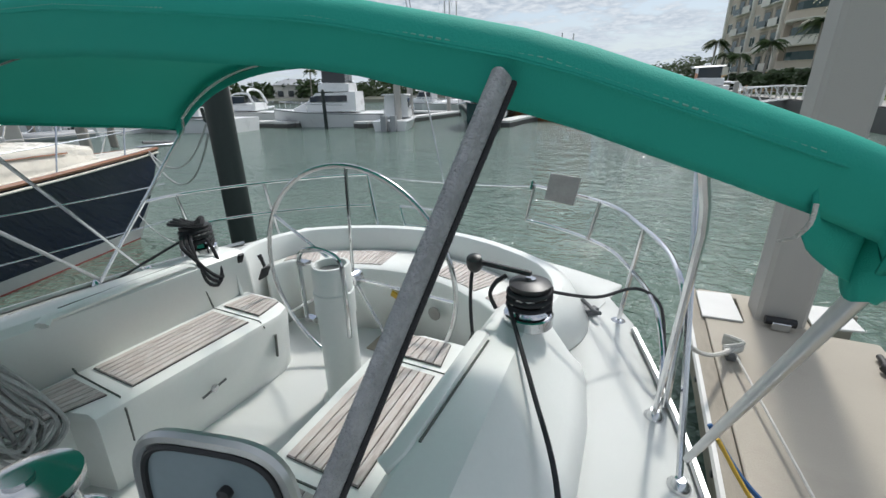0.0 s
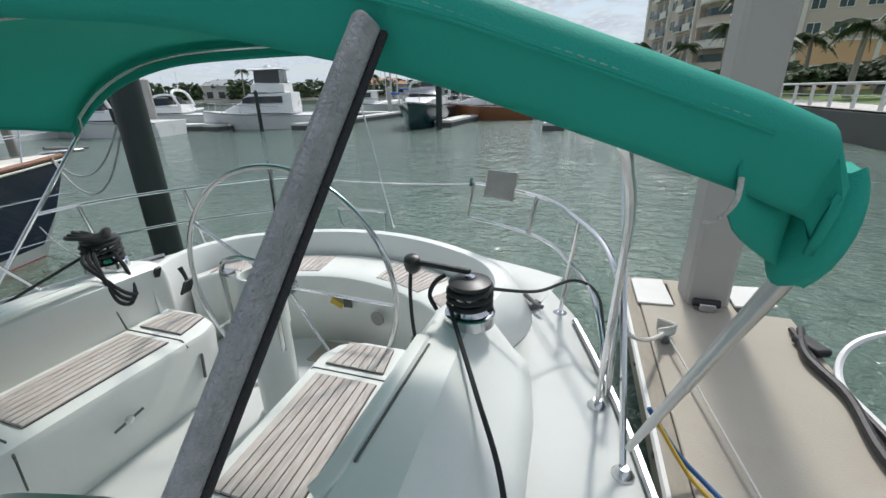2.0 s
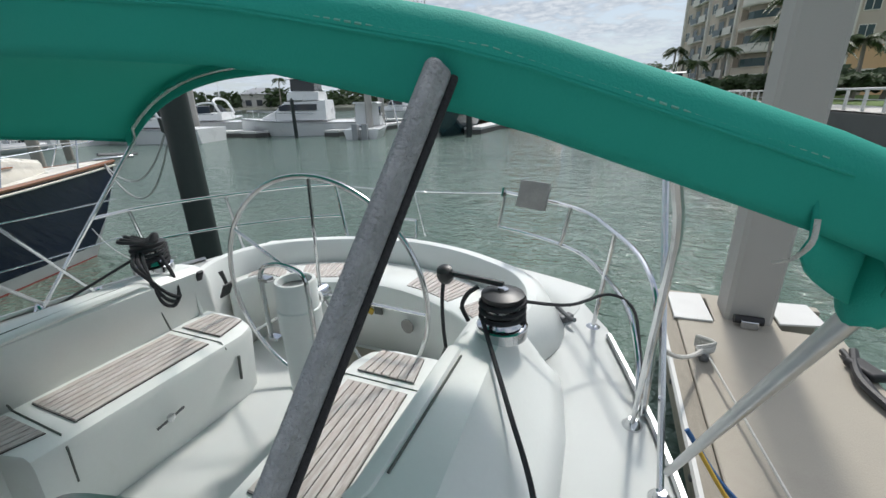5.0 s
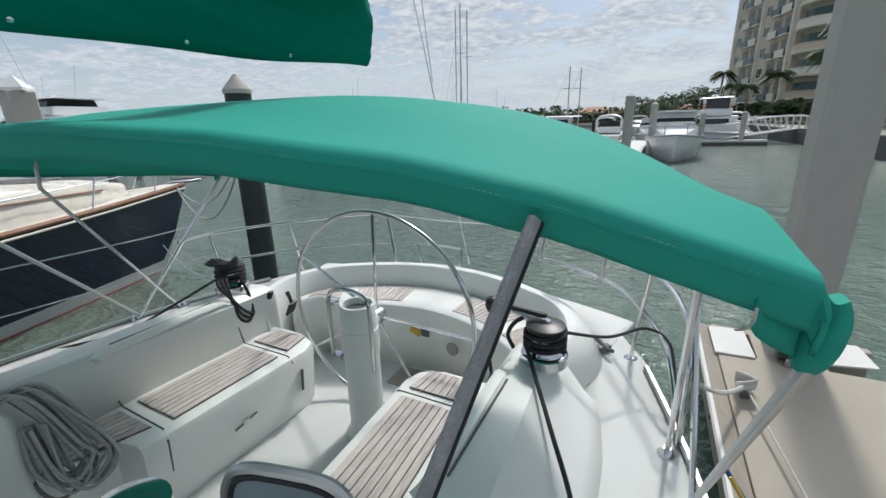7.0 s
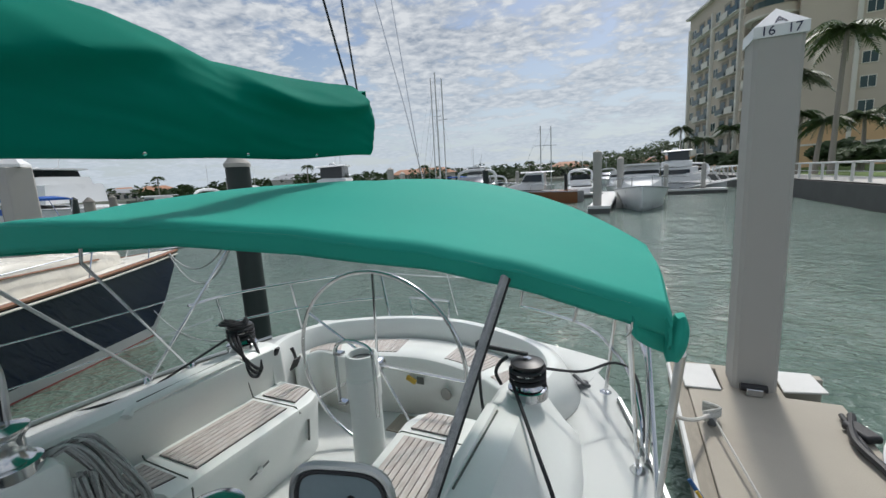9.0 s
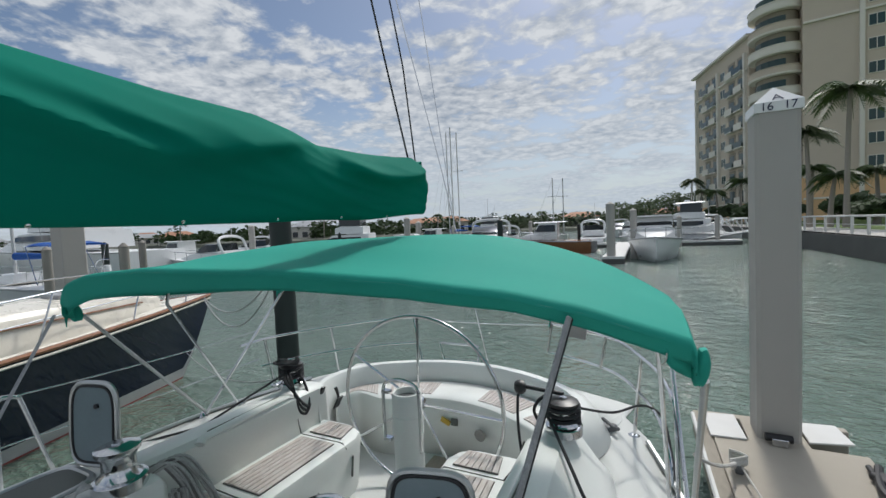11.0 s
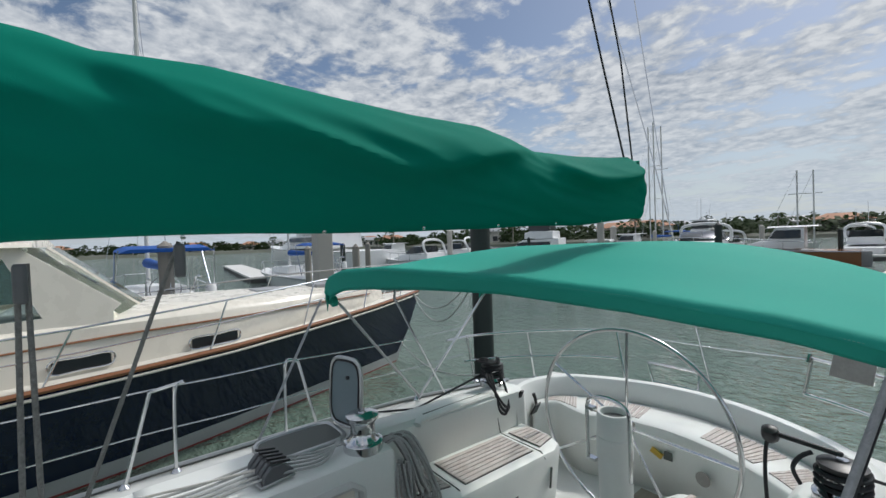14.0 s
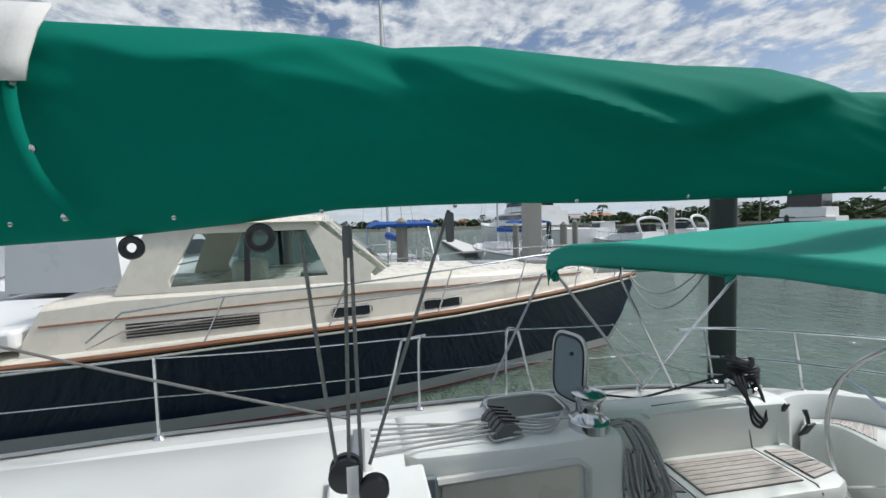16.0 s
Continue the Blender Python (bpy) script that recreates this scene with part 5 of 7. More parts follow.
rope("spring_line", sag((x, y, DOCK_Z + 0.08), (2.44, 2.05, DOCK_Z + 0.05), 0.0) + sag((2.44, 2.05, DOCK_Z + 0.05), (2.36, -0.6, DOCK_Z + 0.03), 0.0), 0.008, ROPE_W, "thin pale line stretched along the dock", "mooring lines")
rope("dock_hose", curve([(1.95, 2.46, -0.20), (2.10, 2.38, -0.40), (2.22, 2.30, DOCK_Z + 0.02), (2.30, 2.10, DOCK_Z + 0.015), (2.27, 1.6, DOCK_Z + 0.015), (2.33, 0.8, DOCK_Z + 0.015)], 6), 0.010, YELLOW, "dull yellow cord lying on the dock")
rope("blue_lashing", curve([(1.92, 2.52, -0.18), (2.06, 2.46, -0.36), (2.18, 2.42, -0.46), (2.27, 2.30, DOCK_Z + 0.03), (2.30, 2.26, DOCK_Z + 0.035)], 6), 0.012, BLUER, "blue and dark lashing over the dock edge")
b = B()
for k in range(3):
    b.tube(curve([(2.44 + 0.02 * k, 2.02, DOCK_Z + 0.03), (2.48, 1.98 + 0.02 * k, DOCK_Z + 0.06), (2.50 + 0.02 * k, 1.90, DOCK_Z + 0.05), (2.45, 1.92, DOCK_Z + 0.03)], 5), 0.008, 6)
solo("shackle_knot", b, STEEL, "steel shackles and knotted line on the dock", "shackle")
b = B()
b.tube(curve([(3.20, 4.1, DOCK_Z + 0.04), (3.08, 3.7, DOCK_Z + 0.05), (3.13, 3.3, DOCK_Z + 0.04), (3.06, 2.8, DOCK_Z + 0.04), (3.10, 2.2, DOCK_Z + 0.04), (3.08, 0.8, DOCK_Z + 0.04)], 8), 0.028, 8)
b.tube(curve([(3.14, 4.1, DOCK_Z + 0.03), (3.12, 3.5, DOCK_Z + 0.03), (3.16, 2.9, DOCK_Z + 0.03), (3.14, 1.9, DOCK_Z + 0.03)], 8), 0.02, 8)
solo("shore_power_cable", b, RUBBER, "thick black shore power cables lying on the dock", "cable")
rope("white_hose", curve([(4.6, 4.0, -0.35), (3.8, 3.80, -0.2), (3.34, 3.72, -0.30), (3.15, 3.45, DOCK_Z + 0.05), (3.18, 2.9, DOCK_Z + 0.03), (3.13, 1.5, DOCK_Z + 0.03)], 8), 0.022, PVC, "white dock hose bent over the edge")
b = B()
b.obox(pose(3.17, 3.86, DOCK_Z + 0.04, 0, 0, 20), 0.12, 0.22, 0.06)
solo("dock_fender", b, RUBBER, "black rubber bumper lying at the dock edge", "bumper", bevel=0.02)

# ---- dark round pile off the quarter ----
dp = thing("mooring_pile", (-2.9, 4.15, -3), "tall dark sleeved mooring pile with a pale cone cap", "pile")
DPX, DPY = -3.30, 4.25
part("shaft", B().lathe([(0.165, -3), (0.16, 0), (0.155, 1.86)], at=(DPX, DPY, 0), n=20), DARKPILE, dp)
part("cap", B().lathe([(0.17, 1.85), (0.17, 1.90), (0.02, 2.08)], at=(DPX, DPY, 0), n=20), CONC, dp, "pale cone cap")
part("rope_hook", B().tube([(DPX - 0.14, DPY - 0.02, 0.98), (DPX - 0.22, DPY - 0.05, 1.03), (DPX - 0.24, DPY - 0.05, 1.18)], 0.02, 6), DARKPILE, dp)

# ---- the navy motor yacht in the next berth ----
nb = thing("motor_yacht", (-6.3, 0, WATER_Z), "navy-hulled motor yacht with a cream deckhouse and varnished toe rail", "motor yacht")
NB_HB = [(-7.0, 1.70), (-5, 1.82), (-3, 1.88), (-1, 1.83), (0, 1.76), (1, 1.62), (2.4, 1.26), (3.7, 0.82), (4.8, 0.34), (5.4, 0.03)]
NB_WL = [(-7.0, 1.45), (-3, 1.45), (-1, 1.40), (0, 1.28), (1, 1.05), (2.4, 0.66), (3.7, 0.32), (4.7, 0.02), (5.4, 0.0)]
NB_SH = [(-7, 0.0), (-4.5, 0.06), (-3.4, 0.10), (-2.2, 0.155), (-0.8, 0.20), (0.9, 0.245), (3.1, 0.325), (5.0, 0.40), (5.4, 0.415)]
NBC = lambda y: -6.36 - 0.065 * y
ny = [-7 + 0.4 * i for i in range(28)] + [4.1, 4.4, 4.7, 5.0, 5.25, 5.4]


def nb_ring(y, z0, z1, n):
    """Points up the side from z0 to z1 (None: the sheer), no lower than the raked stem."""
    hb, hw, zs = table(NB_HB, y), table(NB_WL, y), table(NB_SH, y)
    foot = -1.4 + 1.8 * max(0.0, (y - 4.55) / 0.85)
    z1 = zs if z1 is None else z1
    out = []
    for i in range(n + 1):
        z = min(max(lerp(z0, z1, i / n), foot), zs)
        t = max(0.0, (z + 1.1) / (zs + 1.1))
        out.append((NBC(y) + lerp(hw, hb, t ** 1.35), y, z))
    return out


for z0, z1, k, mt, nm in ((-0.90, None, 7, NAVY, "hull_side"), (-1.075, -0.90, 2, BOOT, "boot_stripe"), (-1.4, -1.075, 2, ANTIFOUL, "bottom")):
    rows = []
    for y in ny:
        near = nb_ring(y, z0, z1, k)
        far = [(2 * NBC(y) - x, yy, z) for x, yy, z in near[::-1]]
        rows.append(near + far)
    part(nm, B().loft(rows, caps=True), mt, nb)
rows = []
for y in ny:
    hb, zs = table(NB_HB, y), table(NB_SH, y)
    rows.append([(NBC(y) + hb * s, y, zs + 0.01 + 0.05 * (1 - s * s)) for s in (-0.98, -0.6, 0, 0.6, 0.98)])
part("deck", B().loft(rows), CREAM, nb, solid=0.02)
for sg in (1, -1):
    part("toe_rail", B().tube([(NBC(y) + sg * table(NB_HB, y), y, table(NB_SH, y) + 0.02) for y in ny], 0.035, 6), VARNISH, nb, "varnished wooden toe rail")
    part("rub_strake", B().tube([(NBC(y) + sg * (table(NB_HB, y) + 0.01), y, table(NB_SH, y) - 0.05) for y in ny], 0.018, 6), CREAM, nb)
# trunk cabin forward and the deckhouse
rows = []
for y, w, t in ((4.3, 0.15, 0.55), (3.8, 0.45, 0.66), (2.6, 0.95, 0.76), (1.2, 1.26, 0.80), (-0.2, 1.40, 0.82), (-0.9, 1.42, 0.82), (-3.6, 1.42, 0.80), (-4.4, 1.42, 0.72), (-4.6, 1.42, 0.35)):
    zs = table(NB_SH, y)
    rows.append([(NBC(y) + s * x, y, z) for s, x, z in ((1, w + 0.08, zs + 0.02), (1, w, t - 0.08), (1, w * 0.93, t), (1, w * 0.5, t + 0.05), (-1, w * 0.5, t + 0.05), (-1, w * 0.93, t), (-1, w, t - 0.08), (-1, w + 0.08, zs + 0.02))])
part("trunk_cabin", B().loft(rows, caps=True), CREAM, nb)
c0 = lambda y: NBC(y)
for sg in (1, -1):
    part("cabin_strip", B().tube([(NBC(y) + sg * (table([(-4.4, 1.44), (-0.2, 1.425), (1.2, 1.285), (2.6, 0.975), (3.8, 0.47)], y) + 0.012), y, table([(-4.4, 0.46), (-0.2, 0.62), (1.2, 0.62), (2.6, 0.62), (3.8, 0.58)], y)) for y in (-4.4, -3, -1.5, -0.2, 0.5, 1.2, 1.9, 2.6, 3.2, 3.8)], 0.014, 6), VARNISH, nb, "thin varnished strip along the cabin side")
# deckhouse built as pillars, lower wall and roof so that one sees through it
hx = 1.36


def hslab(poly, s, x_low, x_top, th=0.06):
    """A side piece of the house in the plane of its wall, leaning inward with height."""
    f = lambda y, z: c0(y) + s * lerp(x_low, x_top, (z - 0.8) / 0.95)
    n = len(poly)
    v = [(f(y, z), y, z) for y, z in poly] + [(f(y, z) - s * th, y, z) for y, z in poly]
    return B().add(v, [tuple(range(n)), tuple(range(2 * n - 1, n - 1, -1))] + [(i, (i + 1) % n, n + (i + 1) % n, n + i) for i in range(n)])


for s in (1, -1):
    part("house_sill", hslab([(-3.62, 0.78), (-0.30, 0.78), (-0.30, 0.90), (-0.92, 0.90), (-2.98, 0.85), (-3.60, 0.86)], s, hx, hx - 0.16), CREAM, nb)
    part("aft_pillar", hslab([(-3.60, 0.86), (-2.98, 0.85), (-3.0, 0.95), (-2.70, 1.56), (-2.75, 1.70), (-3.25, 1.70)], s, hx, hx - 0.16), CREAM, nb)
    part("fore_pillar", hslab([(-0.92, 0.90), (-0.30, 0.90), (-0.22, 0.98), (-1.10, 1.70), (-1.28, 1.70), (-1.22, 1.58)], s, hx, hx - 0.16), CREAM, nb)
    part("house_head", hslab([(-2.70, 1.56), (-1.22, 1.58), (-1.28, 1.70), (-2.75, 1.70)], s, hx, hx - 0.16), CREAM, nb)
    for pane in ([(-2.98, 0.85), (-2.05, 0.87), (-2.05, 1.57), (-2.70, 1.56)], [(-2.0, 0.87), (-0.92, 0.90), (-1.22, 1.58), (-2.0, 1.57)]):
        w = part("side_window", hslab(pane, s, hx - 0.025, hx - 0.185, 0.012), GLASS, nb, "clear cabin side window")
        w.visible_shadow = False
    part("window_bar", hslab([(-2.06, 0.86), (-1.99, 0.86), (-1.99, 1.58), (-2.06, 1.58)], s, hx - 0.01, hx - 0.17, 0.04), RUBBER, nb)
    for y0, y1 in ((-0.86, -0.34), (0.50, 1.08)):
        part("portlight_frame", B().tube(curve([(c0(y) + s * (1.498 if y < 0 else (1.423 if y < 0.8 else 1.368)), y, z) for y, z in ((y0, 0.285), ((y0 + y1) / 2, 0.292), (y1, 0.305), (y1, 0.445), ((y0 + y1) / 2, 0.44), (y0, 0.43))], 4, closed=True), 0.013, 6, closed=True), STEEL, nb, "bright portlight rim")
        part("portlight", B().add([(c0(y) + s * ((1.50 if y < 0 else (1.425 if y < 0.8 else 1.37))), y, z) for y, z in ((y0, 0.285), (y1, 0.305), (y1, 0.445), (y0, 0.43))] + [(c0(y) + s * (1.44 if y < 0 else (1.35 if y < 0.8 else 1.295)), y, z) for y, z in ((y0, 0.285), (y1, 0.305), (y1, 0.445), (y0, 0.43))],
                  [(0, 1, 2, 3), (7, 6, 5, 4), (0, 1, 5, 4), (1, 2, 6, 5), (2, 3, 7, 6), (3, 0, 4, 7)]), GLASSD, nb, "dark oblong portlight", bevel=0.01)
    for k in range(5):
        part("vent_louvre", B().tube([(c0(-3.4) + s * 1.492, -3.45, 0.245 + 0.042 * k), (c0(-1.9) + s * 1.492, -1.85, 0.30 + 0.036 * k)], 0.013, 6), RUBBER, nb, "dark engine vent louvre")
part("roof", B().loft([[(c0(y) + x, y, z) for x, z in ((-1.30, 1.70), (-1.22, 1.76), (-0.6, 1.81), (0, 1.82), (0.6, 1.81), (1.22, 1.76), (1.30, 1.70))] for y in (-3.9, -3.3, -2.0, -1.15, -0.98)], caps=True), CREAM, nb)
rows = [[(c0(-0.25) + x, -0.25 + 0.35 * (1 - abs(x) / 1.36), 0.86) for x in (-1.34, -0.7, 0, 0.7, 1.34)], [(c0(-1.1) + x * 0.88, -1.10 + 0.25 * (1 - abs(x) / 1.36), 1.70) for x in (-1.34, -0.7, 0, 0.7, 1.34)]]
w = part("windscreen", B().loft(rows), GLASS, nb, "raked three-pane windscreen", solid=0.012)
w.visible_shadow = False
for x in (-0.45, 0.45):
    part("windscreen_bar", B().tube([(c0(-0.25) + x, -0.01, 0.86), (c0(-1.1) + x * 0.88, -0.93, 1.70)], 0.03, 6), CREAM, nb)
part("helm_console", B().box(c0(-1) - 1.1, c0(-1) + 1.1, -1.35, -0.85, 0.5, 0.95), GREYB, nb, bevel=0.04)
part("helm_chair", B().box(c0(-2) + 0.45, c0(-2) + 0.95, -2.35, -1.9, 0.5, 1.15), CREAM, nb, bevel=0.08)
part("cockpit_well", B().box(c0(-5.5) - 1.5, c0(-5.5) + 1.5, -6.8, -4.6, 0.2, 0.45), WHITEB, nb, bevel=0.05)
# bow rail
rail_pts = [(-3.35, 0.62), (-2.2, 0.74), (-0.66, 0.79), (0.93, 0.90), (2.34, 1.0), (3.7, 1.06), (4.9, 1.10)]
for s in (1, -1):
    for fr_, nm in ((1.0, "rail"), (0.55, "rail")):
        part(nm, B().tube([(NBC(y) + s * (table(NB_HB, y) - 0.10), y, lerp(table(NB_SH, y), z, fr_)) for y, z in [(-3.75, 0.28)] + rail_pts + [(5.3, 1.12)]], 0.013 if fr_ == 1 else 0.009, 6), STEEL, nb, "stainless bow rail")
    for y, z in rail_pts[1:]:
        part("rail_post", B().tube([(NBC(y) + s * (table(NB_HB, y) - 0.10), y, z), (NBC(y - 0.25) + s * (table(NB_HB, y - 0.25) - 0.06), y - 0.25, table(NB_SH, y) + 0.02)], 0.012, 6), STEEL, nb)
part("rail", B().tube([(NBC(5.3) - 0.1, 5.25, 1.12), (NBC(5.4), 5.5, 1.12), (NBC(5.3) + 0.1, 5.25, 1.12)], 0.013, 6), STEEL, nb)
part("bow_roller", B().box(NBC(5.4) - 0.06, NBC(5.4) + 0.06, 5.1, 5.75, 0.44, 0.50), STEEL, nb, bevel=0.01)
part("anchor_stock", B().tube([(NBC(5.4), 5.2, 0.56), (NBC(5.4), 5.85, 0.50)], 0.03, 6), GREYPL, nb)
for y in (1.9, 3.0):
    part("deck_hatch", B().box(NBC(y) - 0.28, NBC(y) + 0.28, y - 0.25, y + 0.25, 0.78, 0.86), GREYB, nb, bevel=0.02)
for k in range(2):
    rope("bow_line", sag((NBC(5.2) + 0.05, 5.2, 0.46), (DPX - 0.14, DPY - 0.1, 1.0 - 0.12 * k), 0.45 + 0.2 * k, 14), 0.013, ROPE_G, "slack grey bow line from the yacht to the pile", "bow lines")
rope("berth_line", sag((NBC(4.5) + 0.5, 4.5, -0.5), (-1.9, 2.9, 0.1), 0.25), 0.008, ROPE_G, "thin slack line between the two boats")


# ---- other boats, piles and docks ----
def frame_box(bld, m, x0, x1, y0, y1, z0, z1):
    bld.add([m @ Vector((x, y, z)) for x in (x0, x1) for y in (y0, y1) for z in (z0, z1)], [(0, 1, 3, 2), (4, 6, 7, 5), (0, 4, 5, 1), (2, 3, 7, 6), (0, 2, 6, 4), (1, 5, 7, 3)])


def boat_hull(m, L, W, F, flare=1.0):
    """A planing hull, bow towards +y, waterline at z 0."""
    rows = []
    for i in range(15):
        t = i / 14
        y = -L / 2 + L * t
        hb = W / 2 * (1 if t < 0.5 else max(0.02, 1 - ((t - 0.5) / 0.5) ** 2.4))
        hw = W / 2 * 0.86 * (1 if t < 0.4 else max(0.01, 1 - ((t - 0.4) / 0.55) ** 1.6 if t < 0.95 else 0.01))
        zs = F * (0.85 + 0.35 * t * t)
        zk = -0.4 + (0.5 * max(0, (t - 0.85) / 0.15)) * F
        rows.append([m @ Vector(p) for p in ((hb, y, zs), (lerp(hw, hb, 0.45), y, zs * 0.5), (hw, y, max(zk, 0.0)), (0.0, y, zk), (-hw, y, max(zk, 0.0)), (-lerp(hw, hb, 0.45), y, zs * 0.5), (-hb, y, zs))])
    return B().loft(rows, closed=True, caps=True)


def motor_boat(at, heading, L, W, F, hull, style, label, group="moored motor boats"):
    m = pose(at[0], at[1], WATER_Z, 0, 0, heading)
    bt = thing("motor_boat", (at[0], at[1], WATER_Z), label, "boat", group)
    part("hull", boat_hull(m, L, W, F), hull, bt)
    part("rub_rail", B().tube([m @ Vector((W / 2 * (1 if t < 0.5 else max(0.02, 1 - ((t - 0.5) / 0.5) ** 2.4)) * s + 0.01 * s, -L / 2 + L * t, F * (0.85 + 0.35 * t * t) - 0.06)) for s, t in [(1, i / 14) for i in range(15)] + [(-1, 1 - i / 14) for i in range(15)]], 0.04, 5), STEEL if hull is not WHITEB else GREYB, bt)

    def body(nm, secs, mt, lab=""):
        part(nm, B().loft([[m @ Vector((x * s, y, z)) for s, x, z in ((1, w, z0), (1, w * 0.92, z1 - 0.06), (1, w * 0.8, z1), (-1, w * 0.8, z1), (-1, w * 0.92, z1 - 0.06), (-1, w, z0))] for y, w, z0, z1 in secs], caps=True), mt, bt, lab)

    f = F
    if style in ("flybridge", "yacht"):
        body("deck_house", [(L * 0.30, W * 0.18, f, f + 0.25), (L * 0.16, W * 0.36, f, f + 0.75), (L * 0.08, W * 0.40, f, f + 1.35), (-L * 0.22, W * 0.41, f, f + 1.45), (-L * 0.25, W * 0.41, f, f + 1.45)], WHITEB)
        body("house_glazing", [(L * 0.128, W * 0.385, f + 0.72, f + 1.1), (L * 0.07, W * 0.413, f + 0.72, f + 1.22), (-L * 0.18, W * 0.418, f + 0.72, f + 1.22)], GLASSD, "dark wraparound windows")
        body("fly_bridge", [(L * 0.06, W * 0.30, f + 1.45, f + 1.95), (0, W * 0.38, f + 1.45, f + 2.1), (-L * 0.20, W * 0.38, f + 1.45, f + 2.05)], WHITEB)
        if style == "flybridge":
            body("enclosure", [(L * 0.02, W * 0.30, f + 2.1, f + 2.95), (-L * 0.17, W * 0.32, f + 2.05, f + 3.0)], GLASSD, "clear vinyl bridge enclosure")
        else:
            body("bridge_glazing", [(L * 0.03, W * 0.31, f + 2.08, f + 2.55), (-L * 0.16, W * 0.33, f + 2.05, f + 2.6)], GLASSD)
        body("hard_top", [(L * 0.06, W * 0.33, f + 2.95 - (0.4 if style == "yacht" else 0), f + 3.08 - (0.4 if style == "yacht" else 0)), (-L * 0.20, W * 0.36, f + 3.0 - (0.4 if style == "yacht" else 0), f + 3.12 - (0.4 if style == "yacht" else 0))], WHITEB)
        part("radar", B().lathe([(0.28, 0), (0.3, 0.1), (0.2, 0.22)], m=m @ pose(0, -L * 0.06, f + (3.12 if style == "flybridge" else 2.75)), n=14), WHITEB, bt)
        part("antenna", B().tube([m @ Vector((W * 0.2, -L * 0.1, f + 2.7)), m @ Vector((W * 0.22, -L * 0.13, f + 5.2))], 0.02, 5), WHITEB, bt)
        part("antenna", B().tube([m @ Vector((-W * 0.2, -L * 0.1, f + 2.7)), m @ Vector((-W * 0.2, -L * 0.12, f + 4.2))], 0.02, 5), WHITEB, bt)
    elif style == "express":
        body("deck_house", [(L * 0.32, W * 0.15, f, f + 0.15), (L * 0.15, W * 0.36, f, f + 0.5), (-L * 0.05, W * 0.42, f, f + 0.65), (-L * 0.2, W * 0.42, f, f + 0.6)], WHITEB)
        body("windscreen", [(L * 0.10, W * 0.30, f + 0.5, f + 0.75), (0.0, W * 0.38, f + 0.55, f + 1.2), (-L * 0.12, W * 0.40, f + 0.6, f + 1.2)], GLASSD, "raked dark windscreen")
        part("arch", B().tube(curve([m @ Vector((W * 0.44, -L * 0.20, f + 0.5)), m @ Vector((W * 0.42, -L * 0.16, f + 1.5)), m @ Vector((0, -L * 0.15, f + 1.75)), m @ Vector((-W * 0.42, -L * 0.16, f + 1.5)), m @ Vector((-W * 0.44, -L * 0.20, f + 0.5))], 4), 0.11, 6), WHITEB, bt)
        part("antenna", B().tube([m @ Vector((0.2, -L * 0.15, f + 1.7)), m @ Vector((0.2, -L * 0.16, f + 3.6))], 0.018, 5), WHITEB, bt)
    elif style == "pilothouse":
        body("cuddy", [(L * 0.34, W * 0.12, f, f + 0.15), (L * 0.2, W * 0.34, f, f + 0.5), (0.05 * L, W * 0.38, f, f + 0.6)], WHITEB)
        body("pilothouse", [(L * 0.12, W * 0.34, f, f + 0.7), (L * 0.06, W * 0.36, f, f + 1.5), (-L * 0.14, W * 0.37, f, f + 1.5)], WHITEB)
        body("house_glazing", [(L * 0.105, W * 0.335, f + 0.72, f + 1.0), (L * 0.058, W * 0.368, f + 0.7, f + 1.36), (-L * 0.12, W * 0.378, f + 0.7, f + 1.36)], GLASSD, "dark pilothouse windows")
        body("roof", [(L * 0.12, W * 0.36, f + 1.5, f + 1.6), (-L * 0.24, W * 0.38, f + 1.5, f + 1.6)], WHITEB)
        for k in (-1, 1):
            part("outboard", B().loft([[m @ Vector((k * 0.32 + a * 0.18, -L / 2 - 0.25 + b2 * 0.25, z)) for a, b2 in ((-1, -1), (1, -1), (1, 1), (-1, 1))] for z in (-0.2, 0.3, 0.75, 1.0)], closed=True, caps=True), GREYB, bt, "dark outboard engine")
    elif style == "sail":
        body("coach_roof", [(L * 0.3, W * 0.12, f, f + 0.1), (L * 0.18, W * 0.25, f, f + 0.4), (-L * 0.12, W * 0.32, f, f + 0.5)], WHITEB)
        part("mast", B().tube([m @ Vector((0, L * 0.08, f)), m @ Vector((0, L * 0.08, f + L * 1.25))], 0.075, 8), ALUPAINT, bt)
        part("boom_cover", B().tube([m @ Vector((0, L * 0.06, f + 1.3)), m @ Vector((0, -L * 0.30, f + 1.25))], [0.2, 0.11], 10), BLUECV, bt, "blue sail cover on the boom")
        for p, q in (((0, L * 0.49, f), (0, L * 0.08, f + L * 1.22)), ((0, -L * 0.49, f), (0, L * 0.08, f + L * 1.24)), ((W * 0.45, L * 0.06, f), (0, L * 0.08, f + L * 1.0)), ((-W * 0.45, L * 0.06, f), (0, L * 0.08, f + L * 1.0))):
            part("stay", B().tube([m @ Vector(p), m @ Vector(q)], 0.012, 4), STEEL, bt)
        rl = curve([m @ Vector((x * W, y * L, f + 0.62)) for x, y in ((0.40, -0.30), (0.40, -0.42), (0.34, -0.49), (0, -0.505), (-0.34, -0.49), (-0.40, -0.42), (-0.40, -0.30))], 4)
        part("stern_rail", B().tube(rl, 0.016, 5), STEEL, bt)
        for q in rl[::4]:
            part("rail_post", B().tube([q, q - Vector((0, 0, 0.62))], 0.013, 5), STEEL, bt)
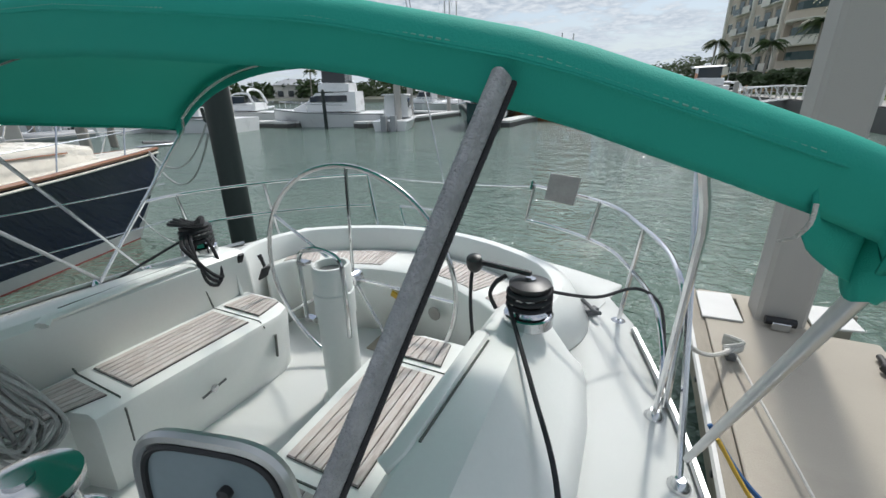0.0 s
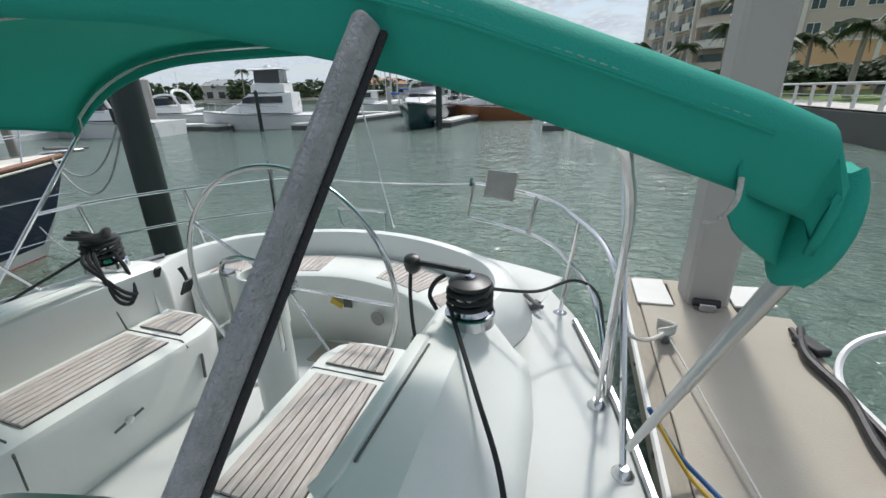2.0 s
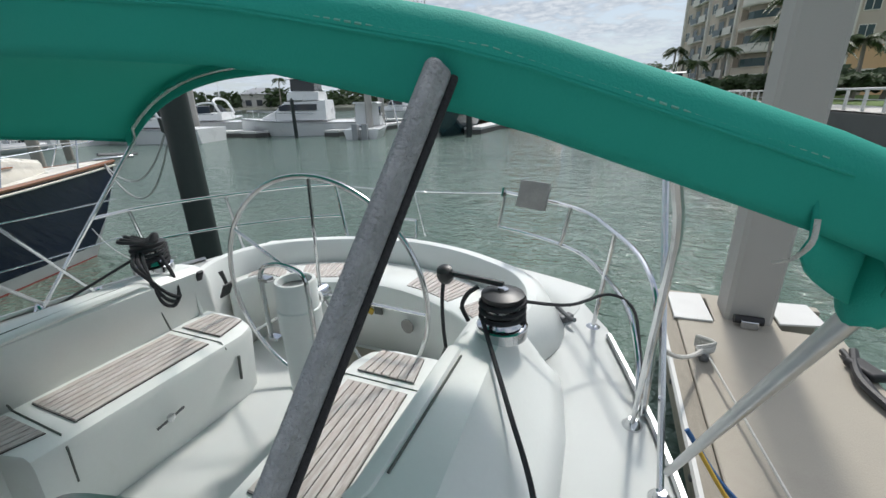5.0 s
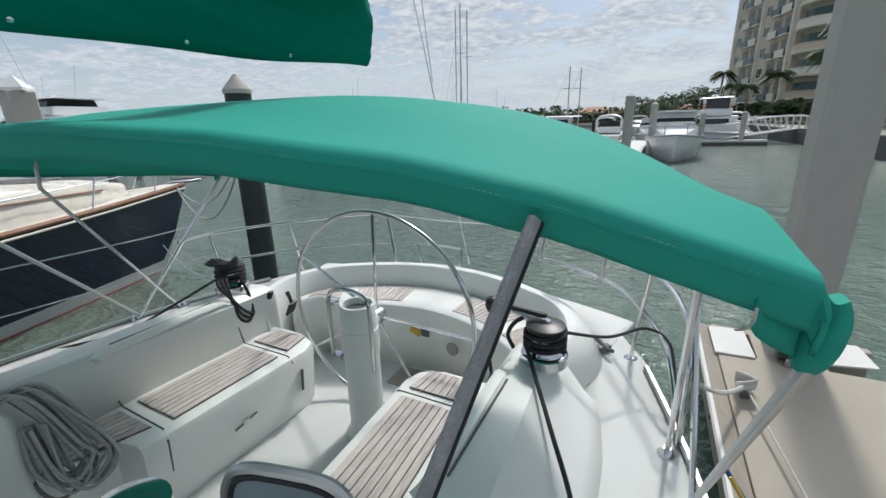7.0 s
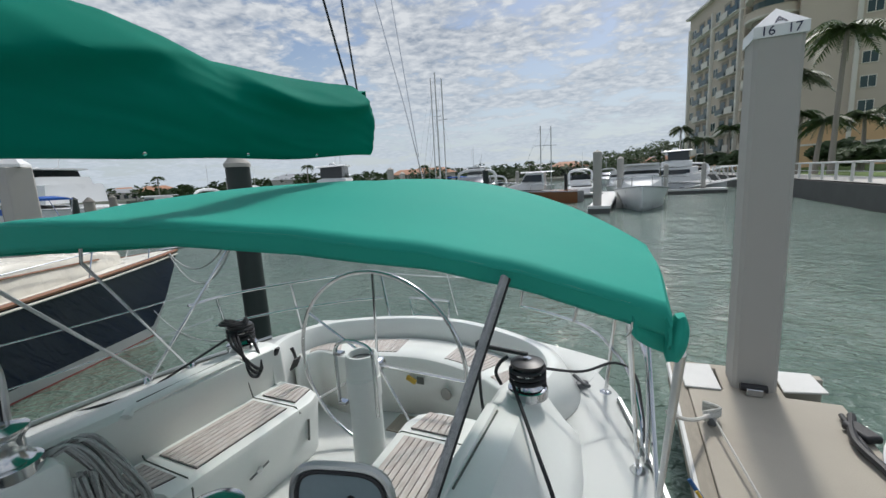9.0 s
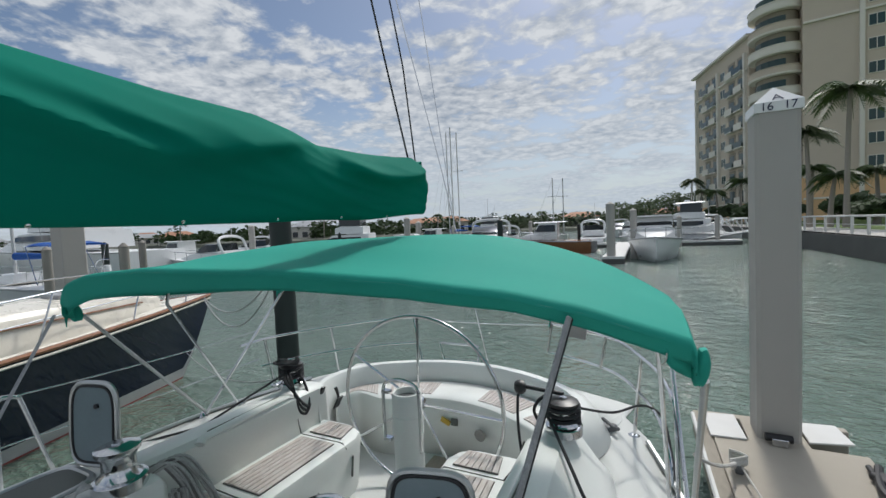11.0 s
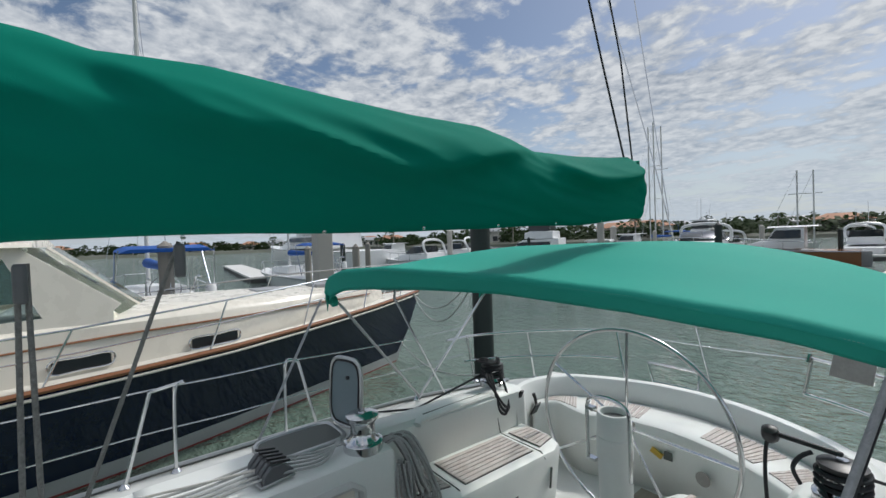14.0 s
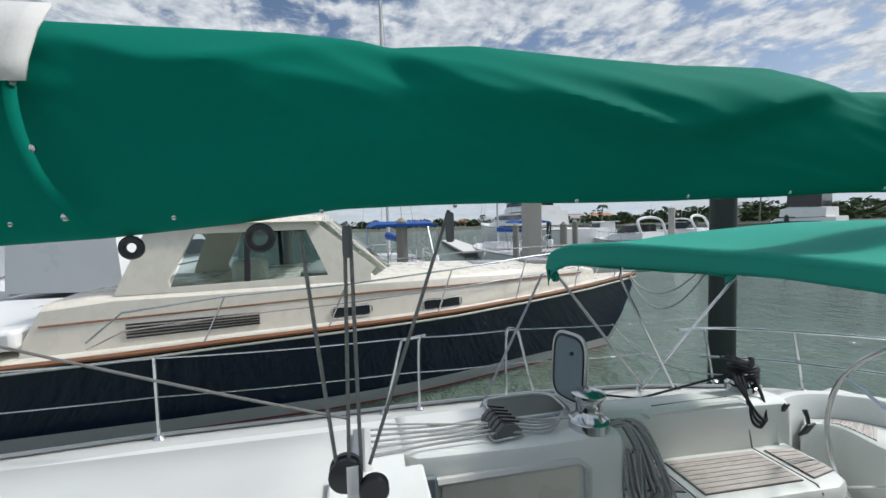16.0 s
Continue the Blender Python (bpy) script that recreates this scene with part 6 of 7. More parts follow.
        for k in (-0.28, 0.30):
            part("rail_canister", B().lathe([(0.06, 0), (0.15, 0.03), (0.16, 0.36), (0.12, 0.44), (0.04, 0.46)], m=m @ pose(k * W, -L * 0.49, f + 0.25), n=14), WHITEB, bt, "white canister on the stern rail")
        part("wheel", B().tube([m @ Vector((0.42 * math.cos(q), -L * 0.36, f + 0.55 + 0.42 * math.sin(q))) for q in (2 * math.pi * j / 24 for j in range(24))], 0.018, 5, closed=True), STEEL, bt)
        part("dinghy_tube", B().tube(curve([m @ Vector((x, -L * 0.5 + y, 0.95)) for x, y in ((1.25, -0.45), (0.3, -0.40), (-0.9, -0.42), (-1.3, -0.75), (-0.9, -1.08), (0.3, -1.10), (1.25, -1.05))], 5), 0.20, 10), GREYB, bt, "grey inflatable dinghy hung on the stern")
        part("davit", B().tube(curve([m @ Vector((0.6, -L * 0.45, f)), m @ Vector((0.6, -L * 0.48, f + 0.9)), m @ Vector((0.6, -L * 0.5 - 0.7, f + 1.0))], 5), 0.03, 6), STEEL, bt)
        part("davit", B().tube(curve([m @ Vector((-0.6, -L * 0.45, f)), m @ Vector((-0.6, -L * 0.48, f + 0.9)), m @ Vector((-0.6, -L * 0.5 - 0.7, f + 1.0))], 5), 0.03, 6), STEEL, bt)
        body("bimini_top", [(-L * 0.27, W * 0.36, f + 1.75, f + 1.85), (-L * 0.36, W * 0.38, f + 1.8, f + 1.93), (-L * 0.47, W * 0.36, f + 1.72, f + 1.82)], BLUECV, "blue canvas bimini")
        for s in (1, -1):
            for yy in (-0.28, -0.46):
                part("bimini_leg", B().tube([m @ Vector((s * W * 0.36, L * yy, f + 1.8)), m @ Vector((s * W * 0.40, -L * 0.38, f))], 0.02, 5), STEEL, bt)
    # rail round the bow
    pts = [(1, t) for t in (0.35, 0.5, 0.65, 0.8, 0.92)] + [(-1, t) for t in (0.92, 0.8, 0.65, 0.5, 0.35)]
    rp = [m @ Vector((s * (W / 2 - 0.08) * (1 if t < 0.5 else max(0.02, 1 - ((t - 0.5) / 0.5) ** 2.4)), -L / 2 + L * t, F * (0.85 + 0.35 * t * t) + 0.6)) for s, t in pts]
    part("bow_rail", B().tube(rp, 0.025, 5), STEEL, bt)
    for p in rp[1:-1]:
        part("rail_post", B().tube([p, p - Vector((0, 0, 0.62))], 0.02, 5), STEEL, bt)
    return bt


motor_boat((-21.8, 28.6), 112, 9.5, 3.4, 1.15, WHITEB, "flybridge", "white flybridge cruiser with a clear bridge enclosure")
motor_boat((-15.4, 28.4), 20, 6.6, 2.4, 0.75, WHITEB, "pilothouse", "small white pilothouse boat with outboards")
motor_boat((-10.1, 32.2), 188, 10.5, 3.5, 1.5, TEALH, "express", "dark teal hulled cruiser moored bow out")
motor_boat((2.2, 33.2), 180, 10.5, 3.5, 1.35, WHITEB, "pilothouse", "white pilothouse boat moored bow out")
motor_boat((-32.5, 28.5), 118, 11.0, 3.6, 1.2, WHITEB, "express", "white express cruiser with a raked screen")
motor_boat((-29.0, 21.5), 105, 9.0, 3.2, 1.1, WHITEB, "express", "white express cruiser alongside a dock")
motor_boat((-43.0, 17.5), 98, 22.0, 5.4, 2.4, WHITEB, "yacht", "large white motor yacht with dark windows")
motor_boat((-13.0, -7.0), 78, 11.0, 3.6, 1.3, GREYB, "flybridge", "grey and white cruiser moored behind the yacht")
motor_boat((-19.5, -12.5), 85, 11.0, 3.6, 1.2, WHITEB, "express", "white express cruiser in a far berth")
motor_boat((-26.0, -17.0), 85, 12.0, 3.8, 1.3, WHITEB, "flybridge", "white flybridge cruiser in a far berth")
motor_boat((-18.0, 0.9), 92, 10.5, 3.3, 0.95, WHITEB, "sail", "white sailing boat with blue canvas", "moored sailing boats")
motor_boat((-27.0, 9.5), 95, 10.0, 3.2, 0.95, WHITEB, "sail", "white sailing boat with blue canvas", "moored sailing boats")
motor_boat((-22.9, 54.0), 170, 12.0, 3.4, 1.0, WHITEB, "sail", "white sailing boat with blue canvas", "moored sailing boats")
rng = random.Random(7)
for i, (x, y) in enumerate(((-13.5, 47), (-6.6, 38.5), (-17, 52), (-3.5, 50), (0.5, 50.5), (-20, 60), (-5.5, 62), (-12, 66), (5.0, 49), (8.0, 57), (-27, 55), (-35, 48), (-2, 74), (3, 70), (9, 78), (-44, 40), (-52, 33))):
    st = ("express", "pilothouse", "flybridge")[i % 3]
    motor_boat((x, y), rng.choice((0, 180, 172, 8, 95)), rng.uniform(7.5, 11), rng.uniform(2.6, 3.5), rng.uniform(0.9, 1.3), WHITEB if i != 1 else VARNISH, st, "white motor boat moored at the far docks" if i != 1 else "brown wooden motor boat moored at a dock")
for x, y, h in ((-23.3, 55, 17), (-23.0, 56.5, 16.5), (-10.0, 60, 9), (-9.6, 66, 9.5), (-30, 70, 12)):
    ms = thing("mast", (x, y, WATER_Z), "distant aluminium mast of a moored sailing boat", "mast", "distant masts")
    part("pole", B().tube([(x, y, WATER_Z), (x, y, h - 1)], 0.09, 6), ALUPAINT, ms)
    part("spreader", B().tube([(x - 0.8, y, h * 0.6), (x + 0.8, y, h * 0.6)], 0.04, 5), ALUPAINT, ms)
    part("forestay", B().tube([(x - 3.5, y + 1, 0.2), (x, y, h - 1.2)], 0.02, 4), STEEL, ms)


def far_pile(x, y, top, r=0.17, mt=WOODPILE, square=False):
    p = thing("dock_pile", (x, y, -3), "grey weathered dock pile standing in the water", "pile", "far dock piles")
    if square:
        part("shaft", B().box(x - r, x + r, y - r, y + r, -3, top), CONC, p, bevel=0.03)
        part("cap", B().lathe([(r * 1.35, top), (r * 1.35, top + 0.06), (0.03, top + 0.3)], at=(x, y, 0), n=4), PVC, p)
    else:
        part("shaft", B().lathe([(r, -3), (r, top)], at=(x, y, 0), n=12), mt, p)
        part("cap", B().lathe([(r * 1.05, top), (r * 1.05, top + 0.05), (0.03, top + 0.2)], at=(x, y, 0), n=12), mt, p)


for x, y, t, r, mt, sqr in ((-10.6, 4.7, 2.3, 0.24, CONC, True), (-0.35, 28.2, 2.6, 0.26, CONC, False), (0.9, 31.5, 2.2, 0.22, CONC, False), (-20.2, 25.9, 1.45, 0.13, DARKPILE, False), (-14.6, 27.0, 2.4, 0.24, CONC, False), (-15.3, 30.0, 2.1, 0.22, CONC, False), (-7.6, 28.0, 1.9, 0.2, DARKPILE, False),
                            (-27.8, 24.0, 2.4, 0.25, CONC, False), (-6.3, 40.5, 1.6, 0.18, CONC, False), (-3.9, 40.2, 1.3, 0.15, DARKPILE, False), (-16.5, 8.8, 1.4, 0.17, WOODPILE, False), (-20.5, 8.0, 1.4, 0.17, WOODPILE, False), (-24.0, 13.5, 1.5, 0.18, WOODPILE, False), (-30.0, 14.5, 1.5, 0.2, DARKPILE, False), (-35.0, 14.5, 1.5, 0.2, WOODPILE, False),
                            (-13.4, 1.0, 1.7, 0.2, WOODPILE, False), (-14.5, -3.0, 1.6, 0.19, WOODPILE, False), (-12.5, 42.0, 1.7, 0.2, CONC, False), (4.5, 44.0, 1.6, 0.2, CONC, False), (-9.5, 44.5, 1.8, 0.2, CONC, False), (-18.5, 44, 1.7, 0.2, CONC, False), (7.8, 46.5, 1.6, 0.2, CONC, False)):
    far_pile(x, y, t, r, mt, sqr)


def far_dock(a, b2, w, label="low grey floating dock"):
    a, b2 = Vector((*a, 0)), Vector((*b2, 0))
    d = (b2 - a).normalized()
    nrm = Vector((-d.y, d.x, 0)) * w / 2
    poly = [(p.x, p.y) for p in (a - nrm, b2 - nrm, b2 + nrm, a + nrm)]
    dk = thing("far_dock", (a.x, a.y, WATER_Z), label, "dock", "far docks")
    part("pontoon", B().prism(poly, WATER_Z - 0.2, WATER_Z + 0.30), SEAWALL, dk)
    part("decking", B().prism(poly, WATER_Z + 0.305, WATER_Z + 0.46), DOCKPLATE, dk)


for a_, b_, w_ in (((-13.5, 44), (9.5, 46.5), 2.0), ((-0.2, 27.6), (-0.2, 44.5), 1.3), ((-8.0, 30), (-7.6, 44), 1.3), ((-17.9, 27), (-17.5, 44.2), 1.3), ((-24.5, 25.6), (-24.5, 44), 1.4), ((-36, 24), (-23.8, 27.5), 1.8), ((-60, 12.6), (-32, 9.0), 2.2), ((-30, 44.5), (-13, 44), 2.0), ((-12.4, -14), (-12.4, 3.5), 1.6)):
    far_dock(a_, b_, w_)

# ---- promenade, lawn, gangway ----
SW = [(11.2, -60), (11.9, 10), (12.2, 30), (12.2, 50), (10.4, 92), (5.0, 120)]
rows = [[(x, y, -4), (x, y, 0.12), (x + 0.35, y, 0.16), (x + 3.6, y, 0.18)] for x, y in SW]
solo("seawall", B().loft(rows), SEAWALL, "dark wet concrete seawall", "seawall", kind="structure", at=(12, 0, 0))
solo("promenade", B().loft([[(x + 0.05, y, 0.21), (x + 3.2, y, 0.22)] for x, y in SW]), PATHM, "pale paved promenade", "promenade", kind="structure", at=(12, 0, 0))
solo("lawn", B().loft([[(x + 3.2, y, 0.2), (x + 9, y, 0.32), (x + 160, y + 20, 0.5)] for x, y in SW]), GRASS, "short green lawn", "lawn", kind="structure", at=(12, 0, 0))
fence = thing("promenade_railing", (12.5, 30, 0.2), "grey metal railing along the promenade", "railing")
yy = 14.0
while yy < 92:
    x = table([(p[1], p[0]) for p in SW], yy) + 0.3
    part("post", B().box(x - 0.06, x + 0.06, yy - 0.06, yy + 0.06, 0.18, 1.26), DOCKPLATE, fence)
    yy += 2.0
for z, r in ((1.24, 0.06), (0.75, 0.02), (0.45, 0.02)):
    part("rail", B().tube([(table([(p[1], p[0]) for p in SW], y) + 0.3, y, z) for y in (14, 30, 50, 70, 92)], r, 5), DOCKPLATE, fence)
gw = thing("gangway", (9.5, 47, -0.5), "white truss gangway down to the floating docks", "gangway")
g0, g1 = Vector((12.3, 50, 0.2)), Vector((6.0, 46.6, -0.55))
for k in (-0.6, 0.6):
    o = Vector((0.2, -0.4, 0)).normalized() * k
    part("lower_chord", B().tube([g0 + o, g1 + o], 0.06, 5), WHITEB, gw)
    part("handrail", B().tube([g0 + o + Vector((0, 0, 1.15)), (g0 + g1) / 2 + o + Vector((0, 0, 1.35)), g1 + o + Vector((0, 0, 1.15))], 0.05, 5), WHITEB, gw)
    for i in range(8):
        a_, b_ = g0.lerp(g1, i / 8), g0.lerp(g1, (i + 1) / 8)
        part("brace", B().tube([a_ + o, b_ + o + Vector((0, 0, 1.2))], 0.03, 4), WHITEB, gw)
part("walkway", B().tube([g0, g1], 0.55, 4, flat=0.1), GREYB, gw)

# ---- apartment building ----
apt = thing("apartment_building", (30, 80, 0.3), "tan stucco apartment block with balconies and green-tinted windows", "building")
FL, NF, G = 3.1, 10, 0.35


def facade(a, b2):
    a, b2 = Vector((*a, 0)), Vector((*b2, 0))
    d = (b2 - a).normalized()
    return a, d, Vector((d.y, -d.x, 0)), (b2 - a).length


def fbox(f, u0, u1, w0, w1, z0, z1):
    a, d, n, _ = f
    c = [a + d * u + n * w for u in (u0, u1) for w in (w0, w1)]
    return B().add([(p.x, p.y, z) for p in c for z in (z0, z1)], [(0, 1, 3, 2), (4, 6, 7, 5), (0, 4, 5, 1), (2, 3, 7, 6), (0, 2, 6, 4), (1, 5, 7, 3)])


W1 = facade((11.9, 103.0), (17.3, 83.4))      # the long wing along the water
W2 = facade((22.4, 77.0), (57.0, 72.5))       # the wing that faces the berth
f1, f2 = W1, W2
n1 = f1[2] if (f1[2].x * -1 + f1[2].y * -1) > 0 else -f1[2]
f1 = (f1[0], f1[1], n1, f1[3])
n2 = f2[2] if f2[2].y < 0 else -f2[2]
f2 = (f2[0], f2[1], n2, f2[3])
H1, H2 = G + FL * 9.6, G + FL * 10.5
part("wall", fbox(f1, 0, f1[3], -16, 0, G, H1), STUCCO, apt)
part("wall", fbox(f2, 0, f2[3], -16, 0, G + 2 * FL, H2), STUCCO, apt)
part("podium", fbox(f2, -0.3, f2[3], -16, 0.25, G, G + 2 * FL), STUCCO2, apt, "orange stucco base storeys")
part("podium", fbox(f1, -0.2, f1[3] + 0.2, -16, 0.25, G, G + FL), STUCCO2, apt, "orange stucco base storeys")
part("roof", fbox(f1, -0.6, f1[3] + 0.6, -16.6, 0.7, H1, H1 + 0.35), TRIMW, apt)
part("roof", fbox(f2, -0.6, f2[3] + 0.6, -16.6, 0.7, H2, H2 + 0.35), TRIMW, apt)


def quad(f, name, u, z, w, h, depth, mt, proud, parent):
    return part(name, fbox(f, u - w / 2, u + w / 2, proud - depth, proud, z, z + h), mt, parent, smooth=False)


for f, bays, u0, step, top in ((f1, 6, 2.2, 3.15, 9), (f2, 10, 7.5, 2.9, 10)):
    for k in range(top):
        z = G + FL * k
        for i in range(bays):
            u = u0 + step * i
            if f is f1 and i % 3 != 0 and k > 0:
                # loggia: flat panel, its recess shade put into the colour, with slab and parapet
                w = quad(f, "loggia", u, z + 0.15, 2.3, 2.6, 0.12, SHADE_WALL, 0.06, apt)
                part("loggia_door", fbox(f, u - 0.8, u + 0.8, 0.06, 0.09, z + 0.2, z + 2.3), WINDOW, w, smooth=False)
                part("parapet", fbox(f, u - 1.25, u + 1.25, 0.10, 0.75, z + 0.05, z + 0.22), TRIMW, w, smooth=False)
                part("balustrade", fbox(f, u - 1.25, u + 1.25, 0.68, 0.73, z + 0.22, z + 1.15), WINDOW if (k + i) % 2 else TRIMW, w, smooth=False)
            else:
                wd = quad(f, "window", u, z + 0.75, 1.7, 1.6, 0.10, TRIMW, 0.08, apt)
                part("pane", fbox(f, u - 0.74, u + 0.74, 0.05, 0.10, z + 0.86, z + 2.24), WINDOW, wd, smooth=False)
                part("mullion", fbox(f, u - 0.04, u + 0.04, 0.10, 0.12, z + 0.86, z + 2.24), TRIMW, wd, smooth=False)
    for i in range(0, bays + 1, 3):
        part("pilaster", fbox(f, u0 + step * (i - 0.5) - 0.25, u0 + step * (i - 0.5) + 0.25, 0, 0.45, G + FL, top * FL), TRIMW, apt)
    for k in (1, 2, top - 1):
        part("string_course", fbox(f, 0, f[3], 0, 0.35, G + FL * k - 0.12, G + FL * k + 0.14), TRIMW, apt)
# rounded corner bay with curved balconies between the wings
cc = Vector((20.3, 80.8, 0))
# tower wall tinted dark, its colour giving the shade behind the balconies
part("corner_tower", B().lathe([(2.6, G), (2.6, H2)], at=(cc.x, cc.y, 0), n=28), SHADE_WALL, apt, "curved corner coloured dark for the shade behind the balconies")
for k in range(1, 11):
    z = G + FL * k
    bal = part("balcony", B().lathe([(3.5, z - 0.15), (3.6, z + 0.05), (3.6, z + 0.12)], at=(cc.x, cc.y, 0), n=28), TRIMW, apt, "curved balcony slab")
    part("balustrade", B().lathe([(3.52, z + 0.12), (3.52, z + 1.0), (3.62, z + 1.02), (3.62, z + 1.10), (3.4, z + 1.10)], at=(cc.x, cc.y, 0), n=28), STUCCO if k % 2 else TRIMW, bal)
    for q in range(5):
        an = math.radians(180 + 22 * q)
        part("door", B().obox(pose(cc.x + 2.6 * math.cos(an), cc.y + 2.6 * math.sin(an), z + 1.2, 0, 0, math.degrees(an)), 0.08, 1.1, 2.1), WINDOW, bal, smooth=False)
for i in range(8):
    u = 3.5 + 4.2 * i
    # shallow dark panel and disc, painted as the shade inside each arch
    ar = part("arch", fbox(f2, u - 0.9, u + 0.9, 0.24, 0.30, G, G + 2.5), SHADE_WALL, apt, "flat dark panel coloured as a shaded ground floor arch")
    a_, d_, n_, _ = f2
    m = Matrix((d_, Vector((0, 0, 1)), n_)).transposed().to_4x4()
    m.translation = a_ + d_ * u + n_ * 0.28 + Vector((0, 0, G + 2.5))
    part("arch_head", B().lathe([(0.9, -0.02), (0.9, 0.02)], m=m, n=20), SHADE_WALL, ar)


# ---- palms, trees, far shore ----
def palm(x, y, z, h, spread, seed, label="tall palm with a grey trunk and drooping fronds"):
    r = random.Random(seed)
    p = thing("palm_tree", (x, y, z), label, "palm", "palms")
    bend = (r.uniform(-0.3, 0.3), r.uniform(-0.3, 0.3))
    tr = [(x + bend[0] * t * t, y + bend[1] * t * t, z + h * t) for t in (0, 0.2, 0.4, 0.6, 0.8, 1)]
    part("trunk", B().tube(tr, [0.26, 0.20, 0.18, 0.17, 0.16, 0.13], 8), TRUNK, p)
    top = Vector(tr[-1])
    b3 = B()
    for i in range(24):
        a_ = 2 * math.pi * i / 24 + r.uniform(-0.2, 0.2)
        up = r.uniform(-0.25, 1.05)
        L = spread * r.uniform(0.8, 1.1)
        d_ = Vector((math.cos(a_), math.sin(a_), 0))
        sd = Vector((-d_.y, d_.x, 0))
        spine = [top + d_ * (L * t) + Vector((0, 0, up * L * t * 0.9 - (0.75 + 0.35 * up) * L * t * t)) for t in (0, 0.2, 0.4, 0.6, 0.8, 1)]
        b3.tube(spine, [0.05, 0.04, 0.035, 0.03, 0.02, 0.01], 4)
        for j in range(1, 20):
            t = j / 20
            q = spine[int(t * 5)].lerp(spine[min(int(t * 5) + 1, 5)], t * 5 % 1)
            ll = spread * 0.34 * math.sin(math.pi * min(0.97, t * 0.85 + 0.15))
            for s in (1, -1):
                e_ = q + sd * s * ll * 0.8 + d_ * ll * 0.4 - Vector((0, 0, ll * r.uniform(0.35, 0.75)))
                w_ = d_ * 0.07 * spread / 2
                b3.add([q - w_, q + w_, e_], [(0, 1, 2)])
    part("crown", b3, LEAF, p, smooth=False)


for i, (x, y, h, s) in enumerate(((16.7, 42.0, 10.6, 2.9), (15.7, 46.0, 8.2, 2.7), (16.4, 44.0, 4.2, 2.0), (12.6, 95.0, 8.5, 2.6), (13.6, 90.0, 6.0, 2.2), (18.5, 63.0, 7.5, 2.3), (19.5, 58.0, 6.0, 2.2), (16.8, 76.0, 6.5, 2.2), (22.5, 52.0, 5.0, 2.2), (19.5, 38.0, 4.5, 2.2), (25.0, 44.0, 6.0, 2.4), (15.2, 84.0, 5.5, 2.0))):
    palm(x - 0.027 * y, y, 0.28, h, s, 20 + i)


def leafy(b3, c, rx, rz, n, r, size):
    """A ragged cloud of leaf clumps."""
    for _ in range(n):
        v = Vector((r.gauss(0, 1), r.gauss(0, 1), r.gauss(0, 1)))
        v = v.normalized() * r.uniform(0.55, 1.0)
        q = Vector(c) + Vector((v.x * rx, v.y * rx, v.z * rz))
        s = size * r.uniform(0.6, 1.3)
        a_, e_ = r.uniform(0, 6.28), r.uniform(-0.6, 0.6)
        u_ = Vector((math.cos(a_), math.sin(a_), e_)).normalized() * s
        w_ = u_.orthogonal().normalized() * s * r.uniform(0.4, 0.8)
        b3.add([q - u_, q - w_ * 0.6, q + u_, q + w_], [(0, 1, 2, 3)])


def tree(x, y, z, h, rad, seed, label="broad dark green shoreline tree"):
    r = random.Random(seed)
    t = thing("tree", (x, y, z), label, "tree", "shoreline trees")
    b3 = B().tube([(x, y, z), (x + 0.1, y, z + h * 0.3), (x + r.uniform(-0.4, 0.4), y, z + h * 0.6)], [0.3, 0.22, 0.12], 7)
    for k in range(4):
        a_ = 1.6 * k + r.uniform(-0.4, 0.4)
        b3.tube([(x + 0.05, y, z + h * 0.3), (x + rad * 0.5 * math.cos(a_), y + rad * 0.5 * math.sin(a_), z + h * 0.65)], [0.12, 0.05], 5)
    part("trunk", b3, TRUNK, t)
    b3 = B()
    for k in range(6):
        a_ = 1.05 * k + r.uniform(-0.4, 0.4)
        leafy(b3, (x + rad * 0.55 * math.cos(a_), y + rad * 0.55 * math.sin(a_), z + h * r.uniform(0.5, 0.75)), rad * 0.55, h * 0.28, 110, r, 0.42)
    leafy(b3, (x, y, z + h * 0.72), rad * 0.6, h * 0.28, 130, r, 0.42)
    part("crown", b3, LEAF2, t, smooth=False)


for i, (x, y, h, rd) in enumerate(((10.5, 112, 8, 5.0), (5.5, 120, 7, 5.0), (14, 108, 7, 4.5), (1, 128, 6.5, 5), (17.5, 68, 3.0, 1.8), (16.8, 72, 2.6, 1.6), (18.5, 61, 2.8, 1.7), (22, 56, 3.0, 2.0), (24, 50, 2.6, 1.8), (20.5, 47, 2.2, 1.5), (26, 47, 3, 2), (16.5, 80, 3.2, 1.8), (15.5, 88, 3.2, 2.0))):
    tree(x - 0.03 * y, y, 0.25, h, rd, 50 + i)

# the far shore: low land, woods and houses all round the basin
shore, woods = B(), B()
r = random.Random(3)
ring = []
for i in range(49):
    az = math.radians(-118 + 3.0 * i)
    if az > math.radians(8):
        break
    d_ = 150 + 25 * math.sin(3 * az) + (60 if az < math.radians(-60) else 0)
    ring.append((math.sin(az) * d_, math.cos(az) * d_, az, d_))
shore.loft([[(x, y, WATER_Z - 0.5), (x * 1.01, y * 1.01, -0.2), (x * 1.05, y * 1.05, 0.4), (x * 1.9, y * 1.9, 1.2)] for x, y, _, _ in ring])
solo("far_shore", shore, FARLAND, "low distant shoreline", "shore", kind="structure", at=(0, 150, 0))
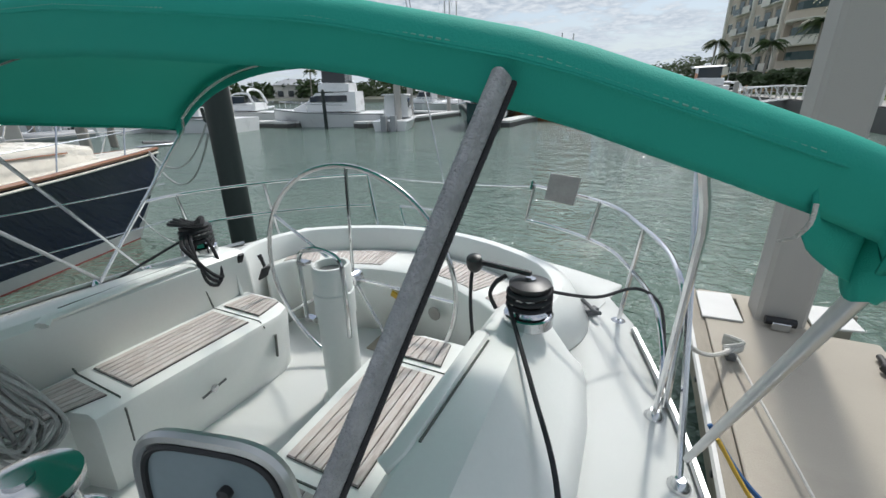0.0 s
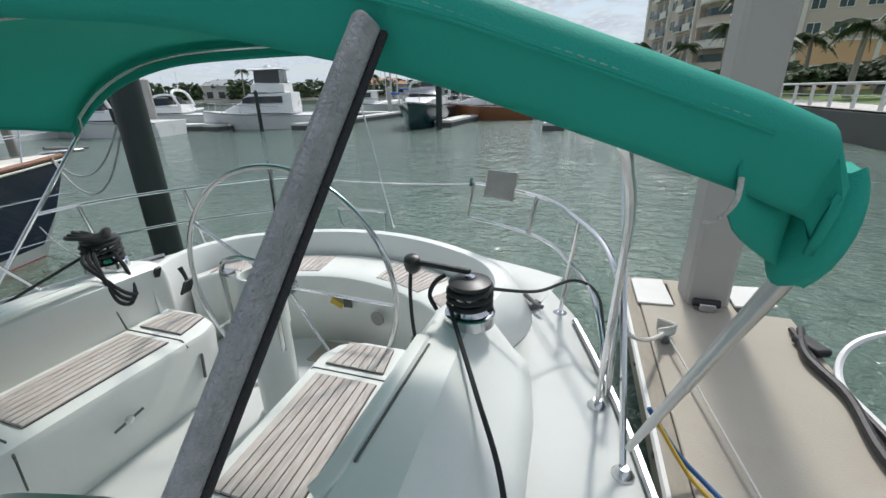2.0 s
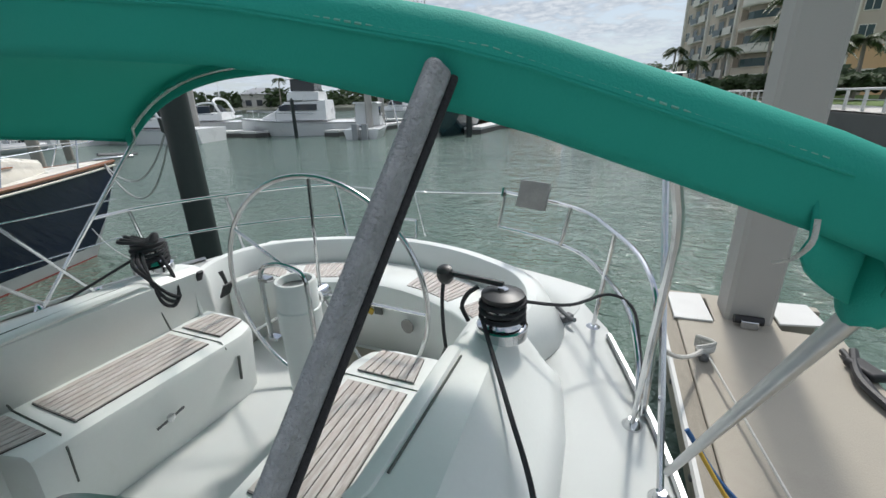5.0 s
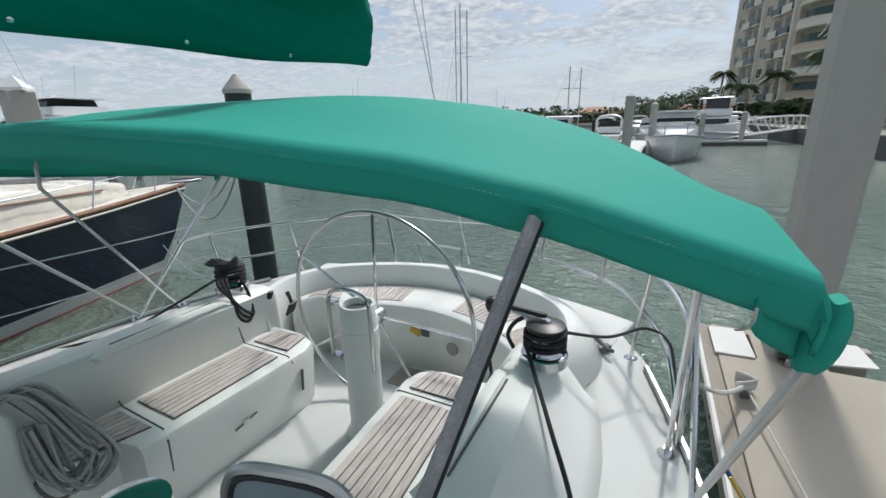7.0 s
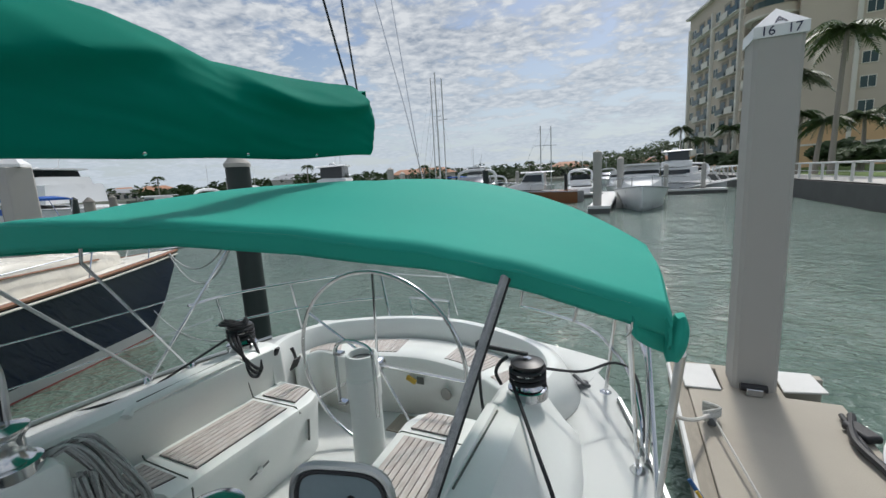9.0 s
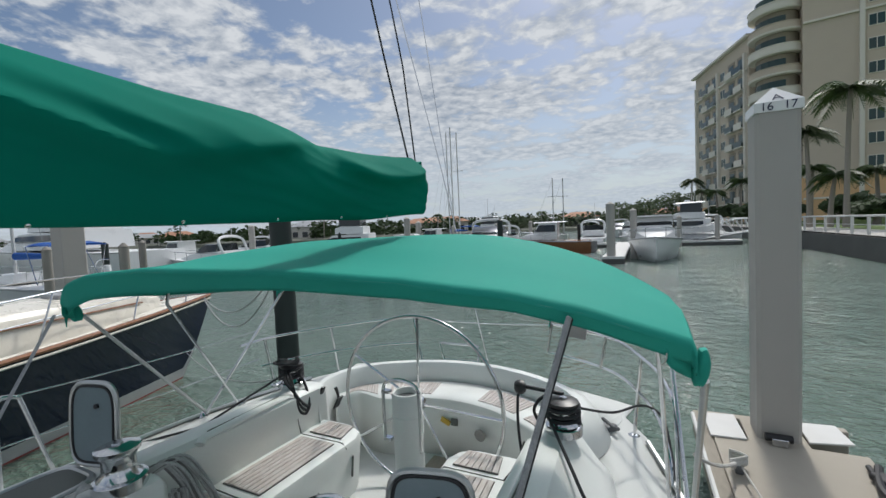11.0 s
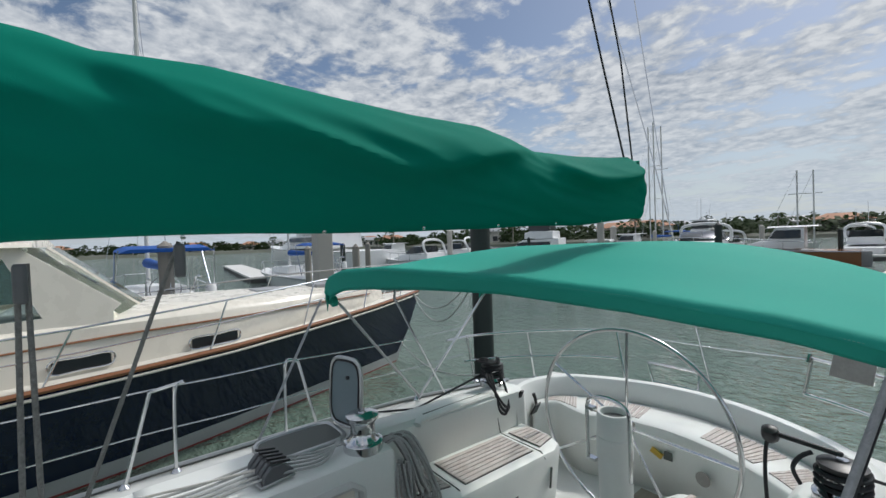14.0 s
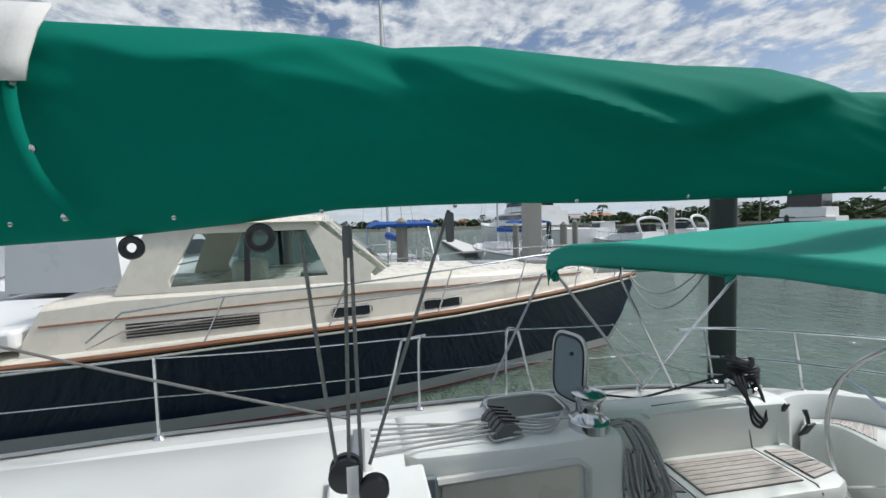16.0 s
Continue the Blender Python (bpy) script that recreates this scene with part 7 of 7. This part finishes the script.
for x, y, az, d_ in ring:
    for k in range(9):
        f_ = r.uniform(1.03, 1.25)
        da = r.uniform(-0.026, 0.026)
        px, py = math.sin(az + da) * d_ * f_, math.cos(az + da) * d_ * f_
        h = r.uniform(2.2, 5.6)
        leafy(woods, (px, py, 0.3 + h * 0.5), r.uniform(2.0, 4.5), h * 0.55, 60, r, 0.9)
solo("far_woods", woods, LEAF2, "distant belt of trees along the shore", "woods", kind="stuff", smooth=False, at=(0, 160, 0))
for i in range(22):
    j = r.randrange(len(ring) - 1)
    x, y, az, d_ = ring[j]
    f_ = r.uniform(1.10, 1.30)
    cx, cy = x * f_, y * f_
    w_, dp_, h_ = r.uniform(9, 16), 9, r.uniform(2.6, 4.2)
    hs = thing("shore_house", (cx, cy, 0), "pale distant waterfront house with a hipped roof", "house", "waterfront houses")
    m = pose(cx, cy, 0, 0, 0, -math.degrees(az))
    b3 = B()
    frame_box(b3, m, -w_ / 2, w_ / 2, -dp_ / 2, dp_ / 2, -0.2, h_)
    part("wall", b3, HOUSEW, hs)
    part("roof", B().add([m @ Vector(p) for p in ((-w_ / 2 - 0.6, -dp_ / 2 - 0.6, h_), (w_ / 2 + 0.6, -dp_ / 2 - 0.6, h_), (w_ / 2 + 0.6, dp_ / 2 + 0.6, h_), (-w_ / 2 - 0.6, dp_ / 2 + 0.6, h_), (-w_ / 2 + 3.5, 0, h_ + 1.9), (w_ / 2 - 3.5, 0, h_ + 1.9))],
                          [(3, 2, 1, 0), (0, 1, 5, 4), (1, 2, 5), (2, 3, 4, 5), (3, 0, 4)]), ROOFT if i % 3 else GREYB, hs)
    for k in range(int(w_ // 3)):
        b3 = B()
        frame_box(b3, m, -w_ / 2 + 1 + 3 * k, -w_ / 2 + 2.6 + 3 * k, -dp_ / 2 - 0.06, -dp_ / 2 + 0.05, 0.8, 2.5)
        part("window", b3, GLASSD, hs)
for i in range(8):
    x, y, az, d_ = ring[(i * 5 + 5) % len(ring)]
    palm(x * 1.03 + r.uniform(-6, 6), y * 1.03, 0.2, r.uniform(4.8, 7.5), 2.2, 80 + i, "distant palm above the far shore")
# plain ground behind the camera closes the view
solo("near_shore", B().add([(-400, -300, -0.4), (400, -300, -0.4), (400, -60, -0.4), (-400, -60, -0.4)], [(0, 1, 2, 3)]), FARLAND, "low shore behind the berths", "shore", kind="structure", at=(0, -100, -0.4))
